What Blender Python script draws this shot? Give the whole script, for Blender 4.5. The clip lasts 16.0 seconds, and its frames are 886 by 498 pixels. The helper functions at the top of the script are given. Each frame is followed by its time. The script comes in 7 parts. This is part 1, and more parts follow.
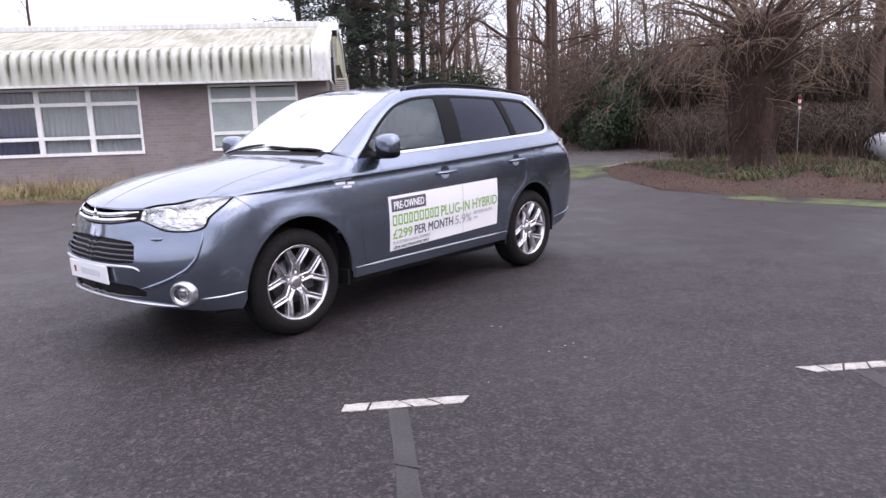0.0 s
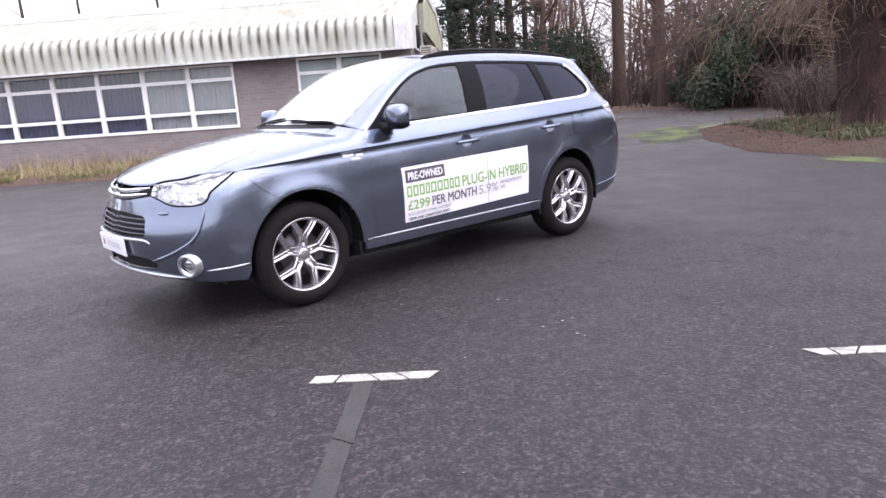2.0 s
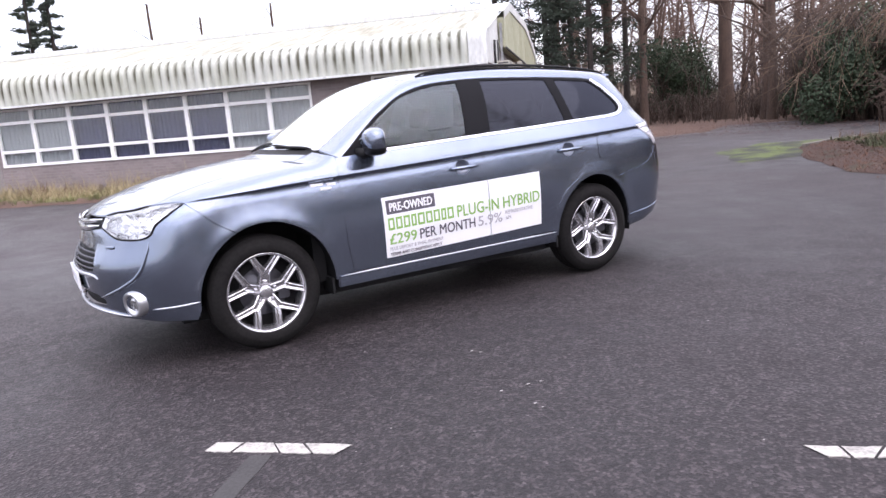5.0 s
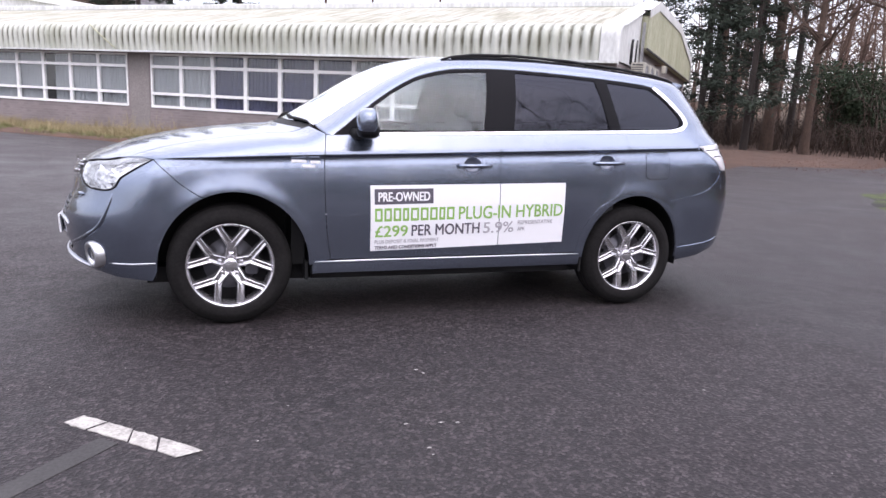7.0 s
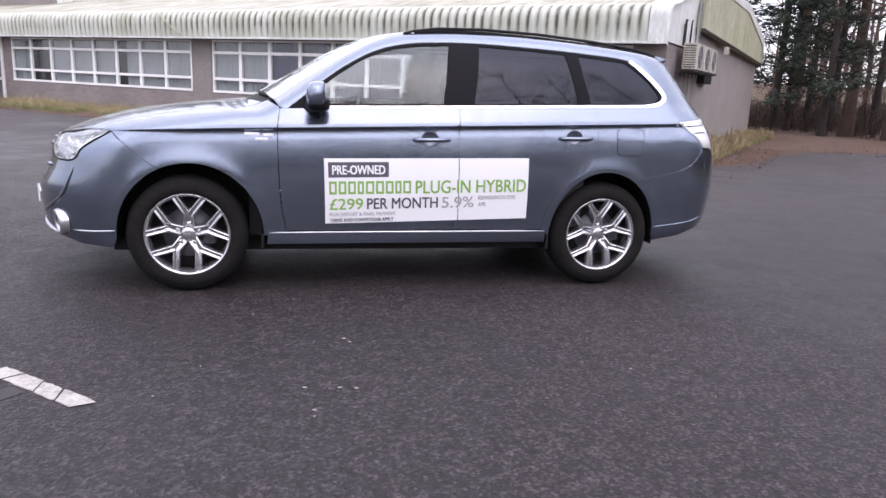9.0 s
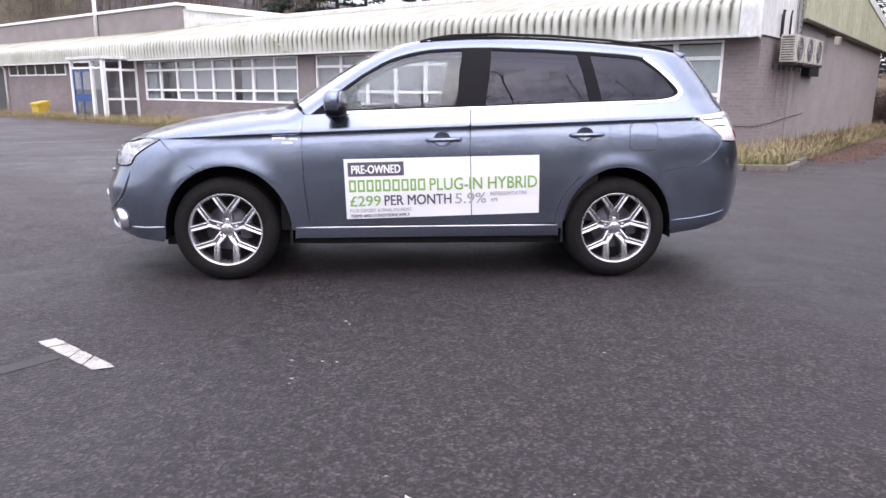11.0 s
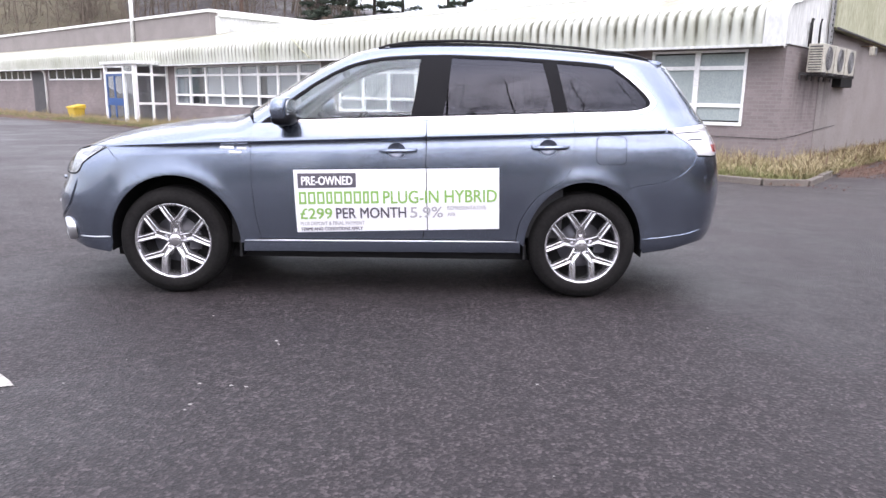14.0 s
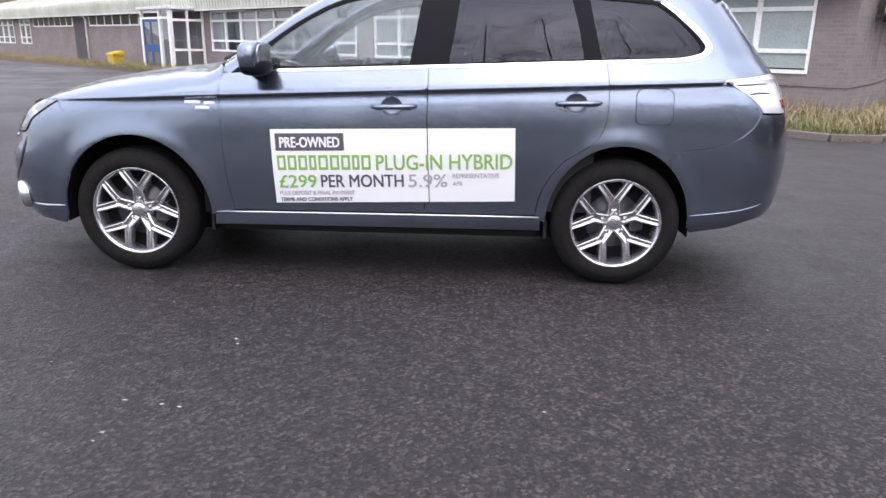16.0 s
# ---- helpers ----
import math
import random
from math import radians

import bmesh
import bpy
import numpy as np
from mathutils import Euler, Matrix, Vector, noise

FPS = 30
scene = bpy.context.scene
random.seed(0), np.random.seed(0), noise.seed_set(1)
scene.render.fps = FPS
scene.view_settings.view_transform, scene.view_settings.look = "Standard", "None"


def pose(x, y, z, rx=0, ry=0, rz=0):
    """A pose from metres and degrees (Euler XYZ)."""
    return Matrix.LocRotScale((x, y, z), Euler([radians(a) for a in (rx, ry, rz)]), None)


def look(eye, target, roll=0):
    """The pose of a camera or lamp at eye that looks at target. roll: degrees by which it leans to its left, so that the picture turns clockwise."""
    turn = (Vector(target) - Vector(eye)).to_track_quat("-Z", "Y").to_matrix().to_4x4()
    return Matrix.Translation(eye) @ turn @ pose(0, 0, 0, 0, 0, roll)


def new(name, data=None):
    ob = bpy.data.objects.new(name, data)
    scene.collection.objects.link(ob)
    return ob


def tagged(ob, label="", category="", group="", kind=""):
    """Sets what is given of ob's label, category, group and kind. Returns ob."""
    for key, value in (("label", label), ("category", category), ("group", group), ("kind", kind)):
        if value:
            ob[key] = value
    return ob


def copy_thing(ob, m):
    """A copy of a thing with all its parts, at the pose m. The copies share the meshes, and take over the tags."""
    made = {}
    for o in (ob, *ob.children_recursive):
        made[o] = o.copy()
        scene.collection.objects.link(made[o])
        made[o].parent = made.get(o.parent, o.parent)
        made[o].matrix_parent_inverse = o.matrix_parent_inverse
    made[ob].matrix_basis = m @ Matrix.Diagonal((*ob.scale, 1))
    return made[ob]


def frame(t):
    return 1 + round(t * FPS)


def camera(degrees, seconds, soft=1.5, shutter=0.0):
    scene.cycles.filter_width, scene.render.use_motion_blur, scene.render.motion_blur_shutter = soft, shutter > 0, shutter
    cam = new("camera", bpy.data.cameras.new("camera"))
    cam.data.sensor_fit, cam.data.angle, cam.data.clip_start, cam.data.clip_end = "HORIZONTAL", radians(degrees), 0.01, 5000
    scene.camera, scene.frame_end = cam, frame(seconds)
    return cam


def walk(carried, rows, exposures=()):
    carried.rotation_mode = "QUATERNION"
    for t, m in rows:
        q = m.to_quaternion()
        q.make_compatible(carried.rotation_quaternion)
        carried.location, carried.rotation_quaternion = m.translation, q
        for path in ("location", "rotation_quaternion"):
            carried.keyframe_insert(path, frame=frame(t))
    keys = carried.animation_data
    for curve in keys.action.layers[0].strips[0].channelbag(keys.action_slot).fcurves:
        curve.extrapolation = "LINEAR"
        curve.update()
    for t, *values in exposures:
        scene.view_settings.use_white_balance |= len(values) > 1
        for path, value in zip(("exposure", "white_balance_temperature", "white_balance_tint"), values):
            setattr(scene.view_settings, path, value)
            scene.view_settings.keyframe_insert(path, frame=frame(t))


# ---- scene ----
cam = camera(63.9, 16.0)
PATH = [
    (0, (-4.111, -4.544, 1.359), (-2.633, -3.245, 1.004), -1.9),
    (0.5, (-3.912, -4.572, 1.348), (-2.465, -3.25, 0.953), 1.7),
    (1, (-3.744, -4.706, 1.347), (-2.373, -3.305, 0.953), -0.5),
    (1.5, (-3.612, -4.934, 1.35), (-2.334, -3.456, 0.928), -1.0),
    (2, (-3.548, -4.996, 1.345), (-2.314, -3.482, 0.913), -4.0),
    (2.5, (-3.436, -4.977, 1.33), (-2.181, -3.484, 0.886), -2.6),
    (3, (-3.263, -4.931, 1.344), (-2.009, -3.433, 0.914), -0.3),
    (3.5, (-3.125, -4.962, 1.346), (-1.97, -3.379, 0.946), -2.8),
    (5.8, (-2.066, -5.103, 1.325), (-1.193, -3.341, 0.961), -0.8),
    (6, (-1.937, -5.123, 1.323), (-1.096, -3.345, 0.958), 1.0),
    (6.5, (-1.722, -5.117, 1.315), (-1.029, -3.285, 0.91), 0.1),
    (7, (-1.515, -5.013, 1.323), (-0.862, -3.165, 0.926), 2.9),
    (7.5, (-1.353, -4.966, 1.327), (-0.746, -3.091, 0.984), 0.5),
    (8, (-1.064, -5.002, 1.323), (-0.473, -3.129, 0.943), 4.2),
    (8.5, (-0.894, -5.07, 1.292), (-0.292, -3.208, 0.881), 1.7),
    (9, (-0.805, -5.239, 1.28), (-0.354, -3.341, 0.838), 2.7),
    (9.2, (-0.783, -5.303, 1.289), (-0.369, -3.408, 0.802), 1.0),
    (11.3, (-0.116, -5.69, 1.276), (-0.027, -3.739, 0.846), 1.6),
    (11.5, (-0.086, -5.738, 1.278), (-0.014, -3.798, 0.798), 2.2),
    (12, (-0.011, -5.771, 1.298), (0.111, -3.847, 0.768), 0.5),
    (12.5, (0.165, -5.678, 1.305), (0.343, -3.748, 0.812), 0.8),
    (13, (0.32, -5.588, 1.312), (0.491, -3.643, 0.875), 2.6),
    (13.5, (0.352, -5.523, 1.305), (0.424, -3.564, 0.908), 1.0),
    (14, (0.354, -5.404, 1.294), (0.383, -3.448, 0.878), 1.0),
    (14.5, (0.358, -5.204, 1.307), (0.345, -3.25, 0.88), 1.9),
    (15, (0.358, -5.118, 1.306), (0.238, -3.167, 0.886), 0.7),
    (15.5, (0.398, -4.995, 1.283), (0.199, -3.061, 0.815), -0.7),
    (16, (0.581, -4.654, 1.287), (0.488, -2.735, 0.73), 0.9),
]
EXPOSURES = [(t, stops, 6300, tint) for t, stops, tint in ((0, -0.13, 21), (2, 0.20, 20), (3.5, 0.35, 20), (6, 0.04, 20), (7, -0.02, 20), (9, -0.15, 20), (12, 0.24, 19), (13.5, 0.38, 17), (15, 0.08, 16), (16, -0.02, 15))]
walk(cam, [(t, look(eye, target, roll)) for t, eye, target, roll in PATH], EXPOSURES)

# ---- world and light: bright overcast winter day ----
world = bpy.data.worlds.new("overcast_sky")
scene.world = world
world.use_nodes = True
wn = world.node_tree
wn.nodes.clear()
SUN_ELEV, SUN_TURN = 48.0, 170.0
sky = wn.nodes.new("ShaderNodeTexSky")
sky.sky_type = "NISHITA"
sky.sun_disc = False
sky.sun_elevation, sky.sun_rotation = radians(SUN_ELEV), radians(SUN_TURN)
sky.air_density, sky.dust_density, sky.ozone_density = 1.0, 3.0, 1.0
sky_bg = wn.nodes.new("ShaderNodeBackground")
sky_bg.inputs["Strength"].default_value = 0.10
cloud_bg = wn.nodes.new("ShaderNodeBackground")
cloud_bg.inputs["Strength"].default_value = 1.3
wtc = wn.nodes.new("ShaderNodeTexCoord")
wno = wn.nodes.new("ShaderNodeTexNoise")
wno.inputs["Scale"].default_value, wno.inputs["Detail"].default_value = 2.2, 5.0
wrm = wn.nodes.new("ShaderNodeValToRGB")
wrm.color_ramp.elements[0].position, wrm.color_ramp.elements[0].color = 0.30, (0.80, 0.81, 0.86, 1)
wrm.color_ramp.elements[1].position, wrm.color_ramp.elements[1].color = 0.68, (1.0, 1.0, 1.0, 1)
wmap = wn.nodes.new("ShaderNodeMapping")
wmap.inputs["Scale"].default_value = (1, 1, 2.6)
wadd = wn.nodes.new("ShaderNodeAddShader")
wout = wn.nodes.new("ShaderNodeOutputWorld")
wn.links.new(wtc.outputs["Generated"], wmap.inputs["Vector"])
wn.links.new(wmap.outputs["Vector"], wno.inputs["Vector"])
wn.links.new(wno.outputs["Fac"], wrm.inputs["Fac"])
wsep = wn.nodes.new("ShaderNodeSeparateXYZ")
wgr = wn.nodes.new("ShaderNodeMapRange")
wgr.inputs["From Min"].default_value, wgr.inputs["From Max"].default_value = 0.0, 1.0
wgr.inputs["To Min"].default_value, wgr.inputs["To Max"].default_value = 0.8, 2.25
wmul = wn.nodes.new("ShaderNodeVectorMath")
wmul.operation = "SCALE"
wn.links.new(wtc.outputs["Generated"], wsep.inputs[0])
wn.links.new(wsep.outputs["Z"], wgr.inputs["Value"])
wn.links.new(wrm.outputs["Color"], wmul.inputs[0])
wn.links.new(wgr.outputs["Result"], wmul.inputs["Scale"])
wn.links.new(wmul.outputs[0], cloud_bg.inputs["Color"])
wn.links.new(sky.outputs["Color"], sky_bg.inputs["Color"])
wn.links.new(sky_bg.outputs[0], wadd.inputs[0])
wn.links.new(cloud_bg.outputs[0], wadd.inputs[1])
wn.links.new(wadd.outputs[0], wout.inputs["Surface"])

sun_data = bpy.data.lights.new("sun", "SUN")
sun_data.energy, sun_data.angle, sun_data.color = 1.25, radians(80), (1.0, 0.985, 0.97)
sun = new("sun", sun_data)
sun_az = radians(90 - SUN_TURN)
sun.matrix_world = look((30 * math.cos(sun_az), 30 * math.sin(sun_az), 30 * math.tan(radians(SUN_ELEV))), (0, 0, 0))


# ---- materials ----
def node_mat(name):
    m = bpy.data.materials.new(name)
    m.use_nodes = True
    nt = m.node_tree
    return m, nt, nt.nodes["Principled BSDF"]


def ramp(nt, fac, stops):
    r = nt.nodes.new("ShaderNodeValToRGB")
    while len(r.color_ramp.elements) < len(stops):
        r.color_ramp.elements.new(0.5)
    for e, (pos, c) in zip(r.color_ramp.elements, stops):
        e.position, e.color = pos, (*c, 1)
    nt.links.new(fac, r.inputs["Fac"])
    return r.outputs["Color"]


def noise_tex(nt, vec, scale, detail=4.0, rough=0.55, distort=0.0):
    n = nt.nodes.new("ShaderNodeTexNoise")
    n.inputs["Scale"].default_value, n.inputs["Detail"].default_value = scale, detail
    n.inputs["Roughness"].default_value, n.inputs["Distortion"].default_value = rough, distort
    nt.links.new(vec, n.inputs["Vector"])
    return n.outputs["Fac"]


def mix(nt, fac, a, b, mode="MIX"):
    m = nt.nodes.new("ShaderNodeMix")
    m.data_type, m.blend_type = "RGBA", mode
    socks = [s for s in m.inputs if s.enabled]
    for v, sock in zip((fac, a, b), socks):
        if isinstance(v, (int, float)):
            sock.default_value = v
        elif isinstance(v, tuple):
            sock.default_value = (*v, 1) if len(v) == 3 else v
        else:
            nt.links.new(v, sock)
    return [s for s in m.outputs if s.enabled][0]


def coords(nt, kind="Object", scale=(1, 1, 1)):
    tc = nt.nodes.new("ShaderNodeTexCoord")
    mp = nt.nodes.new("ShaderNodeMapping")
    mp.inputs["Scale"].default_value = scale
    nt.links.new(tc.outputs[kind], mp.inputs["Vector"])
    return mp.outputs["Vector"]


def bump(nt, bsdf, height, strength, distance):
    b = nt.nodes.new("ShaderNodeBump")
    b.inputs["Strength"].default_value, b.inputs["Distance"].default_value = strength, distance
    nt.links.new(height, b.inputs["Height"])
    nt.links.new(b.outputs["Normal"], bsdf.inputs["Normal"])


def two_scale(name, dark, light, coarse=1.5, fine=25.0, rough=0.8, metal=0.0, bump_strength=0.3, bump_distance=0.01, stretch=(1, 1, 1), spec=0.5, kind="Object"):
    m, nt, b = node_mat(name)
    v = coords(nt, kind, stretch)
    c = ramp(nt, noise_tex(nt, v, coarse, 5), [(0.3, dark), (0.7, light)])
    f = noise_tex(nt, v, fine, 3, 0.6)
    c2 = mix(nt, 0.45, c, ramp(nt, f, [(0.3, tuple(0.6 * x for x in dark)), (0.7, tuple(min(1, 1.15 * x) for x in light))]))
    nt.links.new(c2, b.inputs["Base Color"])
    b.inputs["Roughness"].default_value, b.inputs["Metallic"].default_value = rough, metal
    b.inputs["Specular IOR Level"].default_value = spec
    if bump_strength:
        bump(nt, b, f, bump_strength, bump_distance)
    return m


def plain(name, colour, rough=0.5, metal=0.0, spec=0.5, coat=0.0, emit=None):
    m, nt, b = node_mat(name)
    b.inputs["Base Color"].default_value = (*colour, 1)
    b.inputs["Roughness"].default_value, b.inputs["Metallic"].default_value = rough, metal
    b.inputs["Specular IOR Level"].default_value, b.inputs["Coat Weight"].default_value = spec, coat
    return m


def asphalt_mat():
    m, nt, b = node_mat("asphalt")
    v = coords(nt, "Object")
    big = noise_tex(nt, v, 0.22, 5, 0.6, 0.6)
    mid = noise_tex(nt, v, 1.5, 6, 0.65)
    mott = noise_tex(nt, v, 13, 5, 0.75)
    grit = noise_tex(nt, v, 70, 2, 0.6)
    vo = nt.nodes.new("ShaderNodeTexVoronoi")
    vo.inputs["Scale"].default_value = 78
    nt.links.new(v, vo.inputs["Vector"])
    base = ramp(nt, big, [(0.34, (0.0085, 0.0076, 0.0084)), (0.62, (0.033, 0.0308, 0.0335))])
    base = mix(nt, 0.5, base, ramp(nt, mid, [(0.28, (0.0105, 0.0095, 0.0105)), (0.74, (0.031, 0.029, 0.031))]))
    stone = ramp(nt, vo.outputs["Color"], [(0.12, (0.006, 0.0056, 0.006)), (0.55, (0.024, 0.0225, 0.024)), (0.93, (0.12, 0.115, 0.115))])
    base = mix(nt, 0.56, base, stone)
    base = mix(nt, 1.0, base, ramp(nt, mott, [(0.30, (0.50, 0.44, 0.455)), (0.52, (0.94, 0.83, 0.86)), (0.72, (1.54, 1.37, 1.41))]), "MULTIPLY")
    # base colour gets paler towards +y, its edge broken by the big noise
    sp = nt.nodes.new("ShaderNodeSeparateXYZ")
    nt.links.new(v, sp.inputs[0])
    off = nt.nodes.new("ShaderNodeMath")
    off.operation, off.inputs[1].default_value = "MULTIPLY_ADD", 9.0
    nt.links.new(big, off.inputs[0])
    nt.links.new(sp.outputs["Y"], off.inputs[2])
    old = nt.nodes.new("ShaderNodeMapRange")
    old.inputs["From Min"].default_value, old.inputs["From Max"].default_value = 3.0, 9.5
    nt.links.new(off.outputs[0], old.inputs["Value"])
    base = mix(nt, 1.0, base, ramp(nt, old.outputs["Result"], [(0.0, (0.90, 0.88, 0.89)), (1.0, (1.55, 1.58, 1.52))]), "MULTIPLY")
    nt.links.new(base, b.inputs["Base Color"])
    damp = ramp(nt, big, [(0.38, (0.31, 0.31, 0.31)), (0.6, (0.78, 0.78, 0.78))])
    r = mix(nt, 0.5, damp, ramp(nt, mid, [(0.3, (0.45, 0.45, 0.45)), (0.75, (0.85, 0.85, 0.85))]))
    nt.links.new(r, b.inputs["Roughness"])
    b.inputs["Specular IOR Level"].default_value = 0.35
    h = mix(nt, 0.5, vo.outputs["Distance"], grit)
    bump(nt, b, h, 0.9, 0.008)
    return m


def brick_mat(name, c1, c2, mortar):
    m, nt, b = node_mat(name)
    tc = nt.nodes.new("ShaderNodeTexCoord")
    sp = nt.nodes.new("ShaderNodeSeparateXYZ")
    nt.links.new(tc.outputs["Object"], sp.inputs[0])
    ad = nt.nodes.new("ShaderNodeMath")
    nt.links.new(sp.outputs["X"], ad.inputs[0])
    nt.links.new(sp.outputs["Y"], ad.inputs[1])
    cb = nt.nodes.new("ShaderNodeCombineXYZ")
    nt.links.new(ad.outputs[0], cb.inputs["X"])
    nt.links.new(sp.outputs["Z"], cb.inputs["Y"])
    br = nt.nodes.new("ShaderNodeTexBrick")
    br.inputs["Scale"].default_value = 1.0
    br.inputs["Brick Width"].default_value, br.inputs["Row Height"].default_value = 0.225, 0.075
    br.inputs["Mortar Size"].default_value, br.inputs["Bias"].default_value = 0.010, -0.1
    br.inputs["Color1"].default_value, br.inputs["Color2"].default_value, br.inputs["Mortar"].default_value = (*c1, 1), (*c2, 1), (*mortar, 1)
    nt.links.new(cb.outputs[0], br.inputs["Vector"])
    v = coords(nt, "Object")
    stain = ramp(nt, noise_tex(nt, v, 0.7, 6, 0.65), [(0.3, (0.72, 0.70, 0.70)), (0.7, (1.08, 1.05, 1.05))])
    col = mix(nt, 1.0, br.outputs["Color"], stain, "MULTIPLY")
    col = mix(nt, 0.25, col, ramp(nt, noise_tex(nt, v, 40, 3), [(0.3, tuple(0.6 * x for x in c1)), (0.7, tuple(1.2 * x for x in c2))]))
    nt.links.new(col, b.inputs["Base Color"])
    b.inputs["Roughness"].default_value = 0.9
    bump(nt, b, br.outputs["Fac"], -0.4, 0.008)
    return m


def streaked_sheet():
    """Off-white painted steel with algae and run-off streaks down the slope."""
    m, nt, b = node_mat("weathered_roof_sheet")
    v = coords(nt, "Object", (3.4, 0.35, 0.5))
    v2 = coords(nt, "Object")
    streak = noise_tex(nt, v, 2.2, 5, 0.62, 0.3)
    patch = noise_tex(nt, v2, 0.55, 5, 0.6)
    base = ramp(nt, patch, [(0.30, (0.27, 0.265, 0.19)), (0.62, (0.44, 0.435, 0.38))])
    c = mix(nt, ramp(nt, streak, [(0.42, (0, 0, 0)), (0.68, (0.8, 0.8, 0.8))]), base, (0.11, 0.10, 0.05))
    nt.links.new(c, b.inputs["Base Color"])
    b.inputs["Roughness"].default_value = 0.6
    bump(nt, b, patch, 0.1, 0.02)
    return m


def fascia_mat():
    """Same sheet on the upright fascia: grey-white, streaked, darker in the troughs between the ribs, most towards the
    top.
    """
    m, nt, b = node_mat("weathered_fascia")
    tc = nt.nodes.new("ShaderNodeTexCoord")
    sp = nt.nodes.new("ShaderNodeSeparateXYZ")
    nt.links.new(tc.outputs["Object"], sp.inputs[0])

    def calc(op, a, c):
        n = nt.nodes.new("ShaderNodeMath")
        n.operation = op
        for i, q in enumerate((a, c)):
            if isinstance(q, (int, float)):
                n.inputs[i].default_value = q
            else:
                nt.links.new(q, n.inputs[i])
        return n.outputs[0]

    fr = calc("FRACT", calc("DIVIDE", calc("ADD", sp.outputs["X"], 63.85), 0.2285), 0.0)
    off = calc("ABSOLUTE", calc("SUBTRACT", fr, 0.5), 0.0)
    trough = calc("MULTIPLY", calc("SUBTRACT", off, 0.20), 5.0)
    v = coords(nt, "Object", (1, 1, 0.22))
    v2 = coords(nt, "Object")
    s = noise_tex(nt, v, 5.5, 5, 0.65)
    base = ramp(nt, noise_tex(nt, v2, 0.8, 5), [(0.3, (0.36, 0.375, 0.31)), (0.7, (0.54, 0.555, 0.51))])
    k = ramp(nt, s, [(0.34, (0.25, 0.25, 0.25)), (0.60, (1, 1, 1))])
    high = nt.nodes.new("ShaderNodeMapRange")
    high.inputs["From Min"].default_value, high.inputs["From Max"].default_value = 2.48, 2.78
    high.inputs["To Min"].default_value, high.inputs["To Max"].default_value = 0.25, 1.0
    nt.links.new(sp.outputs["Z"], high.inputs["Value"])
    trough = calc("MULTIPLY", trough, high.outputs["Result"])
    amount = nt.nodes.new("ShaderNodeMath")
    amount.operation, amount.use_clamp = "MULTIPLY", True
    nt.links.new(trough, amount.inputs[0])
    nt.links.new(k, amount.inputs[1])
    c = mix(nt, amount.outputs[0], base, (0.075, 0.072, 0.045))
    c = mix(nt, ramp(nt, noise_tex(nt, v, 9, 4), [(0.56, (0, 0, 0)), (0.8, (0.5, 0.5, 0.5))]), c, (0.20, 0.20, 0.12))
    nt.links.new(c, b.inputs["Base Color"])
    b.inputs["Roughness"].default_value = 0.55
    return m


def glass_mat(name, tint=(1, 1, 1), rough=0.0, front=0.05, sheen=(1, 1, 1)):
    """Thin pane: clear, with a mirror gloss that grows towards grazing angles, alike from both sides."""
    m = bpy.data.materials.new(name)
    m.use_nodes = True
    nt = m.node_tree
    nt.nodes.clear()
    tr = nt.nodes.new("ShaderNodeBsdfTransparent")
    tr.inputs["Color"].default_value = (*tint, 1)
    gl = nt.nodes.new("ShaderNodeBsdfGlossy")
    gl.inputs["Color"].default_value = (*sheen, 1)
    gl.inputs["Roughness"].default_value = rough
    lw = nt.nodes.new("ShaderNodeLayerWeight")
    lw.inputs["Blend"].default_value = 0.5
    pw = nt.nodes.new("ShaderNodeMath")
    pw.operation = "POWER"
    pw.inputs[1].default_value = 4.5
    mr = nt.nodes.new("ShaderNodeMapRange")
    mr.inputs["To Min"].default_value, mr.inputs["To Max"].default_value = front, 1.0
    mx = nt.nodes.new("ShaderNodeMixShader")
    out = nt.nodes.new("ShaderNodeOutputMaterial")
    nt.links.new(lw.outputs["Facing"], pw.inputs[0])
    nt.links.new(pw.outputs[0], mr.inputs["Value"])
    nt.links.new(mr.outputs["Result"], mx.inputs[0])
    nt.links.new(tr.outputs[0], mx.inputs[1])
    nt.links.new(gl.outputs[0], mx.inputs[2])
    nt.links.new(mx.outputs[0], out.inputs["Surface"])
    return m


def moss_mat():
    """Moss creeping over asphalt in ragged cushions."""
    m, nt, b = node_mat("moss")
    v = coords(nt, "Object")
    n1, n2 = noise_tex(nt, v, 1.6, 6, 0.7), noise_tex(nt, v, 40, 3, 0.6)
    green = ramp(nt, n2, [(0.3, (0.045, 0.062, 0.016)), (0.7, (0.125, 0.155, 0.045))])
    c = mix(nt, ramp(nt, n1, [(0.44, (0, 0, 0)), (0.56, (1, 1, 1))]), ramp(nt, n2, [(0.3, (0.012, 0.011, 0.012)), (0.7, (0.034, 0.031, 0.032))]), green)
    nt.links.new(c, b.inputs["Base Color"])
    b.inputs["Roughness"].default_value = 0.95
    bump(nt, b, n2, 0.6, 0.02)
    return m


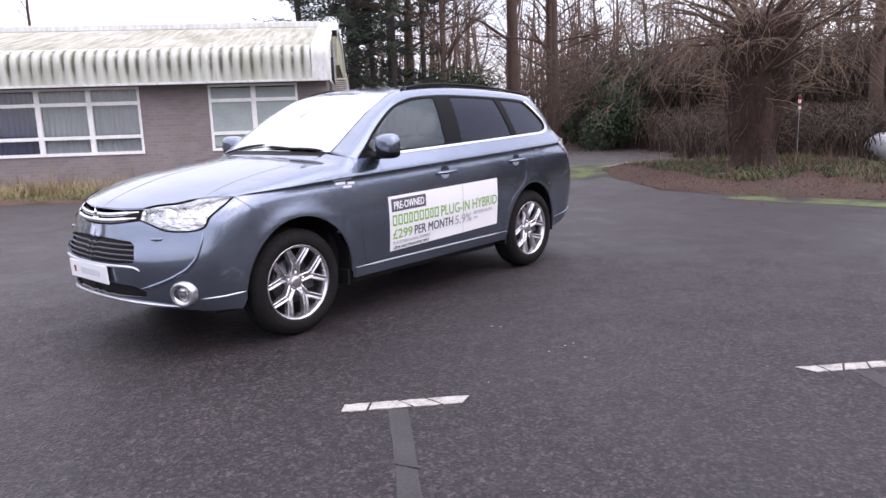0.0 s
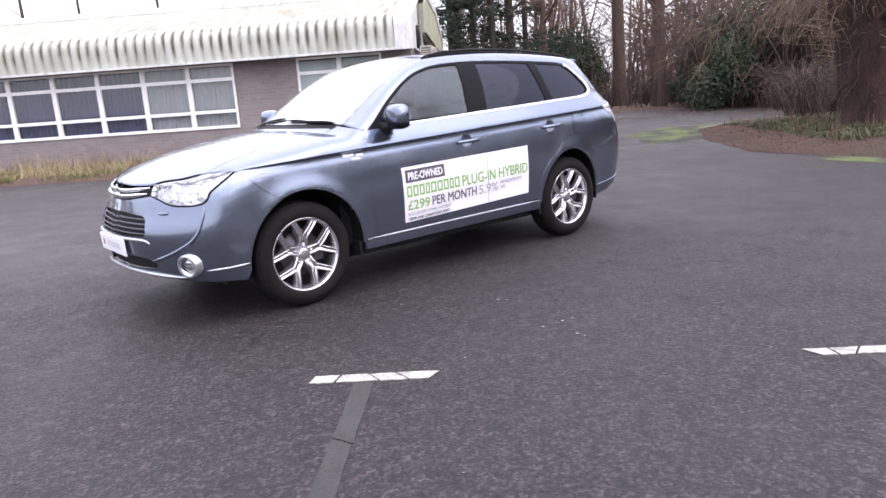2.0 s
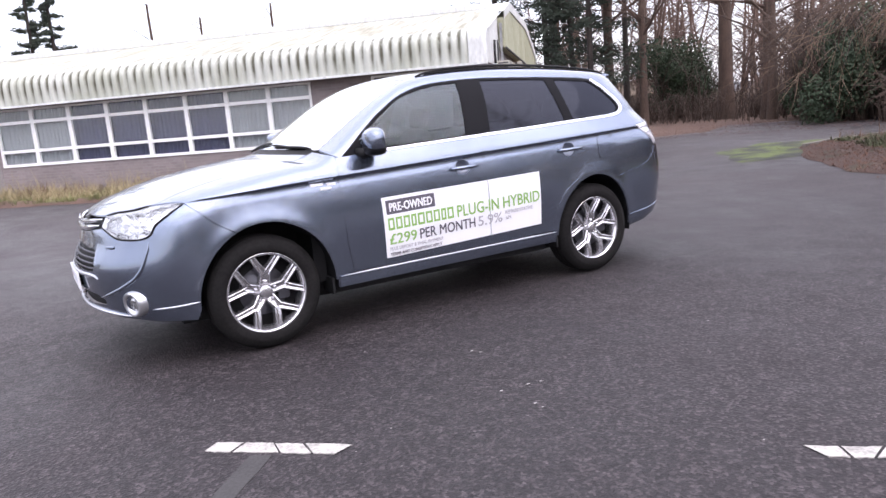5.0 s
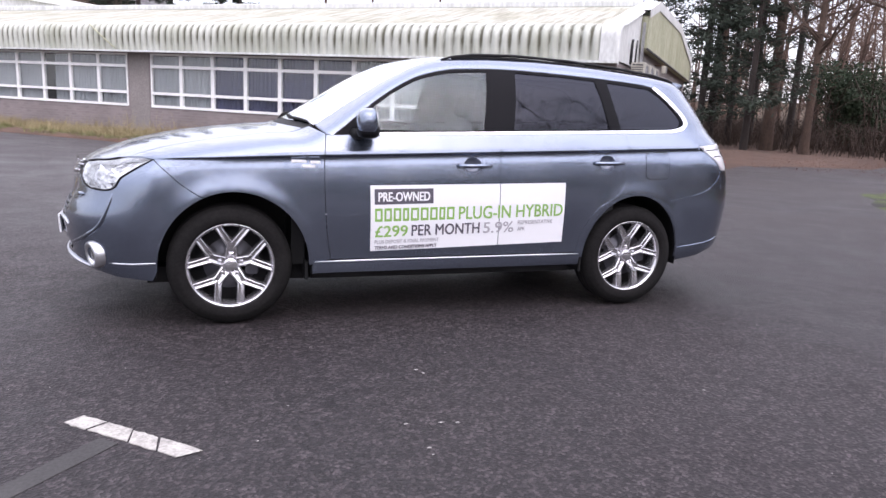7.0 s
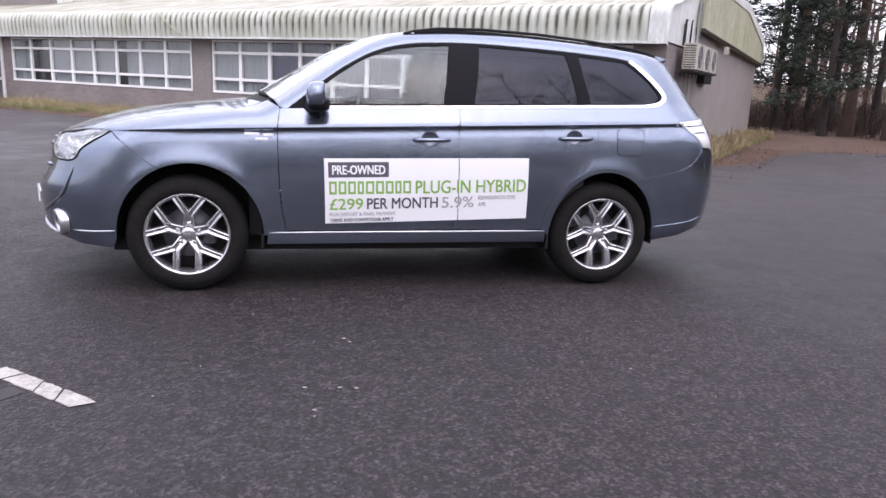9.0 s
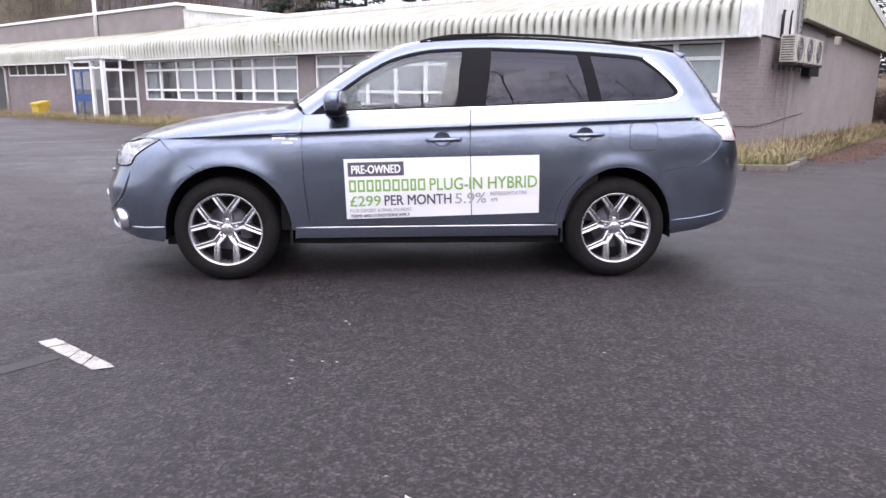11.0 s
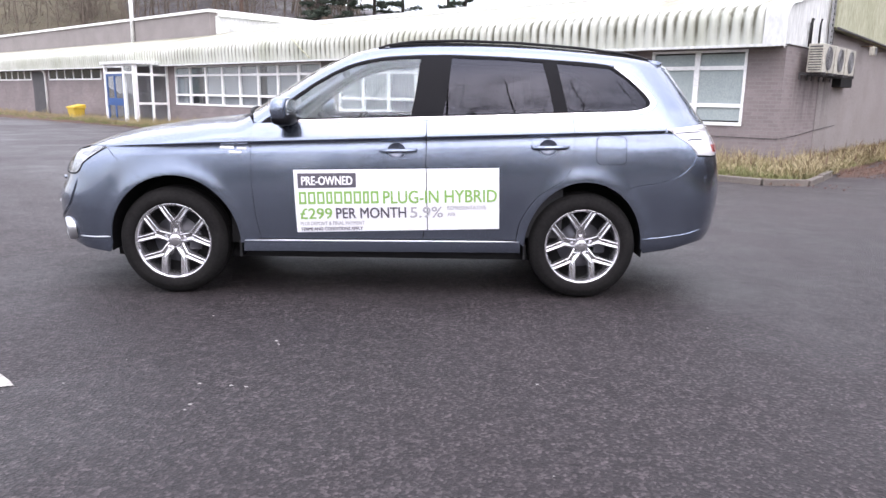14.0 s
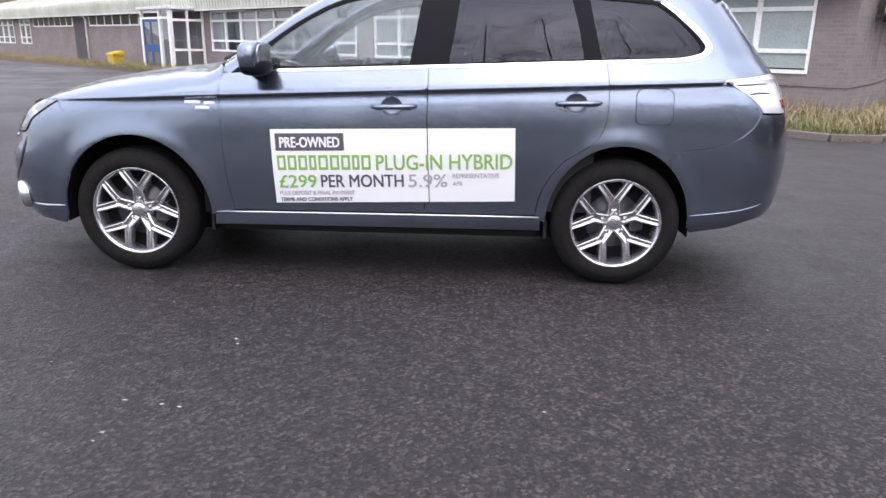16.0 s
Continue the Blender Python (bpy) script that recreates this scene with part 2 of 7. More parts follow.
def bed_mat():
    """Leaf litter with patches of low green growth."""
    m, nt, b = node_mat("bed_litter")
    v = coords(nt, "Object")
    n1, n2 = noise_tex(nt, v, 0.8, 6, 0.7), noise_tex(nt, v, 38, 4, 0.65)
    brown = ramp(nt, n2, [(0.3, (0.028, 0.016, 0.012)), (0.7, (0.086, 0.047, 0.035))])
    green = ramp(nt, n2, [(0.3, (0.014, 0.018, 0.008)), (0.7, (0.050, 0.056, 0.022))])
    c = mix(nt, ramp(nt, n1, [(0.50, (0, 0, 0)), (0.66, (0.8, 0.8, 0.8))]), brown, green)
    nt.links.new(c, b.inputs["Base Color"])
    b.inputs["Roughness"].default_value = 0.95
    bump(nt, b, n2, 0.9, 0.04)
    return m


M_ASPHALT = asphalt_mat()
M_BRICK = brick_mat("purple_brown_brick", (0.20, 0.17, 0.17), (0.265, 0.23, 0.23), (0.25, 0.23, 0.23))
M_PIER = two_scale("grey_render", (0.20, 0.18, 0.175), (0.27, 0.245, 0.24), 1.2, 30, 0.9)


def run_off(m, y0, y1, top, fall):
    """Dirty water marks running down a wall below something that drips, between y0 and y1."""
    nt, b = m.node_tree, m.node_tree.nodes["Principled BSDF"]
    clean = b.inputs["Base Color"].links[0].from_socket
    tc = nt.nodes.new("ShaderNodeTexCoord")
    sp = nt.nodes.new("ShaderNodeSeparateXYZ")
    nt.links.new(tc.outputs["Object"], sp.inputs[0])
    streak = ramp(nt, noise_tex(nt, coords(nt, "Object", (1, 5.0, 0.35)), 1.6, 4, 0.6), [(0.42, (0, 0, 0)), (0.66, (0.8, 0.8, 0.8))])
    for axis, a, c in (("Y", y0 - 0.2, y0 + 0.3), ("Y", y1 + 0.2, y1 - 0.3), ("Z", top - fall, top), ("Z", top + 0.05, top - 0.05)):
        r = nt.nodes.new("ShaderNodeMapRange")
        r.inputs["From Min"].default_value, r.inputs["From Max"].default_value = a, c
        nt.links.new(sp.outputs[axis], r.inputs["Value"])
        streak = mix(nt, 1.0, streak, r.outputs["Result"], "MULTIPLY")
    nt.links.new(mix(nt, streak, clean, (0.055, 0.047, 0.045)), b.inputs["Base Color"])
    return m


M_BRICK_GABLE = run_off(brick_mat("stained_gable_brick", (0.20, 0.17, 0.17), (0.265, 0.23, 0.23), (0.25, 0.23, 0.23)), 0.7, 3.6, 1.92, 1.3)
M_PIER_GABLE = run_off(two_scale("stained_gable_render", (0.22, 0.195, 0.19), (0.29, 0.262, 0.256), 1.2, 30, 0.9), 0.7, 3.6, 1.92, 1.3)
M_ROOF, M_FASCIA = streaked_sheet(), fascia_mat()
M_WHITE = two_scale("white_window_paint", (0.80, 0.80, 0.80), (0.90, 0.90, 0.90), 2, 30, 0.45, bump_strength=0.05)
M_GREENPANEL = two_scale("algae_green_panel", (0.27, 0.275, 0.17), (0.46, 0.46, 0.34), 1.0, 14, 0.7, stretch=(1, 1, 0.35))
M_GABLE = two_scale("white_gable_sheet", (0.50, 0.51, 0.50), (0.68, 0.69, 0.68), 0.8, 12, 0.6, stretch=(1, 1, 0.3))
# low room light is put into this dark floor and partition colour
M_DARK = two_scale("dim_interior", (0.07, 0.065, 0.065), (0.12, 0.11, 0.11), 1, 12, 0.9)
M_CURTAIN = two_scale("grey_net_curtain", (0.25, 0.245, 0.255), (0.40, 0.395, 0.405), 3, 40, 0.95, stretch=(6, 6, 0.3))
M_BLUECURTAIN = two_scale("blue_curtain", (0.024, 0.024, 0.055), (0.085, 0.085, 0.16), 3, 40, 0.95, stretch=(6, 6, 0.3))
M_PANE = glass_mat("window_glass", (0.90, 0.93, 0.94), 0.01, 0.05)
M_FROST = two_scale("frosted_blind", (0.27, 0.32, 0.32), (0.37, 0.42, 0.42), 2, 40, 0.6, bump_strength=0.02)
M_SOIL = two_scale("leaf_litter", (0.043, 0.026, 0.020), (0.135, 0.078, 0.055), 1.2, 45, 0.95, bump_strength=0.8, bump_distance=0.03)
M_MOSS, M_BED = moss_mat(), bed_mat()
M_BARK = two_scale("bark", (0.034, 0.022, 0.017), (0.108, 0.070, 0.053), 3, 30, 0.95, stretch=(1, 1, 0.3), bump_strength=0.9, bump_distance=0.03)
M_TWIG = two_scale("twig", (0.048, 0.031, 0.023), (0.130, 0.087, 0.063), 2, 20, 0.9, bump_strength=0)
M_TWIG_LIGHT = two_scale("pale_twig", (0.105, 0.070, 0.047), (0.255, 0.178, 0.12), 2, 20, 0.85, bump_strength=0)
M_BRUSH = two_scale("dark_brush", (0.024, 0.015, 0.011), (0.072, 0.046, 0.034), 2, 20, 0.9, bump_strength=0)
M_TWIG_RED = two_scale("reddish_twig", (0.085, 0.054, 0.042), (0.19, 0.125, 0.098), 2, 20, 0.9, bump_strength=0)
# far haze is put into this twig colour: paler, with less contrast
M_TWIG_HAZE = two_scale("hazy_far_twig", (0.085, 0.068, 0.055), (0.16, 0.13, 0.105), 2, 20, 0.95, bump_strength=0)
M_PINEBARK = two_scale("dark_pine_bark", (0.014, 0.011, 0.010), (0.050, 0.038, 0.034), 3, 30, 0.95, stretch=(1, 1, 0.3), bump_strength=0.9, bump_distance=0.03)
M_PINE = two_scale("pine_needles", (0.012, 0.020, 0.014), (0.040, 0.055, 0.036), 1.5, 20, 0.8, bump_strength=0)
M_IVY = two_scale("ivy_leaves", (0.012, 0.024, 0.012), (0.042, 0.066, 0.03), 2, 20, 0.8, bump_strength=0)


# ---- mesh helpers ----
def link(name, bm, material, parent=None, label="", smooth=False):
    me = bpy.data.meshes.new(name)
    bm.to_mesh(me)
    bm.free()
    if material is not None:
        me.materials.append(material)
    if smooth:
        me.polygons.foreach_set("use_smooth", [True] * len(me.polygons))
    ob = new(name, me)
    if parent is not None:
        ob.parent = parent
    if label:
        ob["label"] = label
    return ob


part = link


def add_box(bm, x0, x1, y0, y1, z0, z1, m=None):
    vs = [bm.verts.new(Vector(p) if m is None else m @ Vector(p)) for p in
          ((x0, y0, z0), (x1, y0, z0), (x1, y1, z0), (x0, y1, z0), (x0, y0, z1), (x1, y0, z1), (x1, y1, z1), (x0, y1, z1))]
    for f in ((3, 2, 1, 0), (4, 5, 6, 7), (0, 1, 5, 4), (1, 2, 6, 5), (2, 3, 7, 6), (3, 0, 4, 7)):
        bm.faces.new([vs[i] for i in f])
    return vs


def box_bm(*boxes, bevel=0.0):
    bm = bmesh.new()
    for b in boxes:
        add_box(bm, *b)
    if bevel:
        bmesh.ops.bevel(bm, geom=bm.edges[:], offset=bevel, segments=2, affect="EDGES", profile=0.5)
    return bm


def add_tube(bm, pts, radii, sides=8, cap=True):
    rings, ref = [], Vector((0.13, 0.31, 0.94))
    for i, p in enumerate(pts):
        d = (Vector(pts[min(i + 1, len(pts) - 1)]) - Vector(pts[max(i - 1, 0)])).normalized()
        a = d.cross(ref)
        a = a.normalized() if a.length > 1e-4 else Vector((1, 0, 0))
        c = d.cross(a)
        rings.append([bm.verts.new(Vector(p) + radii[i] * (math.cos(k) * a + math.sin(k) * c)) for k in (2 * math.pi * j / sides for j in range(sides))])
    for r0, r1 in zip(rings, rings[1:]):
        for j in range(sides):
            bm.faces.new((r0[j], r0[(j + 1) % sides], r1[(j + 1) % sides], r1[j]))
    if cap and sides > 2:
        bm.faces.new(rings[0][::-1])
        bm.faces.new(rings[-1])


def grid_mesh(bm, rows):
    vs = [[bm.verts.new(p) for p in row] for row in rows]
    for a, b in zip(vs, vs[1:]):
        for i in range(len(a) - 1):
            bm.faces.new((a[i], a[i + 1], b[i + 1], b[i]))
    return vs


def empty(name, m=None, label="", category="", group="", kind=""):
    ob = new(name)
    ob.empty_display_size = 0.2
    if m is not None:
        ob.matrix_world = m
    return tagged(ob, label, category, group, kind)

# ---- building frame: x along the front, 0 at the gable corner; y into the building ----
SITE = pose(7.054, 9.017, 0, 0, 0, 137.6456 - 180)


def site(x, y, z=0.0):
    return SITE @ Vector((x, y, z))


# ---- ground ----
def ground_height(x, y):
    far = max(0.0, math.hypot(x, y) - 45)
    h = 0.0
    q = SITE.inverted() @ Vector((x, y, 0))
    left = max(0.0, min(1.0, (-q.x - 40) / 60)) * max(0.0, min(1.0, (q.y - 5) / 40))
    h += 16 * left * left * (3 - 2 * left)
    h += 0.012 * far * max(0, min(1, (q.y) / 40))
    return h


def build_ground():
    bm = bmesh.new()
    n, rows = 90, []
    for i in range(-n, n + 1):
        row = []
        for j in range(-n, n + 1):
            x, y = (math.copysign((abs(k) / n) ** 2.6 * 900, k) for k in (i, j))
            row.append((x, y, ground_height(x, y)))
        rows.append(row)
    grid_mesh(bm, rows)
    bmesh.ops.recalc_face_normals(bm, faces=bm.faces[:])
    ob = link("ground", bm, M_ASPHALT, smooth=True)
    return tagged(ob, "worn dark grey asphalt car park, damp in patches", "ground", kind="structure")


build_ground()


def flat_patch(name, outline, z, material, label, category, kind="structure"):
    """A thin sheet laid on the ground, bounded by a closed outline of world points."""
    bm = bmesh.new()
    bm.faces.new([bm.verts.new((p[0], p[1], z)) for p in outline])
    bmesh.ops.recalc_face_normals(bm, faces=bm.faces[:])
    bmesh.ops.triangulate(bm, faces=bm.faces[:])
    return tagged(link(name, bm, material), label, category, kind=kind)


def wob(pts, step=0.4, amp=0.07, seed=1):
    """Resample an outline of site points into an uneven line of world points."""
    out = []
    for a, b in zip(pts, pts[1:] + pts[:1]):
        n = max(1, int((Vector(b) - Vector(a)).length / step))
        for k in range(n):
            p = Vector(a).lerp(Vector(b), k / n)
            q = noise.noise_vector(Vector((p.x * 1.3, p.y * 1.3, seed)))
            out.append(site(p.x + amp * q.x, p.y + amp * q.y))
    return out

# ---- the single-storey building ----
def build_building():
    b = empty("building", SITE, "long single-storey brick building with ribbed off-white eaves", "building")
    E0, E1 = -64.0, 0.2
    zs, zt, ze = 0.87, 2.36, 2.44
    wins = [(-23.6, -14.1, 8), (-13.2, -4.13, 8), (-2.58, -0.52, 2)]
    boxes = [(E0, E1, 0, 0.28, -0.1, zs - 0.03)]
    left_open = [(-60.2, -51.0), (-49.6, -47.4)]
    edges = sorted([w[:2] for w in wins] + left_open)
    x = E0
    for a, c in edges:
        boxes.append((x, a, 0, 0.28, zs - 0.03, ze))
        x = c
    boxes.append((x, E1, 0, 0.28, zs - 0.03, ze))
    for a, c in edges:
        boxes.append((a, c, 0, 0.28, zt, ze))
    part("wall", box_bm(*boxes), M_BRICK, b)
    part("wall", box_bm((E1 - 0.28, E1, 0.28, 2.5, -0.1, 2.97)), M_BRICK_GABLE, b, "brick gable wall")
    part("wall", box_bm((E1 - 0.28, E1 + 0.012, 2.5, 15.3, -0.1, 2.9)), M_PIER_GABLE, b, "grey rendered gable wall")
    part("wall", box_bm((E0, E1 - 0.28, 15.02, 15.3, -0.1, 2.62), (E0, E0 + 0.28, 0.28, 15.02, -0.1, 2.62)), M_BRICK, b)
    part("pier", box_bm((-14.02, -13.28, -0.012, 0.0, 0.0, ze)), M_PIER, b, "grey rendered pier")
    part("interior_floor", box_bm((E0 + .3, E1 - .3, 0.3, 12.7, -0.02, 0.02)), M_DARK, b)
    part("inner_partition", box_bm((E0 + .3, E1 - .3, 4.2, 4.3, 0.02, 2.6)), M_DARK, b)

    def window(x0, x1, n, rails, z0, z1, frost=False, seed=0):
        rnd = random.Random(seed)
        w = empty("window")
        w.parent = b
        w["label"] = "white-framed window band"
        fr = [(x0, x1, -0.03, 0.06, z0 - 0.04, z0 + 0.03), (x0, x1, -0.02, 0.06, z1 - 0.05, z1)]
        step = (x1 - x0) / n
        for k in range(n + 1):
            xc = x0 + k * step
            hw = 0.055
            xa, xb = max(x0, xc - hw), min(x1, xc + hw)
            fr.append((xa, xb, -0.022, 0.058, z0 + 0.03, z1 - 0.05))
        for k in range(n):
            xa, xb = x0 + k * step + 0.045, x0 + (k + 1) * step - 0.045
            for r in rails:
                fr.append((xa, xb, -0.018, 0.054, r - 0.040, r + 0.040))
        part("frame", box_bm(*fr), M_WHITE, w)
        zz = [z0 + 0.03] + list(rails) + [z1 - 0.05]
        for k in range(n):
            xa, xb = x0 + k * step + 0.045, x0 + (k + 1) * step - 0.045
            for lo, hi in zip(zz, zz[1:]):
                pane = part("pane", box_bm((xa, xb, 0.02, 0.026, lo + 0.03, hi - 0.03)), M_FROST if frost else M_PANE, w)
                pane.visible_shadow = False
        if not frost:
            for k in range(n):
                xa, xb = x0 + k * step, x0 + (k + 1) * step
                r = rnd.random()
                if r < 0.88 or -14 < x0 < -12:
                    cover = 1.0 if -14 < x0 < -12 else rnd.choice((1.0, 1.0, 1.0, 0.82, 0.66))
                    blue = (x0 < -12 and x0 > -14 and k in (2, 3, 4, 5))
                    side = rnd.random() < 0.5
                    ca, cb_ = (xa, xa + cover * step) if side else (xb - cover * step, xb)
                    m_ = int((cb_ - ca) / 0.035)
                    rows = [[(ca + (cb_ - ca) * i / m_, 0.105 + 0.018 * math.sin(i * 1.9 + 0.7 * math.sin(i * .37 + k)), z) for i in range(m_ + 1)] for z in (z0, z1)]
                    bmc = bmesh.new()
                    grid_mesh(bmc, rows)
                    part("curtain", bmc, M_BLUECURTAIN if blue else M_CURTAIN, w, "dark blue vertical blind" if blue else "pleated grey curtain")

    for i, (a, c, n) in enumerate(wins):
        window(a, c, n, (1.24, 2.0), zs, zt, frost=(n == 2), seed=i)
    window(-60.2, -51.0, 7, (1.24, 2.0), zs, zt, seed=7)
    window(-49.6, -47.4, 2, (1.24, 2.0), zs, zt, seed=8)

    # high slot windows and recessed doorway of the far stretch
    for a, c in ((-46.6, -39.6), (-37.0, -30.6)):
        n = int((c - a) / 0.95)
        w = empty("window")
        w.parent = b
        w["label"] = "row of small high-level slot windows"
        st = (c - a) / n
        part("frame", box_bm(*[(a + k * st - 0.05, a + k * st + 0.05, -0.03, 0.0, 1.92, 2.36) for k in range(n + 1)],
                             (a, c, -0.025, 0.0, 1.86, 1.93)), M_WHITE, w)
        for k in range(n):
            part("pane", box_bm((a + k * st + 0.05, a + (k + 1) * st - 0.05, -0.012, -0.004, 1.93, 2.36)), M_DARKGLASS, w)
    part("door", box_bm((-39.4, -37.6, -0.03, 0.0, 0.0, 2.3)), M_DARKDOOR, b, "dark recessed service door")
    bm = bmesh.new()
    add_tube(bm, [(-37.3, -0.12, 0.0), (-37.3, -0.12, 2.2), (-37.3, -0.3, 2.45)], [0.05] * 3, 8)
    part("downpipe", bm, M_WHITE, b, "white plastic downpipe", smooth=True)

    # roof: ribbed fascia curving into a shallow slope
    prof = [(-0.42, 2.40), (-0.42, 2.62), (-0.42, 2.80), (-0.415, 2.92), (-0.385, 3.02), (-0.32, 3.10), (-0.22, 3.155), (-0.08, 3.195), (0.2, 3.24),
            (1.0, 3.43), (2.5, 3.79), (4.2, 4.18)]
    amp = [0.022, 0.048, 0.062, 0.065] + [0.062, 0.056, 0.042, 0.020, 0.006, 0.006, 0.006, 0.006]

    def sheet(x0, x1, rows, amps, pitch=0.2285):
        bm_ = bmesh.new()
        xs = []
        k = round((x1 - x0) / pitch)
        for i in range(k):
            for fr_ in (0.0, 0.16, 0.28, 0.39, 0.61, 0.72, 0.84):
                xs.append((x0 + (i + fr_) * pitch, 1.0 if 0.38 <= fr_ <= 0.62 else (0.62 if fr_ in (0.28, 0.72) else (0.12 if fr_ in (0.16, 0.84) else 0.0))))
        xs.append((x0 + k * pitch, 0.0))
        mid = []
        for i, (y, z) in enumerate(rows):
            a_, b_ = rows[max(i - 1, 0)], rows[min(i + 1, len(rows) - 1)]
            d = Vector((b_[0] - a_[0], b_[1] - a_[1])).normalized()
            nrm = Vector((-d.y, d.x))
            mid.append([(x, y + nrm.x * amps[i] * w_, z + nrm.y * amps[i] * w_) for x, w_ in xs])
        grid_mesh(bm_, mid)
        bmesh.ops.recalc_face_normals(bm_, faces=bm_.faces[:])
        return bm_

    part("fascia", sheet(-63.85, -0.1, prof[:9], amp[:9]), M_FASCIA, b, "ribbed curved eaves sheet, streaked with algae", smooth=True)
    part("roof", sheet(-63.85, -0.1, prof[8:], amp[8:]), M_ROOF, b, "shallow-pitched off-white roof sheet, stained", smooth=True)
    back = [(4.2, 4.18), (4.8, 4.20), (10.0, 4.26), (15.35, 3.55), (15.5, 2.6)]
    part("roof", sheet(-63.85, -0.1, back, [0.006] * 5), M_ROOF, b, "", smooth=True)
    part("ridge_cap", box_bm((-63.9, -0.05, 3.95, 4.55, 4.12, 4.30), bevel=0.03), M_GABLE, b, "off-white ridge flashing")
    part("eaves_trim", box_bm((-63.9, 0.2, -0.47, -0.40, 2.37, 2.42)), M_GABLE, b, "thin drip trim along the eaves")
    part("soffit", box_bm((-63.9, 0.2, -0.40, 0.0, 2.40, 2.43)), M_GABLE, b)

    # gable end: smooth verge band, white cladding, green-stained panel
    bm = bmesh.new()
    vp = [(-0.46, 2.38)] + [(y - 0.03, z + 0.05) for y, z in prof[1:]] + [(4.3, 4.30)]
    rows = [[(x, y, z) for y, z in vp] for x in (-0.12, 0.16, 0.27, 0.30)]
    rows[3] = [(0.30, y + 0.03, z - 0.06) for y, z in vp]
    grid_mesh(bm, rows)
    bmesh.ops.recalc_face_normals(bm, faces=bm.faces[:])
    part("verge_trim", bm, M_GABLE, b, "rounded white verge trim at the gable", smooth=True)
    bm = bmesh.new()
    up = [(-0.42, 2.40), (-0.42, 2.9), (-0.33, 3.08), (0.2, 3.22), (2.6, 3.80), (2.6, 2.44), (0.0, 2.44)]
    vs = [bm.verts.new((0.24, y, z)) for y, z in up]
    bm.faces.new(vs)
    part("gable_cladding", bm, M_GABLE, b, "white gable cladding panel")
    bm = bmesh.new()
    up = [(2.6, 2.95), (2.6, 3.70), (4.3, 4.10), (10.0, 4.16), (15.1, 3.44), (15.3, 2.75)]
    vs = [bm.verts.new((x, y, z)) for x in (0.22, 0.40) for y, z in up]
    k = len(up)
    bm.faces.new(vs[k:])
    for i in range(k):
        bm.faces.new((vs[i], vs[(i + 1) % k], vs[k + (i + 1) % k], vs[k + i]))
    bmesh.ops.recalc_face_normals(bm, faces=bm.faces[:])
    part("gable_panel", bm, M_GREENPANEL, b, "algae-green upper gable panel")
    edge = [(2.55, 3.66, 3.86), (4.3, 4.06, 4.30), (10.0, 4.10, 4.36), (15.15, 3.38, 3.64), (15.5, 2.70, 2.78)]
    bm = bmesh.new()
    grid_mesh(bm, [[(0.10, y, hi) for y, lo_, hi in edge], [(0.43, y, hi) for y, lo_, hi in edge], [(0.43, y, lo_) for y, lo_, hi in edge], [(0.40, y, lo_) for y, lo_, hi in edge]])
    bmesh.ops.recalc_face_normals(bm, faces=bm.faces[:])
    part("verge_trim", bm, M_GABLE, b, "white metal edge over the green panel")
    bm = bmesh.new()
    add_tube(bm, [(0.43, 2.6, 2.93), (0.43, 9.0, 2.84), (0.43, 15.3, 2.73)], [0.028] * 3, 8)
    part("panel_trim", bm, M_DARKDOOR, b, "dark strip under the green panel", smooth=True)
    return b


M_DARKGLASS = plain("dark_glass", (0.03, 0.035, 0.04), 0.08)
M_DARKDOOR = two_scale("dark_door", (0.05, 0.05, 0.055), (0.09, 0.085, 0.09), 2, 20, 0.7)
building = build_building()

# ---- car body surface ----
from mathutils.geometry import delaunay_2d_cdt

def smooth_table(pairs):
    xs, ys = np.array([p[0] for p in pairs], float), np.array([p[1] for p in pairs], float)
    m = np.gradient(ys, xs)
    def f(x):
        x = np.clip(np.asarray(x, float), xs[0], xs[-1])
        i = np.clip(np.searchsorted(xs, x) - 1, 0, len(xs) - 2)
        h = xs[i + 1] - xs[i]
        t = (x - xs[i]) / h
        return ((1 + 2 * t) * (1 - t) ** 2 * ys[i] + t * (1 - t) ** 2 * h * m[i]
                + t * t * (3 - 2 * t) * ys[i + 1] + t * t * (t - 1) * h * m[i + 1])
    return f


TOP = smooth_table([(-2.4, .78), (-2.26, .86), (-2.18, .915), (-2.05, .968), (-1.8, 1.04), (-1.5, 1.095), (-1.2, 1.135), (-1.02, 1.155), (-.93, 1.20),
                    (-.7, 1.345), (-.45, 1.495), (-.25, 1.583), (-.05, 1.632), (.2, 1.657), (.5, 1.665), (.9, 1.655), (1.3, 1.63), (1.7, 1.59), (2.0, 1.545), (2.4, 1.48)])
NOSE = smooth_table([(.15, -2.12), (.25, -2.2), (.34, -2.262), (.45, -2.285), (.58, -2.295), (.70, -2.285), (.80, -2.265), (.88, -2.235), (.95, -2.2), (1.7, -2.2)])
TAIL = smooth_table([(.15, 2.15), (.28, 2.24), (.4, 2.34), (.55, 2.375), (.75, 2.38), (.95, 2.345), (1.1, 2.29), (1.25, 2.19), (1.4, 2.085), (1.52, 2.0), (1.58, 1.975), (1.7, 1.975)])
SIDE_LOW = smooth_table([(-.95, .785), (-.82, .82), (-.755, .852), (-.70, .862), (-.64, .866), (-.5, .880), (-.38, .890), (-.28, .892), (-.2, .889), (-.12, .882), (-.06, .874), (-.028, .868), (-.014, .869), (-.003, .881), (.010, .880), (.05, .862), (.11, .830), (.17, .797)])
SIDE_TOP = smooth_table([(0, .815), (.08, .787), (.18, .745), (.28, .697), (.38, .635), (.45, .58), (.55, .48)])


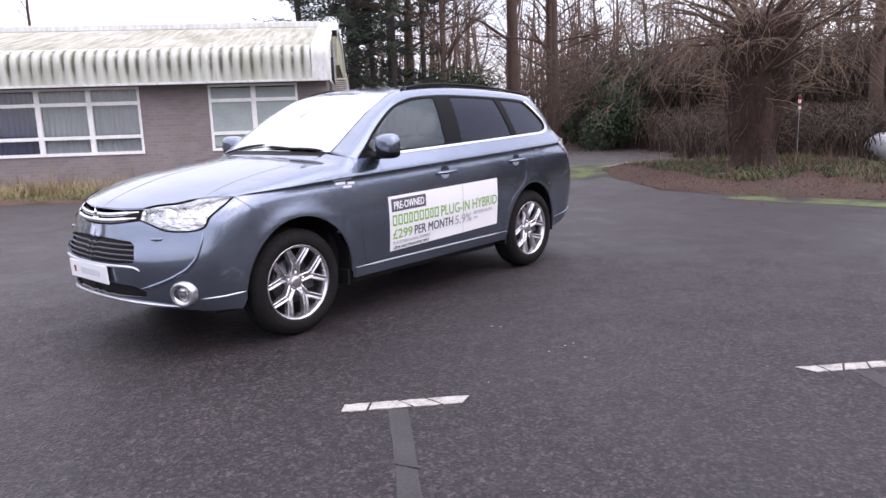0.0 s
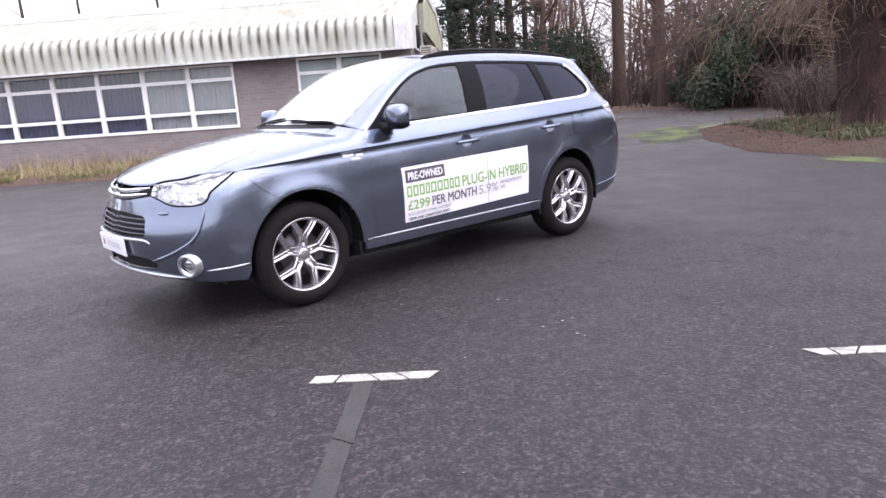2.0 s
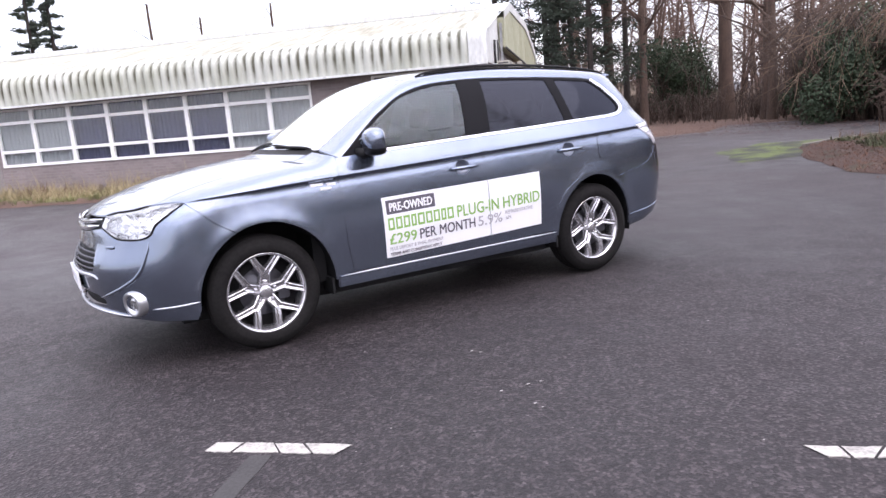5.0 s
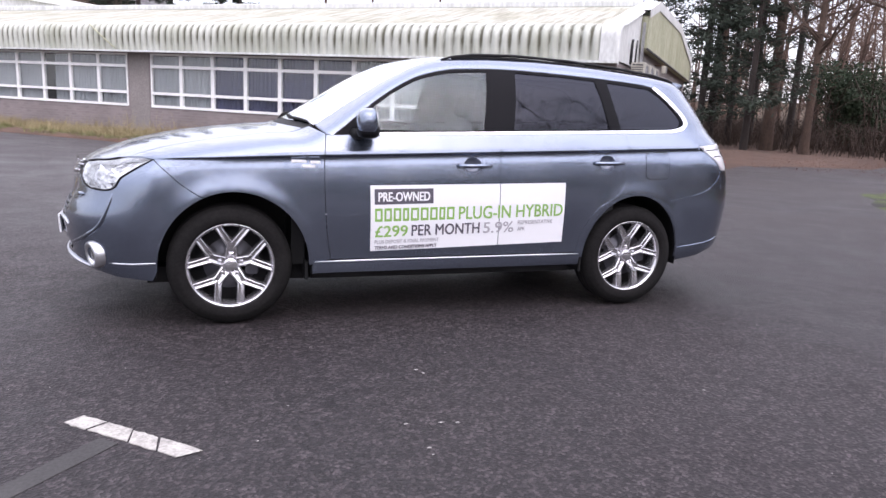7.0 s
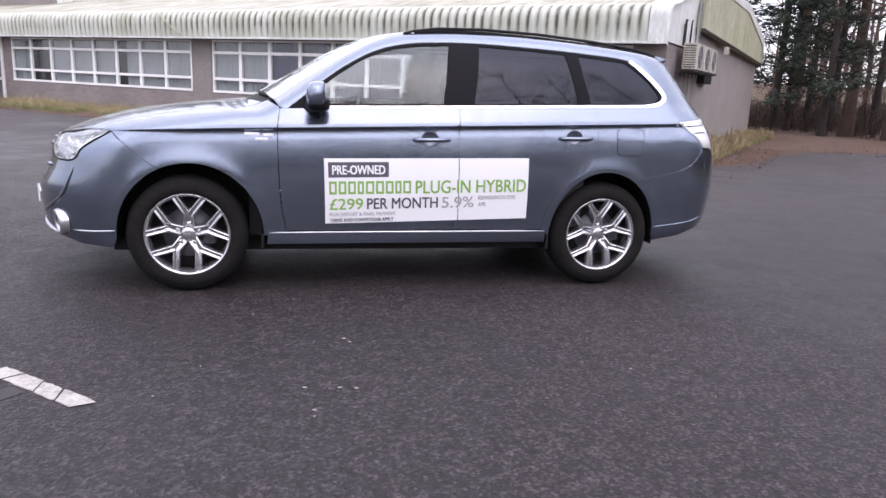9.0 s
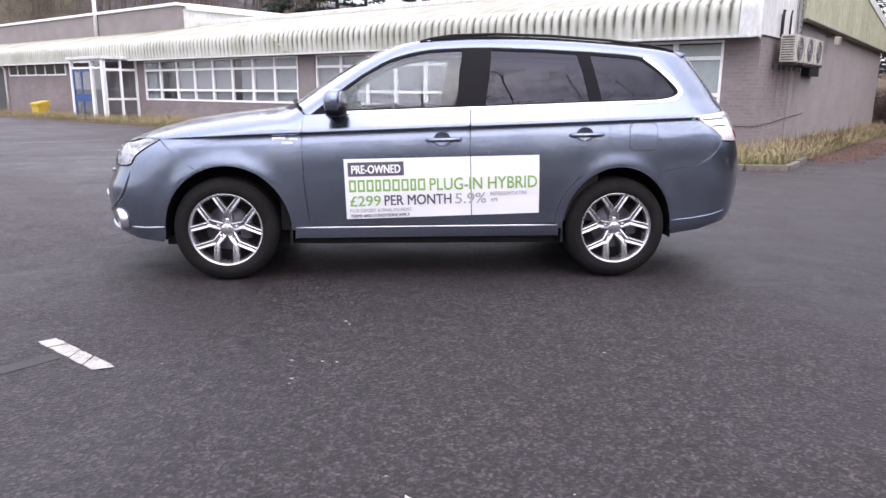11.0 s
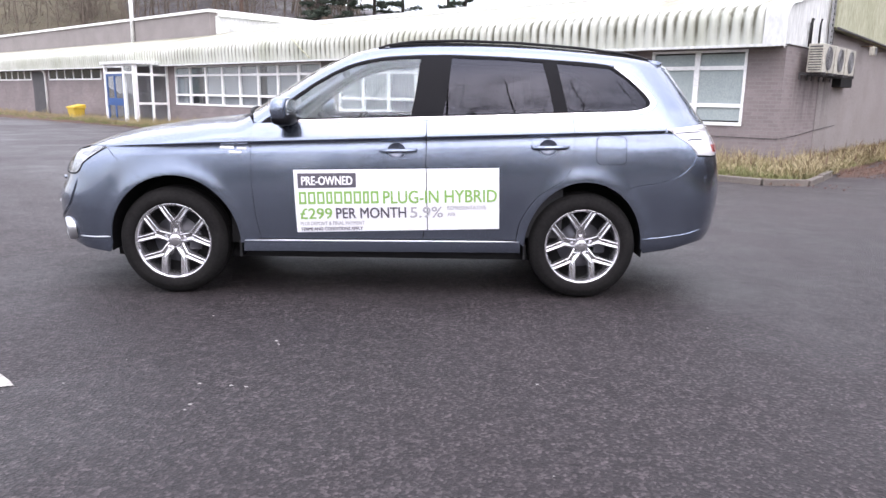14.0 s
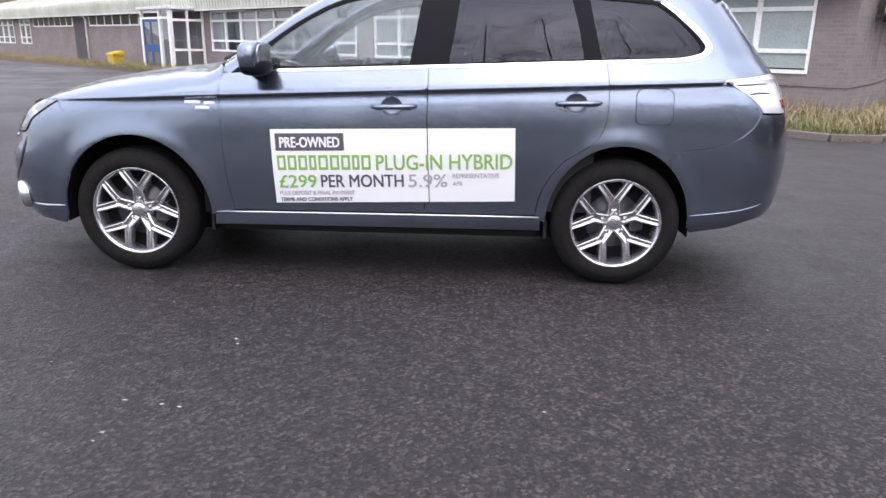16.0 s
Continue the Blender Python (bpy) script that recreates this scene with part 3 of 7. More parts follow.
def crease(x):
    return 1.05 + .0415 * (x - .3)


def belt(x):
    return 1.165 + .040 * (x - .3)


def half_width(x, z):
    zc, zb = crease(x), belt(x)
    low = SIDE_LOW(z - zc)
    up = SIDE_TOP(np.maximum(z - zb, 0)) + (SIDE_LOW(zb - zc) - .815)
    w = np.where(z < zb, low, up)
    a = np.clip((x - .55) / 1.45, 0, 1.3)
    w = w - a * a * (.035 + .055 * np.clip((z - 1.0) / .25, 0, 1))
    b = np.clip((-.7 - x) / 1.3, 0, 1.3)
    w = w - b * b * .035
    for cx, rx in ((-1.31, .42), (1.335, .39)):
        r = np.sqrt(((x - cx) / rx) ** 2 + ((np.minimum(z, 1.0) - .345) / .44) ** 2)
        w = w + .010 * np.exp(-((r - 1.0) / .15) ** 2) * np.clip((1.0 - z) / .15, 0, 1)
    n = 2.4
    s = np.clip((x - NOSE(z)) / .60, 0, 1)
    w = w * (1 - (1 - s) ** n + 1e-9) ** (1 / n)
    s = np.clip((TAIL(z) - x) / .48, 0, 1)
    w = w * (1 - (1 - s) ** 2.6 + 1e-9) ** (1 / 2.6)
    return w


def roof_height(x, y):
    k = .22 * np.clip((.3 - x) / .6, 0, 1)
    return TOP(x - k * y * y) - .075 * y * y


def body_field(x, y, z):
    a, b = np.abs(y) - half_width(x, z), z - roof_height(x, y)
    k = np.clip(.05 + .07 * (-.8 - x), .05, .11)
    h = np.clip(k - np.abs(a - b), 0, None) / k
    ends = np.maximum(NOSE(z) - x, x - TAIL(z))
    return np.maximum(np.maximum(a, b) + h * h * k * .25, ends)


def cast(origin, way, far=1.6):
    lo, hi = np.zeros(len(origin)), np.full(len(origin), far)
    for _ in range(34):
        mid = (lo + hi) / 2
        p = origin + way * mid[:, None]
        inside = body_field(p[:, 0], p[:, 1], p[:, 2]) < 0
        lo, hi = np.where(inside, mid, lo), np.where(inside, hi, mid)
    return origin + way * ((lo + hi) / 2)[:, None]


def normals_of(p, e=2e-3):
    g = np.zeros_like(p)
    for i in range(3):
        d = np.zeros(3)
        d[i] = e
        a, b = p + d, p - d
        g[:, i] = body_field(a[:, 0], a[:, 1], a[:, 2]) - body_field(b[:, 0], b[:, 1], b[:, 2])
    return g / np.maximum(np.linalg.norm(g, axis=1, keepdims=True), 1e-9)


# ---- car: panels cut from the body surface ----
def on_side(pts, step=0.025):
    """Points (x, z) of the side view, laid on the near side of the body."""
    p = resample(pts, step)
    o = np.stack([p[:, 0], np.zeros(len(p)), p[:, 1]], 1)
    return cast(o, np.tile([0.0, -1.0, 0.0], (len(p), 1)))


def on_top(pts, step=0.025):
    """Points (x, y) of the plan, laid on the top of the body."""
    p = resample(pts, step)
    o = np.stack([p[:, 0], p[:, 1], np.full(len(p), 0.55)], 1)
    return cast(o, np.tile([0.0, 0.0, 1.0], (len(p), 1)))


def on_nose(pts, step=0.025, ahead=-1.0):
    """Points (y, z) of the front (or, with ahead=1, the rear) view."""
    p = resample(pts, step)
    o = np.stack([np.full(len(p), 1.3 * ahead), p[:, 0], p[:, 1]], 1)
    return cast(o, np.tile([ahead, 0.0, 0.0], (len(p), 1)))


def on_tail(pts, step=0.025):
    return on_nose(pts, step, 1.0)


def resample(pts, step):
    pts, out = np.array(pts, float), []
    for a, b in zip(pts, pts[1:]):
        n = max(1, int(np.ceil(np.linalg.norm(b - a) / step)))
        out += [a + (b - a) * k / n for k in range(n)]
    return np.array(out + [pts[-1]])


def spline(pts, n=8):
    """A smooth line through 2D points."""
    p, out = [Vector(q) for q in pts], []
    for i in range(len(p) - 1):
        a, b, c, d = p[max(i - 1, 0)], p[i], p[i + 1], p[min(i + 2, len(p) - 1)]
        for k in range(n):
            t = k / n
            out.append(tuple(0.5 * (2 * b + (c - a) * t + (2 * a - 5 * b + 4 * c - d) * t * t + (3 * b - a - 3 * c + d) * t ** 3)))
    return out + [tuple(p[-1])]


MID_Z, AXLE_F, AXLE_R = 0.72, -1.5, 1.5


def to_chart(chart, p):
    if chart == "side":
        return np.stack([p[:, 0], 0.9 * np.arctan2(p[:, 2] - MID_Z, -p[:, 1])], 1)
    if chart == "nose":
        return np.stack([0.8 * np.arctan2(-p[:, 1], AXLE_F - p[:, 0]), p[:, 2]], 1)
    return np.stack([0.8 * np.arctan2(-p[:, 1], p[:, 0] - AXLE_R), p[:, 2]], 1)


def from_chart(chart, uv):
    n, zero = len(uv), np.zeros(len(uv))
    if chart == "side":
        a = uv[:, 1] / 0.9
        return cast(np.stack([uv[:, 0], zero, zero + MID_Z], 1), np.stack([zero, -np.cos(a), np.sin(a)], 1))
    a = uv[:, 0] / 0.8
    if chart == "nose":
        return cast(np.stack([zero + AXLE_F, zero, uv[:, 1]], 1), np.stack([-np.cos(a), -np.sin(a), zero], 1))
    return cast(np.stack([zero + AXLE_R, zero, uv[:, 1]], 1), np.stack([np.cos(a), -np.sin(a), zero], 1))


def inside_poly(pts, poly):
    x, y, res = pts[:, 0], pts[:, 1], np.zeros(len(pts), bool)
    for (x0, y0), (x1, y1) in zip(poly, np.roll(poly, -1, 0)):
        if y0 != y1:
            res ^= ((y0 > y) != (y1 > y)) & (x < (x1 - x0) * (y - y0) / (y1 - y0) + x0)
    return res


def tidy(uv):
    keep = [0]
    for i in range(1, len(uv)):
        if np.linalg.norm(uv[i] - uv[keep[-1]]) > 2e-3:
            keep.append(i)
    if np.linalg.norm(uv[keep[-1]] - uv[keep[0]]) < 2e-3:
        keep.pop()
    return uv[keep]


def shrink(uv, gap, fixed):
    a, b = np.roll(uv, 1, 0), np.roll(uv, -1, 0)
    area = np.sum(uv[:, 0] * b[:, 1] - b[:, 0] * uv[:, 1])
    d = b - a
    n = np.stack([-d[:, 1], d[:, 0]], 1) / np.maximum(np.linalg.norm(d, axis=1, keepdims=True), 1e-9)
    out = uv + n * gap * np.sign(area)
    out[fixed] = uv[fixed]
    return out


def panel(name, chart, curves, material, parent, label="", holes=(), h=0.045, gap=0.0018, depth=0.014, offset=0.0, mirror="both", guides=()):
    """A sheet-metal or glass panel cut out of the body surface along closed curves, with turned-in edges.
    mirror: "both" makes the far side's twin, "weld" joins the two halves at the middle, "near" makes the near side alone."""
    uv = tidy(to_chart(chart, np.concatenate(curves)))
    middle = np.zeros(len(uv), bool)
    if mirror == "weld":
        middle = np.abs(from_chart(chart, uv)[:, 1]) < 2e-3
    uv = shrink(uv, gap, middle)
    loops = [uv] + [tidy(to_chart(chart, np.concatenate(c))) for c in holes]
    pts, edges = [], []
    for lp in loops:
        k = len(pts)
        pts += [tuple(q) for q in lp]
        edges += [(k + i, k + (i + 1) % len(lp)) for i in range(len(lp))]
    lo, hi = uv.min(0), uv.max(0)
    gx, gy = np.meshgrid(np.arange(lo[0], hi[0], h), np.arange(lo[1], hi[1], h * 0.8))
    gx = gx + (np.arange(gx.shape[0]) % 2)[:, None] * h * 0.5
    g = np.stack([gx.ravel(), gy.ravel()], 1)
    ok = inside_poly(g, uv)
    for lp in loops[1:]:
        ok &= ~inside_poly(g, lp)
    g = g[ok]
    rim = np.array(pts)
    if len(g):
        near = np.array([np.min(np.sum((rim - q) ** 2, 1)) for q in g])
        g = g[near > (0.45 * h) ** 2]
    if len(guides):
        q = to_chart(chart, np.concatenate(guides))
        ok = inside_poly(q, uv)
        for lp in loops[1:]:
            ok &= ~inside_poly(q, lp)
        q = q[ok]
        q = q[np.array([np.min(np.sum((rim - a) ** 2, 1)) for a in q]) > 0.004 ** 2]
        at = from_chart(chart, g)
        d = at[:, 2] - crease(at[:, 0])
        g = g[(d < -0.095) | (d > 0.066)]
        g = np.concatenate([g, q])
    verts, _, faces, *_ = delaunay_2d_cdt([Vector(q) for q in pts + [tuple(q) for q in g]], edges, [], 0, 1e-5)
    V = np.array([tuple(v) for v in verts])
    F = np.array([f for f in faces if len(f) == 3])
    c = V[F].mean(1)
    ok = inside_poly(c, uv)
    for lp in loops[1:]:
        ok &= ~inside_poly(c, lp)
    F = F[ok]
    P = from_chart(chart, V)
    if mirror == "weld":
        P[np.abs(P[:, 1]) < 2e-3, 1] = 0.0
    N = normals_of(P)
    if mirror == "weld":
        N[P[:, 1] == 0, 1] = 0.0
    P = P + N * offset
    # outward winding
    fn = np.cross(P[F[:, 1]] - P[F[:, 0]], P[F[:, 2]] - P[F[:, 0]])
    flip = np.sum(fn * N[F[:, 0]], 1) < 0
    F[flip] = F[flip][:, ::-1]
    count, seen = {}, {}
    for f in F.tolist():
        for i in range(3):
            e = (f[i], f[(i + 1) % 3])
            count[tuple(sorted(e))] = count.get(tuple(sorted(e)), 0) + 1
            seen[tuple(sorted(e))] = e
    border = [seen[e] for e, k in count.items() if k == 1]
    if mirror == "weld":
        border = [e for e in border if not (P[e[0], 1] == 0 and P[e[1], 1] == 0)]
    inner, extra = {}, []
    for e in border:
        for v in e:
            if v not in inner:
                inner[v] = len(P) + len(extra)
                extra.append(P[v] - N[v] * depth)
    faces = [tuple(f) for f in F.tolist()] + [(b, a, inner[a], inner[b]) for a, b in border]
    nrm = np.concatenate([N, N[list(inner)]]) if extra else N
    pos = np.concatenate([P, np.array(extra)]) if extra else P
    return emit_panel(name, pos, nrm, faces, material, parent, label, mirror)


def emit_panel(name, pos, nrm, faces, material, parent, label, mirror):
    made = []
    flipy = np.array([1.0, -1.0, 1.0])
    if mirror == "weld":
        n, remap, add_p, add_n = len(pos), {}, [], []
        for i in range(n):
            if pos[i, 1] == 0.0:
                remap[i] = i
            else:
                remap[i] = n + len(add_p)
                add_p.append(pos[i] * flipy)
                add_n.append(nrm[i] * flipy)
        faces = faces + [tuple(remap[v] for v in reversed(f)) for f in faces]
        pos, nrm = np.concatenate([pos, add_p]), np.concatenate([nrm, add_n])
        sets = [(pos, nrm, faces)]
    elif mirror == "both":
        sets = [(pos, nrm, faces), (pos * flipy, nrm * flipy, [tuple(reversed(f)) for f in faces])]
    else:
        sets = [(pos, nrm, faces)]
    for p, n, fs in sets:
        me = bpy.data.meshes.new(name)
        me.from_pydata([tuple(q) for q in p], [], fs)
        me.materials.append(material)
        me.polygons.foreach_set("use_smooth", [True] * len(me.polygons))
        me.update()
        me.normals_split_custom_set_from_vertices([tuple(q) for q in n])
        ob = new(name, me)
        ob.parent = parent
        if label:
            ob["label"] = label
        made.append(ob)
    return made


def bead(name, p, radius, material, parent, label="", lift=0.0, mirror=True, sides=8, taper=True):
    """A thin raised line along points of the body surface."""
    n = normals_of(p)
    q = p + n * lift
    for s in ((1, -1) if mirror else (1,)):
        bm = bmesh.new()
        k = len(q)
        add_tube(bm, [Vector((a[0], a[1] * s, a[2])) for a in q], [radius * (min(1.0, 0.25 + 6 * min(i, k - 1 - i) / k) if taper else 1) for i in range(k)], sides)
        bmesh.ops.recalc_face_normals(bm, faces=bm.faces[:])
        part(name, bm, material, parent, label, smooth=True)


# car materials
def paint_mat():
    m, nt, b = node_mat("grey_blue_metallic_paint")
    v = coords(nt, "Object")
    fl = noise_tex(nt, v, 400, 1)
    c = ramp(nt, fl, [(0.35, (0.172, 0.202, 0.268)), (0.65, (0.203, 0.237, 0.309))])
    dirt = ramp(nt, noise_tex(nt, v, 3.0, 4, 0.55), [(0.45, (0, 0, 0)), (0.85, (0.12, 0.12, 0.12))])
    c = mix(nt, dirt, c, (0.14, 0.135, 0.135))
    nt.links.new(c, b.inputs["Base Color"])
    b.inputs["Metallic"].default_value = 0.93
    r = ramp(nt, noise_tex(nt, v, 2.5, 2), [(0.3, (0.21, 0.21, 0.21)), (0.75, (0.25, 0.25, 0.25))])
    nt.links.new(r, b.inputs["Roughness"])
    b.inputs["Coat Weight"].default_value, b.inputs["Coat Roughness"].default_value = 0.9, 0.05
    return m


M_CAR = paint_mat()
M_BLACKGLOSS = plain("gloss_black_trim", (0.010, 0.010, 0.012), 0.40, spec=0.05)
M_BLACKPLASTIC = two_scale("black_plastic", (0.008, 0.008, 0.009), (0.018, 0.018, 0.019), 4, 200, 0.6, bump_strength=0.1, bump_distance=0.001, spec=0.2)
M_CHROME = plain("chrome", (0.86, 0.86, 0.88), 0.10, 1.0)
M_TRIM = plain("bright_trim", (0.70, 0.71, 0.74), 0.18, 1.0)
M_SATIN = plain("satin_silver", (0.62, 0.63, 0.66), 0.30, 0.9)
M_ALLOY = two_scale("machined_alloy", (0.50, 0.49, 0.51), (0.68, 0.67, 0.70), 6, 120, 0.22, 0.9, bump_strength=0.03, bump_distance=0.001)
M_ALLOYDARK = plain("dark_alloy_recess", (0.10, 0.10, 0.115), 0.42, 0.8)
M_TYRE = two_scale("tyre_rubber", (0.007, 0.0065, 0.007), (0.016, 0.015, 0.015), 6, 60, 0.9, bump_strength=0.2, bump_distance=0.002, spec=0.15)
M_GLASSF = glass_mat("side_glass", (0.84, 0.88, 0.88), 0.0, 0.07, (0.86, 0.95, 1.0))
M_SCREEN = glass_mat("windscreen_glass", (0.70, 0.76, 0.76), 0.0, 0.45)
M_PRIVACY = glass_mat("privacy_glass", (0.045, 0.043, 0.055), 0.0, 0.036, (0.74, 0.78, 0.96))
M_LENS = glass_mat("lamp_lens", (0.96, 0.97, 0.98), 0.02, 0.04)
M_LAMPWHITE = two_scale("lamp_reflector", (0.10, 0.10, 0.11), (0.86, 0.86, 0.88), 13, 30, 0.14, 0.9, bump_strength=0.5, bump_distance=0.03, stretch=(1, 1, 1.8))
M_TAILCLEAR = plain("clear_tail_lens", (0.72, 0.71, 0.74), 0.12, 0.25, coat=1.0)
M_TAILRED = plain("red_tail_lens", (0.35, 0.02, 0.02), 0.15, coat=1.0)
M_SEAT = two_scale("dark_seat_cloth", (0.018, 0.018, 0.02), (0.04, 0.04, 0.043), 4, 90, 0.9)
M_SEATGREY = two_scale("grey_trim", (0.10, 0.10, 0.10), (0.17, 0.17, 0.17), 4, 60, 0.8)
M_SIGN = plain("white_magnetic_sheet", (0.80, 0.80, 0.83), 0.45)
M_GREENINK = plain("green_print", (0.23, 0.42, 0.10), 0.5)
M_GREYINK = plain("grey_print", (0.38, 0.37, 0.40), 0.5)
M_PALEINK = plain("pale_grey_print", (0.55, 0.57, 0.62), 0.5)
M_DARKINK = plain("dark_grey_print", (0.085, 0.078, 0.10), 0.5)

car = empty("parked_car", pose(0, 0, 0), "grey-blue metallic estate SUV with an advertising panel on its doors", "car")


def arc(cx, cz, rx, rz, a0, a1, n=26):
    return [(cx + rx * math.cos(radians(a0 + (a1 - a0) * k / n)), cz + rz * math.sin(radians(a0 + (a1 - a0) * k / n))) for k in range(n + 1)]


ARCH_F, ARCH_R = (-1.31, 0.345, 0.42, 0.44), (1.335, 0.345, 0.385, 0.435)
DOOR_F = spline([(-0.795, 1.118), (-0.806, 1.0), (-0.804, 0.8), (-0.787, 0.55), (-0.758, 0.382)], 6)
DOOR_B = [(0.290, 0.390), (0.300, 0.8), (0.306, 1.166)]
DOOR_R = spline([(0.893, 0.392), (0.921, 0.529), (1.014, 0.675), (1.105, 0.742), (1.178, 0.79), (1.225, 0.855), (1.244, 0.94), (1.247, 1.05), (1.242, 1.10), (1.230, 1.203)], 5)
BUMP_R = spline([(2.050, 0.962), (2.012, 0.893), (1.925, 0.823), (1.80, 0.782), (1.69, 0.764), (1.60, 0.742)], 5)
BUMP_F = spline([(-1.738, 0.953), (-1.665, 0.888), (-1.595, 0.822), (-1.50, 0.760)], 5)
WIN_TOP = spline([(1.525, 1.513), (1.40, 1.532), (1.128, 1.549), (0.80, 1.563), (0.456, 1.571), (0.20, 1.563), (-0.006, 1.544), (-0.21, 1.490), (-0.39, 1.395), (-0.55, 1.283), (-0.68, 1.175), (-0.755, 1.116)], 5)
WIN_TIP = spline([(1.45, 1.213), (1.62, 1.219), (1.715, 1.236), (1.768, 1.277), (1.745, 1.330), (1.68, 1.395), (1.60, 1.462), (1.525, 1.513)], 5)


CREASE_ROWS = (-0.075, -0.05, -0.036, -0.026, -0.018, -0.011, -0.005, 0.0, 0.006, 0.014, 0.028, 0.05)


def crease_lines(x0, x1):
    """Rows of points that hold the fold along the shoulder."""
    xs = np.arange(x0, x1, 0.03)
    return [on_side(list(zip(xs, crease(xs) + d)), 9.0) for d in CREASE_ROWS]


def build_body():
    lo = dict(parent=car, material=M_CAR)
    bt = lambda a, b: [(a, belt(a)), ((a + b) / 2, belt((a + b) / 2)), (b, belt(b))]
    # doors below the belt line
    fd = panel("front_door", "side", [on_side(DOOR_F), on_side([DOOR_F[-1], DOOR_B[0]]), on_side(DOOR_B), on_side([DOOR_B[-1], (-0.25, belt(-.25)), DOOR_F[0]])], label="", holes=[[on_side(arc(0.116, 0.962, 0.058, 0.050, 0, 360, 28))]], guides=crease_lines(-0.8, 0.3), **lo)
    db2 = [(x + 0.0015, z) for x, z in DOOR_B]
    rd = panel("rear_door", "side", [on_side([db2[2], db2[1], db2[0]]), on_side([db2[0], DOOR_R[0]]), on_side(DOOR_R), on_side([DOOR_R[-1], (0.8, belt(.8)), db2[2]])], holes=[[on_side(arc(1.078, 0.997, 0.058, 0.050, 0, 360, 28))]], guides=crease_lines(0.31, 1.25), **lo)
    # front wing
    df2 = [(x - 0.0012, z) for x, z in DOOR_F]
    gap = spline([(-1.875, -0.688), (-1.72, -0.662), (-1.5, -0.634), (-1.318, -0.618), (-1.1, -0.608), (-0.93, -0.612), (-0.865, -0.628)], 5)
    cx, cz, rx, rz = ARCH_F
    a_top = math.degrees(math.acos((-1.475 - cx) / rx))
    panel("front_wing", "side", [on_top(gap), on_side([(-0.80, 1.128), df2[0]]), on_side(df2), on_side([df2[-1], (-0.885, 0.352)]),
                                 on_side(arc(*ARCH_F, 1, a_top)), on_side(BUMP_F[::-1]), on_side([(-1.738, 0.953), (-1.80, 0.962)])], guides=crease_lines(-1.72, -0.8), h=0.035, **lo)
    # quarter panel with roof side
    dr2 = [(x + 0.0012, z) for x, z in DOOR_R]
    cx, cz, rx, rz = ARCH_R
    a_r = math.degrees(math.acos((1.585 - cx) / rx))
    roof_edge = [(-0.835, -0.648), (-0.62, -0.622), (-0.40, -0.592), (-0.20, -0.568), (-0.05, -0.55), (0.3, -0.543), (0.8, -0.54), (1.3, -0.53), (1.8, -0.515)]
    hatch = spline([(1.842, 1.534), (1.915, 1.43), (1.992, 1.315), (2.075, 1.215), (2.115, 1.158)], 5)
    lamp_low = spline([(1.832, 1.124), (1.905, 1.082), (1.977, 1.037), (2.025, 0.995), (2.050, 0.962)], 5)
    panel("body_side", "side", [on_top(roof_edge), on_side(hatch), on_side([hatch[-1], lamp_low[0]]), on_side(lamp_low), on_side(BUMP_R), on_side(arc(*ARCH_R, a_r, 179)),
                                on_side([(0.945, 0.352), (0.900, 0.380)]), on_side(dr2), on_side([dr2[-1], (1.45, 1.213)]), on_side(WIN_TIP), on_side(WIN_TOP), on_side([(-0.755, 1.116), (-0.795, 1.128)])],
          label="quarter panel and roof side in one pressing", guides=crease_lines(1.25, 1.9), h=0.035, **lo)
    # sill
    panel("sill", "side", [on_side([(-0.868, 0.372), (-0.872, 0.30), (0.925, 0.31), (0.925, 0.384), (-0.868, 0.372)])], label="side sill with a bright upper edge", offset=0.010, depth=0.03, **lo)
    bead("sill_line", on_side([(-0.862, 0.372), (0.0, 0.378), (0.918, 0.384)]), 0.006, M_SATIN, car, "bright upper edge of the sill", lift=0.008)
    # roof, windscreen, bonnet
    panel("roof", "side", [on_top([(-0.212, 0.0), (-0.185, -0.25), (-0.12, -0.538)]), on_top([(-0.05, -0.542), (0.3, -0.537), (0.8, -0.534), (1.3, -0.524), (1.8, -0.509), (1.845, -0.505)]), on_top([(1.845, -0.505), (1.90, -0.3), (1.925, 0.0)])], mirror="weld", h=0.06, **lo)
    panel("windscreen", "side", [on_top([(-0.218, 0.0), (-0.19, -0.25), (-0.128, -0.538)]), on_top([(-0.128, -0.538), (-0.22, -0.562), (-0.42, -0.588), (-0.64, -0.615), (-0.835, -0.638)]), on_top(spline([(-0.84, -0.636), (-0.905, -0.4), (-0.945, -0.2), (-0.96, 0.0)], 6))],
          M_SCREEN, car, "windscreen", mirror="weld", h=0.06, gap=0.001, depth=0.004)
    panel("cowl", "side", [on_top(spline([(-0.962, 0.0), (-0.947, -0.2), (-0.907, -0.4), (-0.842, -0.636)], 6)), on_top([(-0.842, -0.636), (-0.89, -0.606)]), on_top(spline([(-0.90, -0.60), (-0.965, -0.4), (-1.005, -0.2), (-1.02, 0.0)], 6))], M_BLACKPLASTIC, car, "black plastic scuttle", mirror="weld", h=0.05, offset=-0.006)
    front = spline([(-1.90, -0.668), (-2.01, -0.588), (-2.09, -0.48), (-2.143, -0.40), (-2.198, -0.2), (-2.212, 0.0)], 5)
    panel("bonnet", "side", [on_top(spline([(-1.022, 0.0), (-1.007, -0.2), (-0.967, -0.4), (-0.905, -0.597)], 6)), on_top([(-0.905, -0.60), (-1.1, -0.602), (-1.318, -0.612), (-1.5, -0.628), (-1.72, -0.656), (-1.875, -0.682)]), on_top(front)], mirror="weld", h=0.05, **lo)

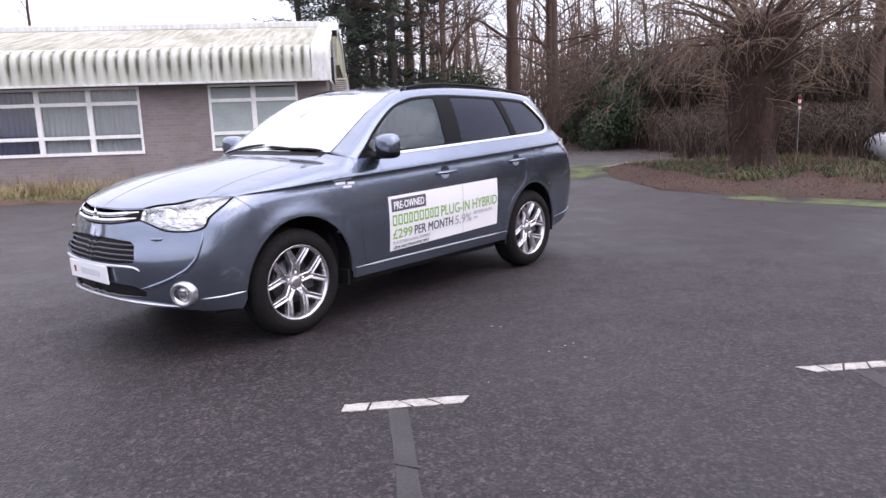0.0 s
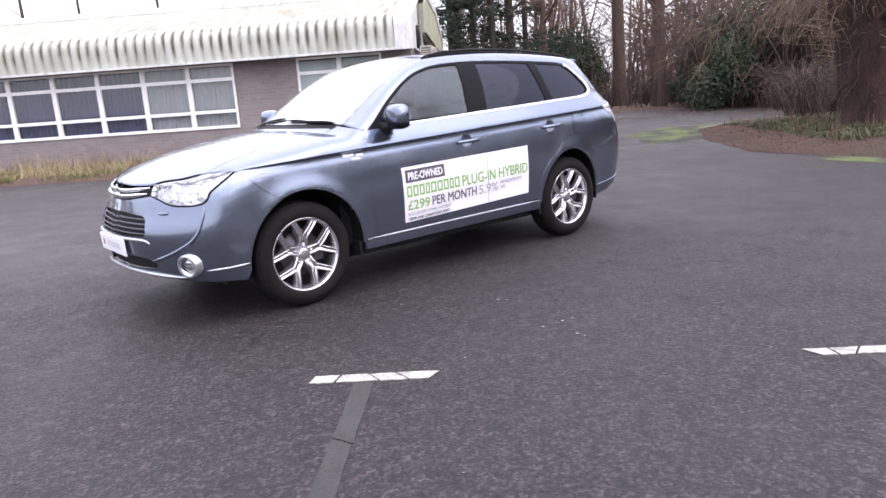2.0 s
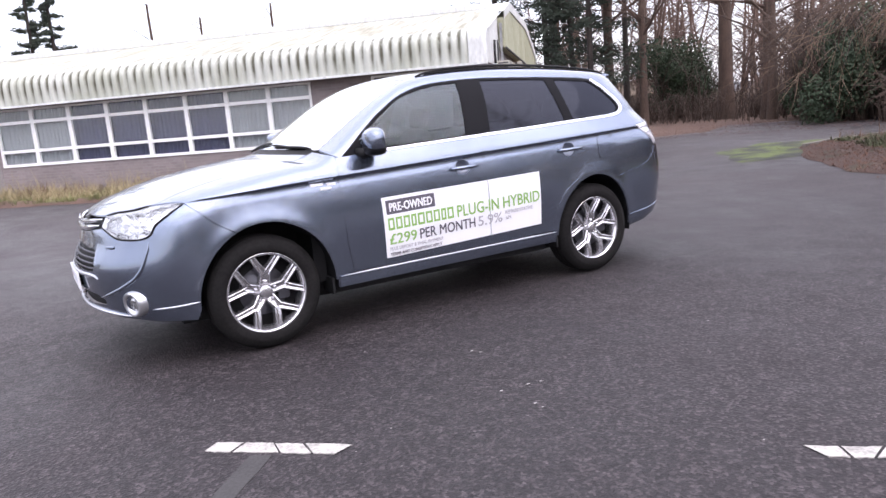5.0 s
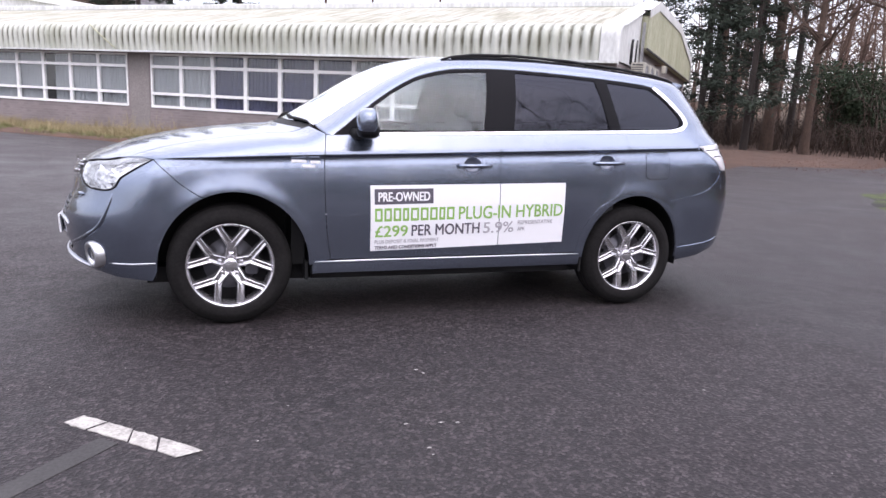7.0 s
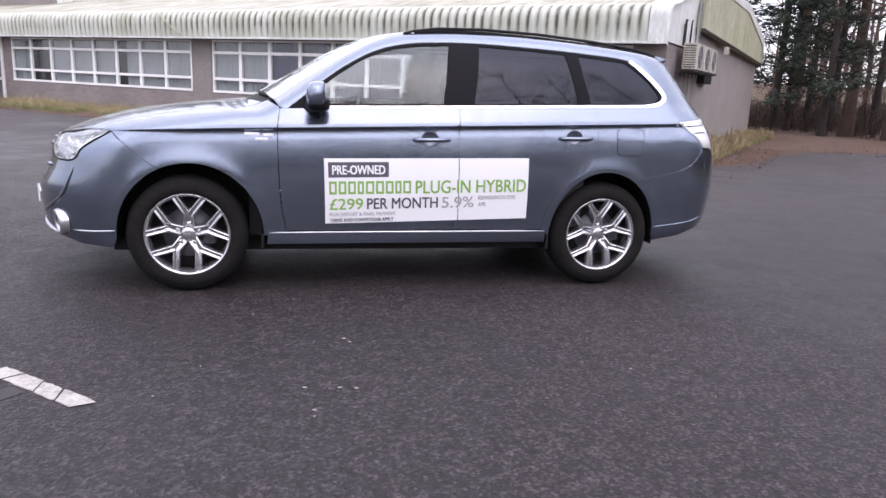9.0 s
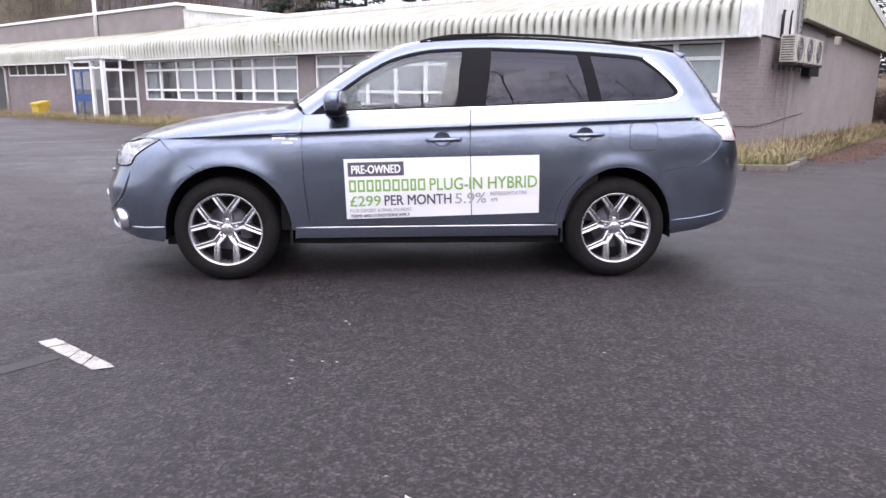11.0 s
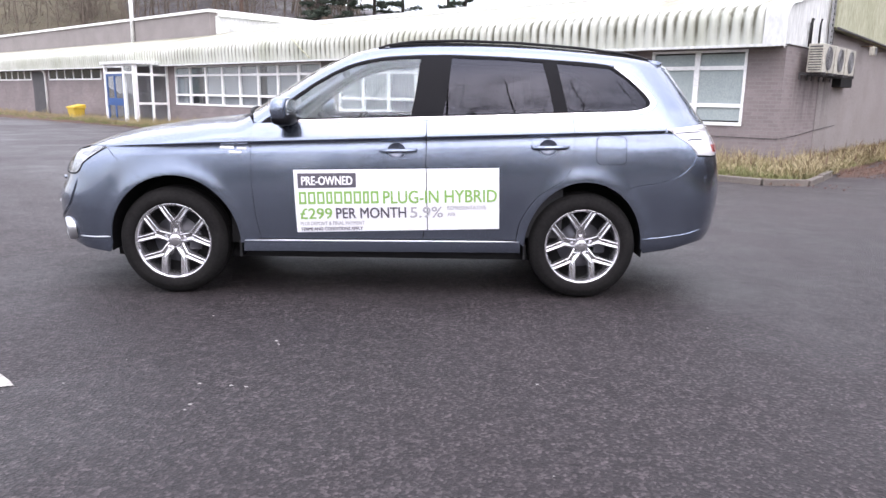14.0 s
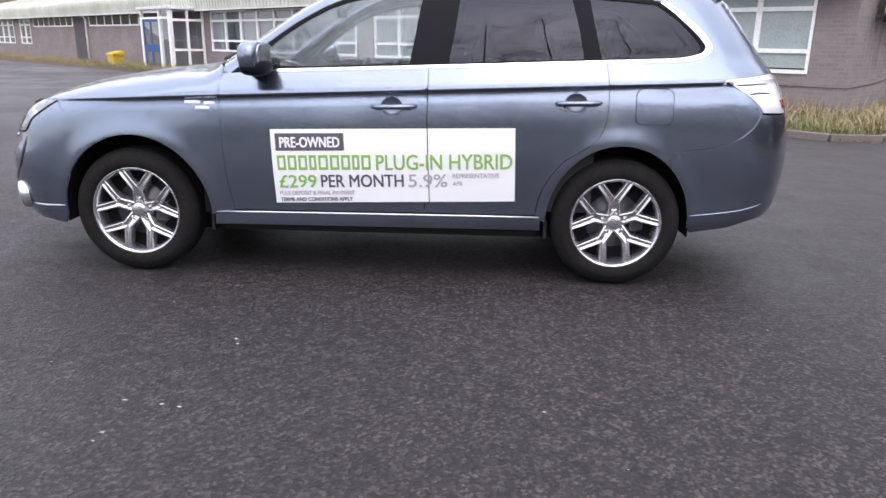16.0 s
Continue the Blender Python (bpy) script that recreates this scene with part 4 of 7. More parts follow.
    # nose
    hl_top = [(x - 0.0015, y - 0.002) for x, y in front if y < -0.395]
    hl = [on_side([(-1.738, 0.953), (-1.79, 0.96)]), on_top(hl_top), on_nose([(-0.415, 0.893), (-0.43, 0.84)]), on_nose(spline([(-0.43, 0.838), (-0.505, 0.818), (-0.60, 0.785), (-0.66, 0.774)], 4)),
          on_side(spline([(-2.055, 0.772), (-1.995, 0.778), (-1.955, 0.80), (-1.925, 0.845), (-1.858, 0.888), (-1.738, 0.953)], 4))]
    for ob in panel("headlamp", "nose", hl, M_LENS, car, "clear-lensed headlamp", gap=0.003, depth=0.006, h=0.03):
        s = -1 if ob.data.vertices[0].co.y > 0 else 1
        bm = bmesh.new()
        # reflector bowl pieces behind the lens
        for cy, cz_, cxx, r in ((-0.565, 0.845, -2.06, 0.052), (-0.665, 0.842, -1.985, 0.045)):
            d = Vector((-0.86, -0.5, 0.05)).normalized()
            c0 = Vector((cxx, cy, cz_))
            add_tube(bm, [c0 - d * 0.05, c0 - d * 0.01, c0], [r * 0.5, r * 0.95, r], 20)
        for v in bm.verts:
            v.co.y *= s
        bmesh.ops.recalc_face_normals(bm, faces=bm.faces[:])
        part("projector", bm, M_CHROME, ob, "round projector lamps", smooth=True)
    bead("lamp_seal", on_top(hl_top), 0.0065, M_BLACKGLOSS, car, "dark seal over the headlamp", lift=0.0)
    bead("lamp_seal", np.concatenate([on_nose(spline([(-0.43, 0.838), (-0.505, 0.818), (-0.60, 0.785), (-0.66, 0.774)], 4)), on_side(spline([(-2.055, 0.772), (-1.995, 0.778), (-1.955, 0.80), (-1.925, 0.845), (-1.858, 0.888), (-1.738, 0.953)], 4))]), 0.005, M_BLACKGLOSS, car, "dark seal under the headlamp", lift=0.0)
    panel("headlamp_bowl", "nose", hl, M_LAMPWHITE, car, "silver reflector inside the headlamp", gap=0.004, depth=-0.026, offset=-0.03, h=0.04)

    # upper grille: dark backing and two chrome bars
    ug = [on_nose([(0.0, 0.868), (-0.2, 0.872), (-0.405, 0.895)]), on_nose([(-0.405, 0.895), (-0.425, 0.835)]), on_nose([(-0.425, 0.835), (-0.2, 0.805), (0.0, 0.798)])]
    panel("upper_grille", "nose", ug, M_BLACKGLOSS, car, "black upper grille backing", mirror="weld", offset=-0.02, gap=0.0)
    for z, r in ((0.857, 0.014), (0.823, 0.016)):
        p = on_nose(spline([(-0.40, z + 0.022), (-0.2, z + 0.002), (0.0, z - 0.004)], 8))
        q = np.concatenate([p, (p * [1, -1, 1])[::-1][1:]])
        bead("grille_bar", q, r, M_CHROME, car, "chrome grille bar", lift=0.004, mirror=False)
    # bumper
    cx, cz, rx, rz = ARCH_F
    half = [on_nose([(0.0, 0.797), (-0.2, 0.804), (-0.43, 0.832)]), on_nose(spline([(-0.43, 0.834), (-0.505, 0.814), (-0.60, 0.781), (-0.66, 0.770)], 4)),
            on_side(spline([(-2.055, 0.768), (-1.993, 0.774), (-1.95, 0.796), (-1.92, 0.841), (-1.855, 0.884), (-1.738, 0.949)], 4)),
            on_side([(x - 0.0008, z - 0.0008) for x, z in BUMP_F]), on_side(arc(cx, cz, rx, rz, a_top + 0.3, 181)), on_side([(-1.73, 0.33), (-1.755, 0.272), (-1.95, 0.283)]),
            on_nose([(-0.66, 0.305), (-0.4, 0.335), (-0.2, 0.345), (0.0, 0.35)]),
            on_nose([(0.0, 0.372), (-0.3, 0.372), (-0.50, 0.385), (-0.515, 0.42), (-0.44, 0.450), (-0.2, 0.462), (0.0, 0.465)]),
            on_nose([(0.0, 0.583), (-0.3, 0.585), (-0.455, 0.592), (-0.47, 0.615), (-0.44, 0.69), (-0.40, 0.712), (-0.2, 0.722), (0.0, 0.726)])]
    panel("front_bumper", "nose", half, M_CAR, car, "body-coloured front bumper", mirror="weld", h=0.04)
    # lower grille with four slats
    lg = [on_nose([(0.0, 0.735), (-0.42, 0.725), (-0.49, 0.60), (-0.45, 0.575), (0.0, 0.575)])]
    panel("lower_grille", "nose", lg, M_BLACKPLASTIC, car, "black lower grille backing", mirror="weld", offset=-0.03, gap=0)
    for k in range(4):
        z = 0.606 + k * 0.029
        yy = -0.462 + 0.008 * k
        p = on_nose([(yy, z), (yy / 2, z), (0.0, z)])
        q = np.concatenate([p, (p * [1, -1, 1])[::-1][1:]])
        bead("grille_slat", q, 0.0055, M_ALLOYDARK, car, "thin dark silver grille slat", lift=-0.012, mirror=False, taper=False)
    lower = [on_nose([(0.0, 0.475), (-0.46, 0.455), (-0.53, 0.42), (-0.51, 0.375), (0.0, 0.362)])]
    panel("lower_intake", "nose", lower, M_BLACKPLASTIC, car, "dark lower air intake", mirror="weld", offset=-0.03, gap=0)
    p = on_nose(spline([(-0.50, 0.548), (-0.44, 0.568), (-0.2, 0.566), (0.0, 0.565)], 6))
    q = np.concatenate([p, (p * [1, -1, 1])[::-1][1:]])
    bead("grille_trim", q, 0.010, M_SATIN, car, "satin strip below the grille", lift=0.002, mirror=False)
    p = on_nose(spline([(-0.69, 0.325), (-0.5, 0.345), (-0.25, 0.358), (0.0, 0.362)], 6))
    q = np.concatenate([p, (p * [1, -1, 1])[::-1][1:]])
    bead("bumper_lip", q, 0.011, M_SATIN, car, "silver lower bumper lip", lift=0.004, mirror=False)
    # sculpted fold of the bumper and lower side line
    bead("bumper_fold", np.concatenate([on_side(spline([(-1.975, 0.765), (-1.985, 0.71), (-2.005, 0.62), (-2.04, 0.565)], 4)), on_nose(spline([(-0.735, 0.548), (-0.66, 0.498), (-0.55, 0.452), (-0.47, 0.432)], 4))]), 0.013, M_CAR, car, lift=-0.004)
    bead("bumper_line", on_side([(-1.985, 0.365), (-1.86, 0.368), (-1.735, 0.378)]), 0.006, M_SATIN, car, "bright line low on the bumper", lift=-0.001)
    # fog lamps
    for s in (1, -1):
        p = on_nose([(-0.70, 0.405), (-0.7001, 0.405)])[:1]
        n = normals_of(p)[0]
        n = Vector((n[0] - 0.35, n[1] * s * 0.8, n[2])).normalized()
        c = Vector((p[0, 0], p[0, 1] * s, p[0, 2]))
        fog = link("fog_lamp", lathe([(0.0, -0.01), (0.045, -0.008), (0.048, 0.008), (0.062, 0.022), (0.074, 0.018), (0.082, -0.004), (0.084, -0.03)], 28), M_SATIN, car, "fog lamp in a satin silver surround", smooth=True)
        rot = n.to_track_quat("Z", "Y").to_matrix().to_4x4()
        fog.matrix_local = Matrix.Translation(c) @ rot
        lens = link("lens", lathe([(0.0, 0.012), (0.025, 0.010), (0.042, 0.002), (0.046, -0.006)], 24), M_LAMPWHITE, fog, smooth=True)
        wp = on_nose([(-0.578, 0.733), (-0.5781, 0.733)])[:1]
        w = Vector((wp[0, 0] - 0.004, wp[0, 1] * s, wp[0, 2]))
        bm = rounded_blob(0.012, 0.036, 0.010, 3.0)
        ob = link("washer_cover", bm, M_CAR, car, smooth=True)
        ob.matrix_local = Matrix.Translation(w) @ pose(0, 0, 0, 0, 0, 35 * s)
    # maker's emblem as a plain three-lobed shape
    bm = bmesh.new()
    for a in (90, 210, 330):
        m = Matrix.Translation((0, 0.0, 0)) @ Matrix.Rotation(radians(a), 4, "X")
        vs = [bm.verts.new(m @ Vector(q)) for q in ((0, 0, 0), (0, 0.030, 0.022), (0, 0.060, 0), (0, 0.030, -0.022))]
        ctr = bm.verts.new(m @ Vector((-0.010, 0.030, 0)))
        for i in range(4):
            bm.faces.new((vs[i], vs[(i + 1) % 4], ctr))
    bmesh.ops.recalc_face_normals(bm, faces=bm.faces[:])
    em = link("emblem", bm, M_CHROME, car, "chrome three-lobed emblem")
    em.location = (-2.262, 0, 0.842)
    # show plate
    pl = link("show_plate", box_bm((-0.006, 0.006, -0.26, 0.26, -0.056, 0.056), bevel=0.003), M_SIGN, car, "white show plate with unreadable grey print")
    pl.matrix_local = Matrix.Translation((-2.300, 0, 0.508)) @ pose(0, 0, 0, 0, -3, 0)
    part("printed_bar", box_bm((-0.0075, -0.0062, 0.17, 0.195, -0.02, 0.022)), M_TAILRED, pl, "small red mark")
    for k in range(8):
        part("printed_bar", box_bm((-0.0075, -0.0062, 0.095 - k * 0.034 - 0.024, 0.095 - k * 0.034, -0.020, 0.020)), M_PALEINK, pl)
    part("plate_bracket", box_bm((0.006, 0.05, -0.2, 0.2, -0.03, 0.03)), M_BLACKPLASTIC, pl)

    # windows
    sur = [on_side([(-0.752, 1.120), (-0.25, belt(-.25) + .001), (0.3, belt(.3) + .001), (0.8, belt(.8) + .001), (1.236, belt(1.236) + .001), (1.45, 1.214)]), on_side(WIN_TIP), on_side(WIN_TOP)]
    gF = spline([(-0.585, 1.153), (-0.2, 1.166), (0.205, 1.183)], 2) + spline([(0.235, 1.36), (0.262, 1.548)], 3) + spline([(0.20, 1.546), (-0.004, 1.526), (-0.205, 1.472), (-0.375, 1.383), (-0.52, 1.278), (-0.60, 1.21), (-0.585, 1.153)], 5)[:-1]
    gR = [(0.408, 1.188), (0.76, 1.203), (1.118, 1.218), (1.09, 1.37), (1.050, 1.534), (0.80, 1.548), (0.462, 1.555), (0.44, 1.37)]
    gQ = [(1.205, 1.222), (1.45, 1.230)] + spline([(1.60, 1.232), (1.685, 1.250), (1.722, 1.284), (1.70, 1.325), (1.64, 1.39), (1.57, 1.448), (1.49, 1.502)], 4) + [(1.30, 1.518), (1.140, 1.530), (1.165, 1.40)]
    closed = lambda g: [on_side(list(g) + [g[0]])]
    panel("window_surround", "side", sur, M_BLACKGLOSS, car, "gloss black window pillars and seals", holes=[closed(gF), closed(gR), closed(gQ)], offset=-0.004, gap=0.001, depth=0.02)
    panel("front_side_glass", "side", closed(gF), M_GLASSF, car, "clear side window", offset=-0.010, gap=-0.004, depth=0.003, h=0.06)
    panel("rear_side_glass", "side", closed(gR), M_PRIVACY, car, "dark tinted rear window", offset=-0.010, gap=-0.004, depth=0.003, h=0.06)
    panel("quarter_glass", "side", closed(gQ), M_PRIVACY, car, "dark tinted quarter window", offset=-0.010, gap=-0.004, depth=0.003, h=0.06)
    chrome = [on_side([(-0.55, 1.126), (0.3, 1.159), (1.22, 1.196), (1.45, 1.203)]), on_side(spline([(1.62, 1.210), (1.722, 1.229), (1.776, 1.276), (1.752, 1.333), (1.687, 1.399), (1.605, 1.468), (1.53, 1.517)], 5)),
              on_side(spline([(1.512, 1.507), (1.588, 1.450), (1.665, 1.383), (1.726, 1.32), (1.744, 1.28), (1.702, 1.248), (1.60, 1.228), (1.45, 1.221)], 5)), on_side([(1.45, 1.221), (1.22, 1.212), (0.3, 1.174), (-0.55, 1.140)])]
    panel("window_trim", "side", chrome, M_TRIM, car, "chrome belt-line trim sweeping round the quarter window", offset=0.005, gap=0.0, depth=0.008, h=0.03)

    # tail
    tl = [on_side(lamp_low[::-1]), on_side([(1.836, 1.127), (2.0, 1.142), (2.112, 1.155)]), on_tail([(-0.66, 1.152), (-0.58, 1.148)]), on_tail([(-0.56, 1.10), (-0.575, 0.955)]), on_tail([(-0.62, 0.95), (-0.72, 0.95)]), on_side([(2.13, 0.955), (2.053, 0.959)])]
    panel("tail_lamp", "tail", tl, M_TAILCLEAR, car, "clear-lensed tail lamp", gap=0.003, offset=0.006, h=0.03)
    panel("tail_lamp_stripe", "tail", [on_tail([(-0.585, 1.02), (-0.70, 1.02), (-0.70, 0.975), (-0.585, 0.975), (-0.585, 1.02)])], M_TAILRED, car, "red reflector in the tail lamp", offset=0.008, gap=0, h=0.04, depth=0.003)
    for z0, x0 in ((1.098, 1.89), (1.052, 1.97)):
        bead("lamp_divider", on_side([(x0, z0), (2.02, z0 + 0.006), (2.10, z0 + 0.004)]), 0.0045, M_ALLOYDARK, car, "thin dark line across the tail lamp", lift=0.006)
    rb = [on_tail([(0.0, 0.78), (-0.55, 0.80), (-0.56, 0.945)]), on_tail([(-0.62, 0.944), (-0.72, 0.944)]), on_side([(2.13, 0.949), (2.056, 0.953)]), on_side([(x + 0.0008, z - 0.0008) for x, z in BUMP_R]), on_side(arc(*ARCH_R, a_r - 0.3, 0)),
          on_side([(1.722, 0.335), (1.745, 0.305), (1.95, 0.335)]), on_tail([(-0.68, 0.375), (-0.4, 0.385), (0.0, 0.39)])]
    panel("rear_bumper", "tail", rb, M_CAR, car, "body-coloured rear bumper", mirror="weld", h=0.045)
    bead("bumper_line", on_side([(1.725, 0.408), (1.85, 0.418), (2.02, 0.442), (2.14, 0.47)]), 0.005, M_CAR, car, lift=0.001)
    hd = [on_tail([(0.0, 1.16), (-0.60, 1.15)]), on_tail([(-0.55, 1.10), (-0.56, 0.95), (-0.54, 0.81), (0.0, 0.79)])]
    panel("tailgate", "tail", hd, M_CAR, car, "", mirror="weld", h=0.06)
    outer = [on_top([(1.93, 0.0), (1.905, -0.3), (1.85, -0.505)]), on_side([(hx + 0.003, hz) for hx, hz in hatch]), on_tail([(-0.60, 1.156), (0.0, 1.166)])]
    inner = [on_tail([(0.0, 1.20), (-0.40, 1.195), (-0.50, 1.215)]), on_tail([(-0.50, 1.215), (-0.44, 1.40), (-0.40, 1.49)]), on_tail([(-0.40, 1.49), (-0.2, 1.505), (0.0, 1.51)])]
    panel("tailgate_frame", "tail", outer + inner, M_CAR, car, "painted frame of the tailgate", mirror="weld", h=0.05)
    panel("rear_window", "tail", inner, M_PRIVACY, car, "dark tailgate window", mirror="weld", h=0.06, gap=-0.003, offset=-0.006)
    # roof spoiler
    bm = bmesh.new()
    rows = []
    for y in np.linspace(-0.53, 0.53, 25):
        x0, e = 1.80 - 0.10 * y * y, 0.17 - 0.30 * y * y
        z0 = float(roof_height(np.array([x0]), np.array([y]))[0]) + 0.006
        rows.append([(x0, y, z0), (x0 + 0.5 * e, y, z0 - 0.004), (x0 + e, y, z0 - 0.016), (x0 + e + 0.004, y, z0 - 0.032), (x0 + 0.5 * e, y, z0 - 0.055)])
    ends = grid_mesh(bm, rows)
    for e in (ends[0], ends[-1]):
        bm.faces.new(e)
    bmesh.ops.recalc_face_normals(bm, faces=bm.faces[:])
    part("spoiler", bm, M_CAR, car, "roof spoiler over the tailgate", smooth=True)


def lathe(profile, n=48, closed=False):
    """Revolve (radius, height) pairs about z."""
    bm = bmesh.new()
    rings = []
    for r, z in profile:
        if r < 1e-6:
            rings.append([bm.verts.new((0, 0, z))])
        else:
            rings.append([bm.verts.new((r * math.cos(2 * math.pi * k / n), r * math.sin(2 * math.pi * k / n), z)) for k in range(n)])
    pairs = list(zip(rings, rings[1:])) + ([(rings[-1], rings[0])] if closed else [])
    for a, b in pairs:
        for k in range(n):
            k2 = (k + 1) % n
            if len(a) == 1 and len(b) == 1:
                continue
            if len(a) == 1:
                bm.faces.new((a[0], b[k], b[k2]))
            elif len(b) == 1:
                bm.faces.new((a[k], b[0], a[k2]))
            else:
                bm.faces.new((a[k], b[k], b[k2], a[k2]))
    bmesh.ops.recalc_face_normals(bm, faces=bm.faces[:])
    return bm


def build_wheel():
    w = link("wheel", lathe([(0.236, -0.085), (0.250, -0.105), (0.268, -0.114), (0.300, -0.110), (0.330, -0.098), (0.344, -0.080), (0.3515, -0.06), (0.3515, -0.02), (0.3475, -0.018), (0.3475, -0.012), (0.3515, -0.010),
                             (0.3515, 0.010), (0.3475, 0.012), (0.3475, 0.018), (0.3515, 0.02), (0.3515, 0.06), (0.344, 0.080), (0.333, 0.093), (0.330, 0.099), (0.300, 0.110), (0.297, 0.1115), (0.290, 0.1125), (0.272, 0.112), (0.258, 0.107), (0.251, 0.101), (0.242, 0.088)], 72, closed=True),
             M_TYRE, car, "road wheel with worn black tyre", smooth=True)
    part("rim", lathe([(0.228, -0.09), (0.221, 0.02), (0.222, 0.060), (0.229, 0.078), (0.236, 0.094), (0.245, 0.101), (0.250, 0.097), (0.245, 0.085)], 64), M_ALLOY, w, "bright alloy rim", smooth=True)
    part("rim_well", lathe([(0.0, 0.000), (0.221, -0.01), (0.227, -0.09)], 48), M_BLACKPLASTIC, w, "dark inside of the rim", smooth=True)
    part("brake_disc", lathe([(0.0, 0.024), (0.07, 0.024), (0.075, 0.012), (0.15, 0.012), (0.152, 0.004)], 40), M_ALLOYDARK, w, "", smooth=True)
    bm = box_bm((0.085, 0.16, -0.06, 0.06, 0.0, 0.045), bevel=0.012)
    part("caliper", bm, M_ALLOYDARK, w, "brake caliper", smooth=True)

    def spoke_bar(bm, a, b, w0, w1, z0, z1, drop):
        a, b = Vector(a), Vector(b)
        d = (b - a).normalized()
        s = Vector((-d.y, d.x))
        rows = []
        for k in range(5):
            t = k / 4
            c, hw, zz = a.lerp(b, t), (w0 + (w1 - w0) * t) / 2, z0 + (z1 - z0) * t + 0.004 * math.sin(math.pi * t)
            rows.append([(c.x + s.x * q * hw, c.y + s.y * q * hw, zz + dz) for q, dz in ((-1.3, -drop), (-1.0, -0.009), (-0.86, 0.0), (-0.56, 0.0), (-0.40, -0.007), (0, -0.009), (0.40, -0.007), (0.56, 0.0), (0.86, 0.0), (1.0, -0.009), (1.3, -drop))])
        grid_mesh(bm, rows)

    for k in range(5):
        a = radians(90 + 72 * k)
        bm = bmesh.new()
        u, s = Vector((math.cos(a), math.sin(a))), Vector((-math.sin(a), math.cos(a)))
        fork = u * 0.118
        spoke_bar(bm, u * 0.040, u * 0.130, 0.066, 0.056, 0.056, 0.078, 0.040)
        for q in (-1, 1):
            e = Vector((math.cos(a + q * radians(20.5)), math.sin(a + q * radians(20.5)))) * 0.240
            spoke_bar(bm, fork + s * q * 0.008, e, 0.042, 0.037, 0.0775, 0.091, 0.040)
        bmesh.ops.recalc_face_normals(bm, faces=bm.faces[:])
        part("spoke", bm, M_ALLOY, w, "forked alloy spoke", smooth=True)
    part("hub_cap", lathe([(0.0, 0.076), (0.030, 0.074), (0.040, 0.069), (0.043, 0.060), (0.044, 0.050), (0.060, 0.046), (0.065, 0.02)], 36), M_ALLOY, w, "round centre cap", smooth=True)
    for k in range(5):
        a = radians(90 + 72 * k)
        bm = bmesh.new()
        add_tube(bm, [(0.0, 0.0, 0.04), (0, 0, 0.068), (0, 0, 0.072)], [0.0095, 0.0095, 0.006], 6)
        nut = part("wheel_nut", bm, M_CHROME, w)
        nut.location = (0.062 * math.cos(a), 0.062 * math.sin(a), -0.004)
    return w


def build_running_gear():
    w = build_wheel()
    first = pose(-1.335, -0.752, 0.3525, 90, 0, 0)
    w.matrix_local = first @ pose(0, 0, 0, 0, 0, -3)
    for m in (pose(1.335, -0.752, 0.3525, 90, 0, 0) @ pose(0, 0, 0, 0, 0, 4), pose(-1.335, 0.752, 0.3525, -90, 0, 0), pose(1.335, 0.752, 0.3525, -90, 0, 0)):
        c = copy_thing(w, m)
        c.parent = car
        c.matrix_local = m
    # wheel-arch liners and floor pan
    for (cx, cz, rx, rz), x_in in ((ARCH_F, 0), (ARCH_R, 0)):
        for s in (1, -1):
            bm = bmesh.new()
            rows = []
            for y in (-0.835, -0.80, -0.45):
                k = 1.03
                rows.append([(cx + rx * k * math.cos(radians(a)), y * s, cz + rz * k * math.sin(radians(a))) for a in range(-8, 189, 7)])
            rows.append([(cx, -0.45 * s, cz)] * len(rows[0]))
            grid_mesh(bm, rows[:3])
            vs = [bm.verts.new(p) for p in rows[2]]
            bm.faces.new(vs)
            part("arch_liner", bm, M_BLACKPLASTIC, car, "black wheel-arch liner", smooth=False)
    # underbody boxes, set low to block light and deepen the shade below
    part("floor_pan", box_bm((-1.80, 1.72, -0.60, 0.60, 0.205, 0.30)), M_BLACKPLASTIC, car, "dark underbody")
    for s in (-1, 1):
        part("sill_floor", box_bm((-0.86, 0.92, min(s * 0.60, s * 0.73), max(s * 0.60, s * 0.73), 0.235, 0.33)), M_BLACKPLASTIC, car)
    part("engine_shield", box_bm((-1.78, -0.9, -0.44, 0.44, 0.30, 0.75)), M_BLACKPLASTIC, car)
    part("boot_floor", box_bm((0.95, 1.95, -0.44, 0.44, 0.30, 0.58)), M_BLACKPLASTIC, car)
    for bx in ((-1.80, -1.72, -0.60, 0.60, 0.55, 0.84), (-0.98, -0.90, -0.74, 0.74, 0.33, 1.06), (1.86, 1.92, -0.66, 0.66, 0.5, 1.0)):
        part("bulkhead", box_bm(bx), M_BLACKPLASTIC, car, "inner bulkhead")
    for x in (-0.90, 0.955):
        for s in (1, -1):
            part("mud_flap", box_bm((x - 0.008, x + 0.008, s * 0.76 - 0.08, s * 0.76 + 0.08, 0.255, 0.36)), M_BLACKPLASTIC, car)


def rounded_blob(sx, sy, sz, power=2.6, nu=24, nv=14):
    bm = bmesh.new()
    f = lambda c: math.copysign(abs(c) ** (2 / power), c)
    rows = []
    for j in range(nv + 1):
        t = math.pi * (j / nv - 0.5)
        rows.append([(sx * f(math.cos(t)) * f(math.cos(u)), sy * f(math.cos(t)) * f(math.sin(u)), sz * f(math.sin(t))) for u in (2 * math.pi * i / nu for i in range(nu + 1))])
    grid_mesh(bm, rows)
    bmesh.ops.remove_doubles(bm, verts=bm.verts[:], dist=1e-4)
    bmesh.ops.recalc_face_normals(bm, faces=bm.faces[:])
    return bm


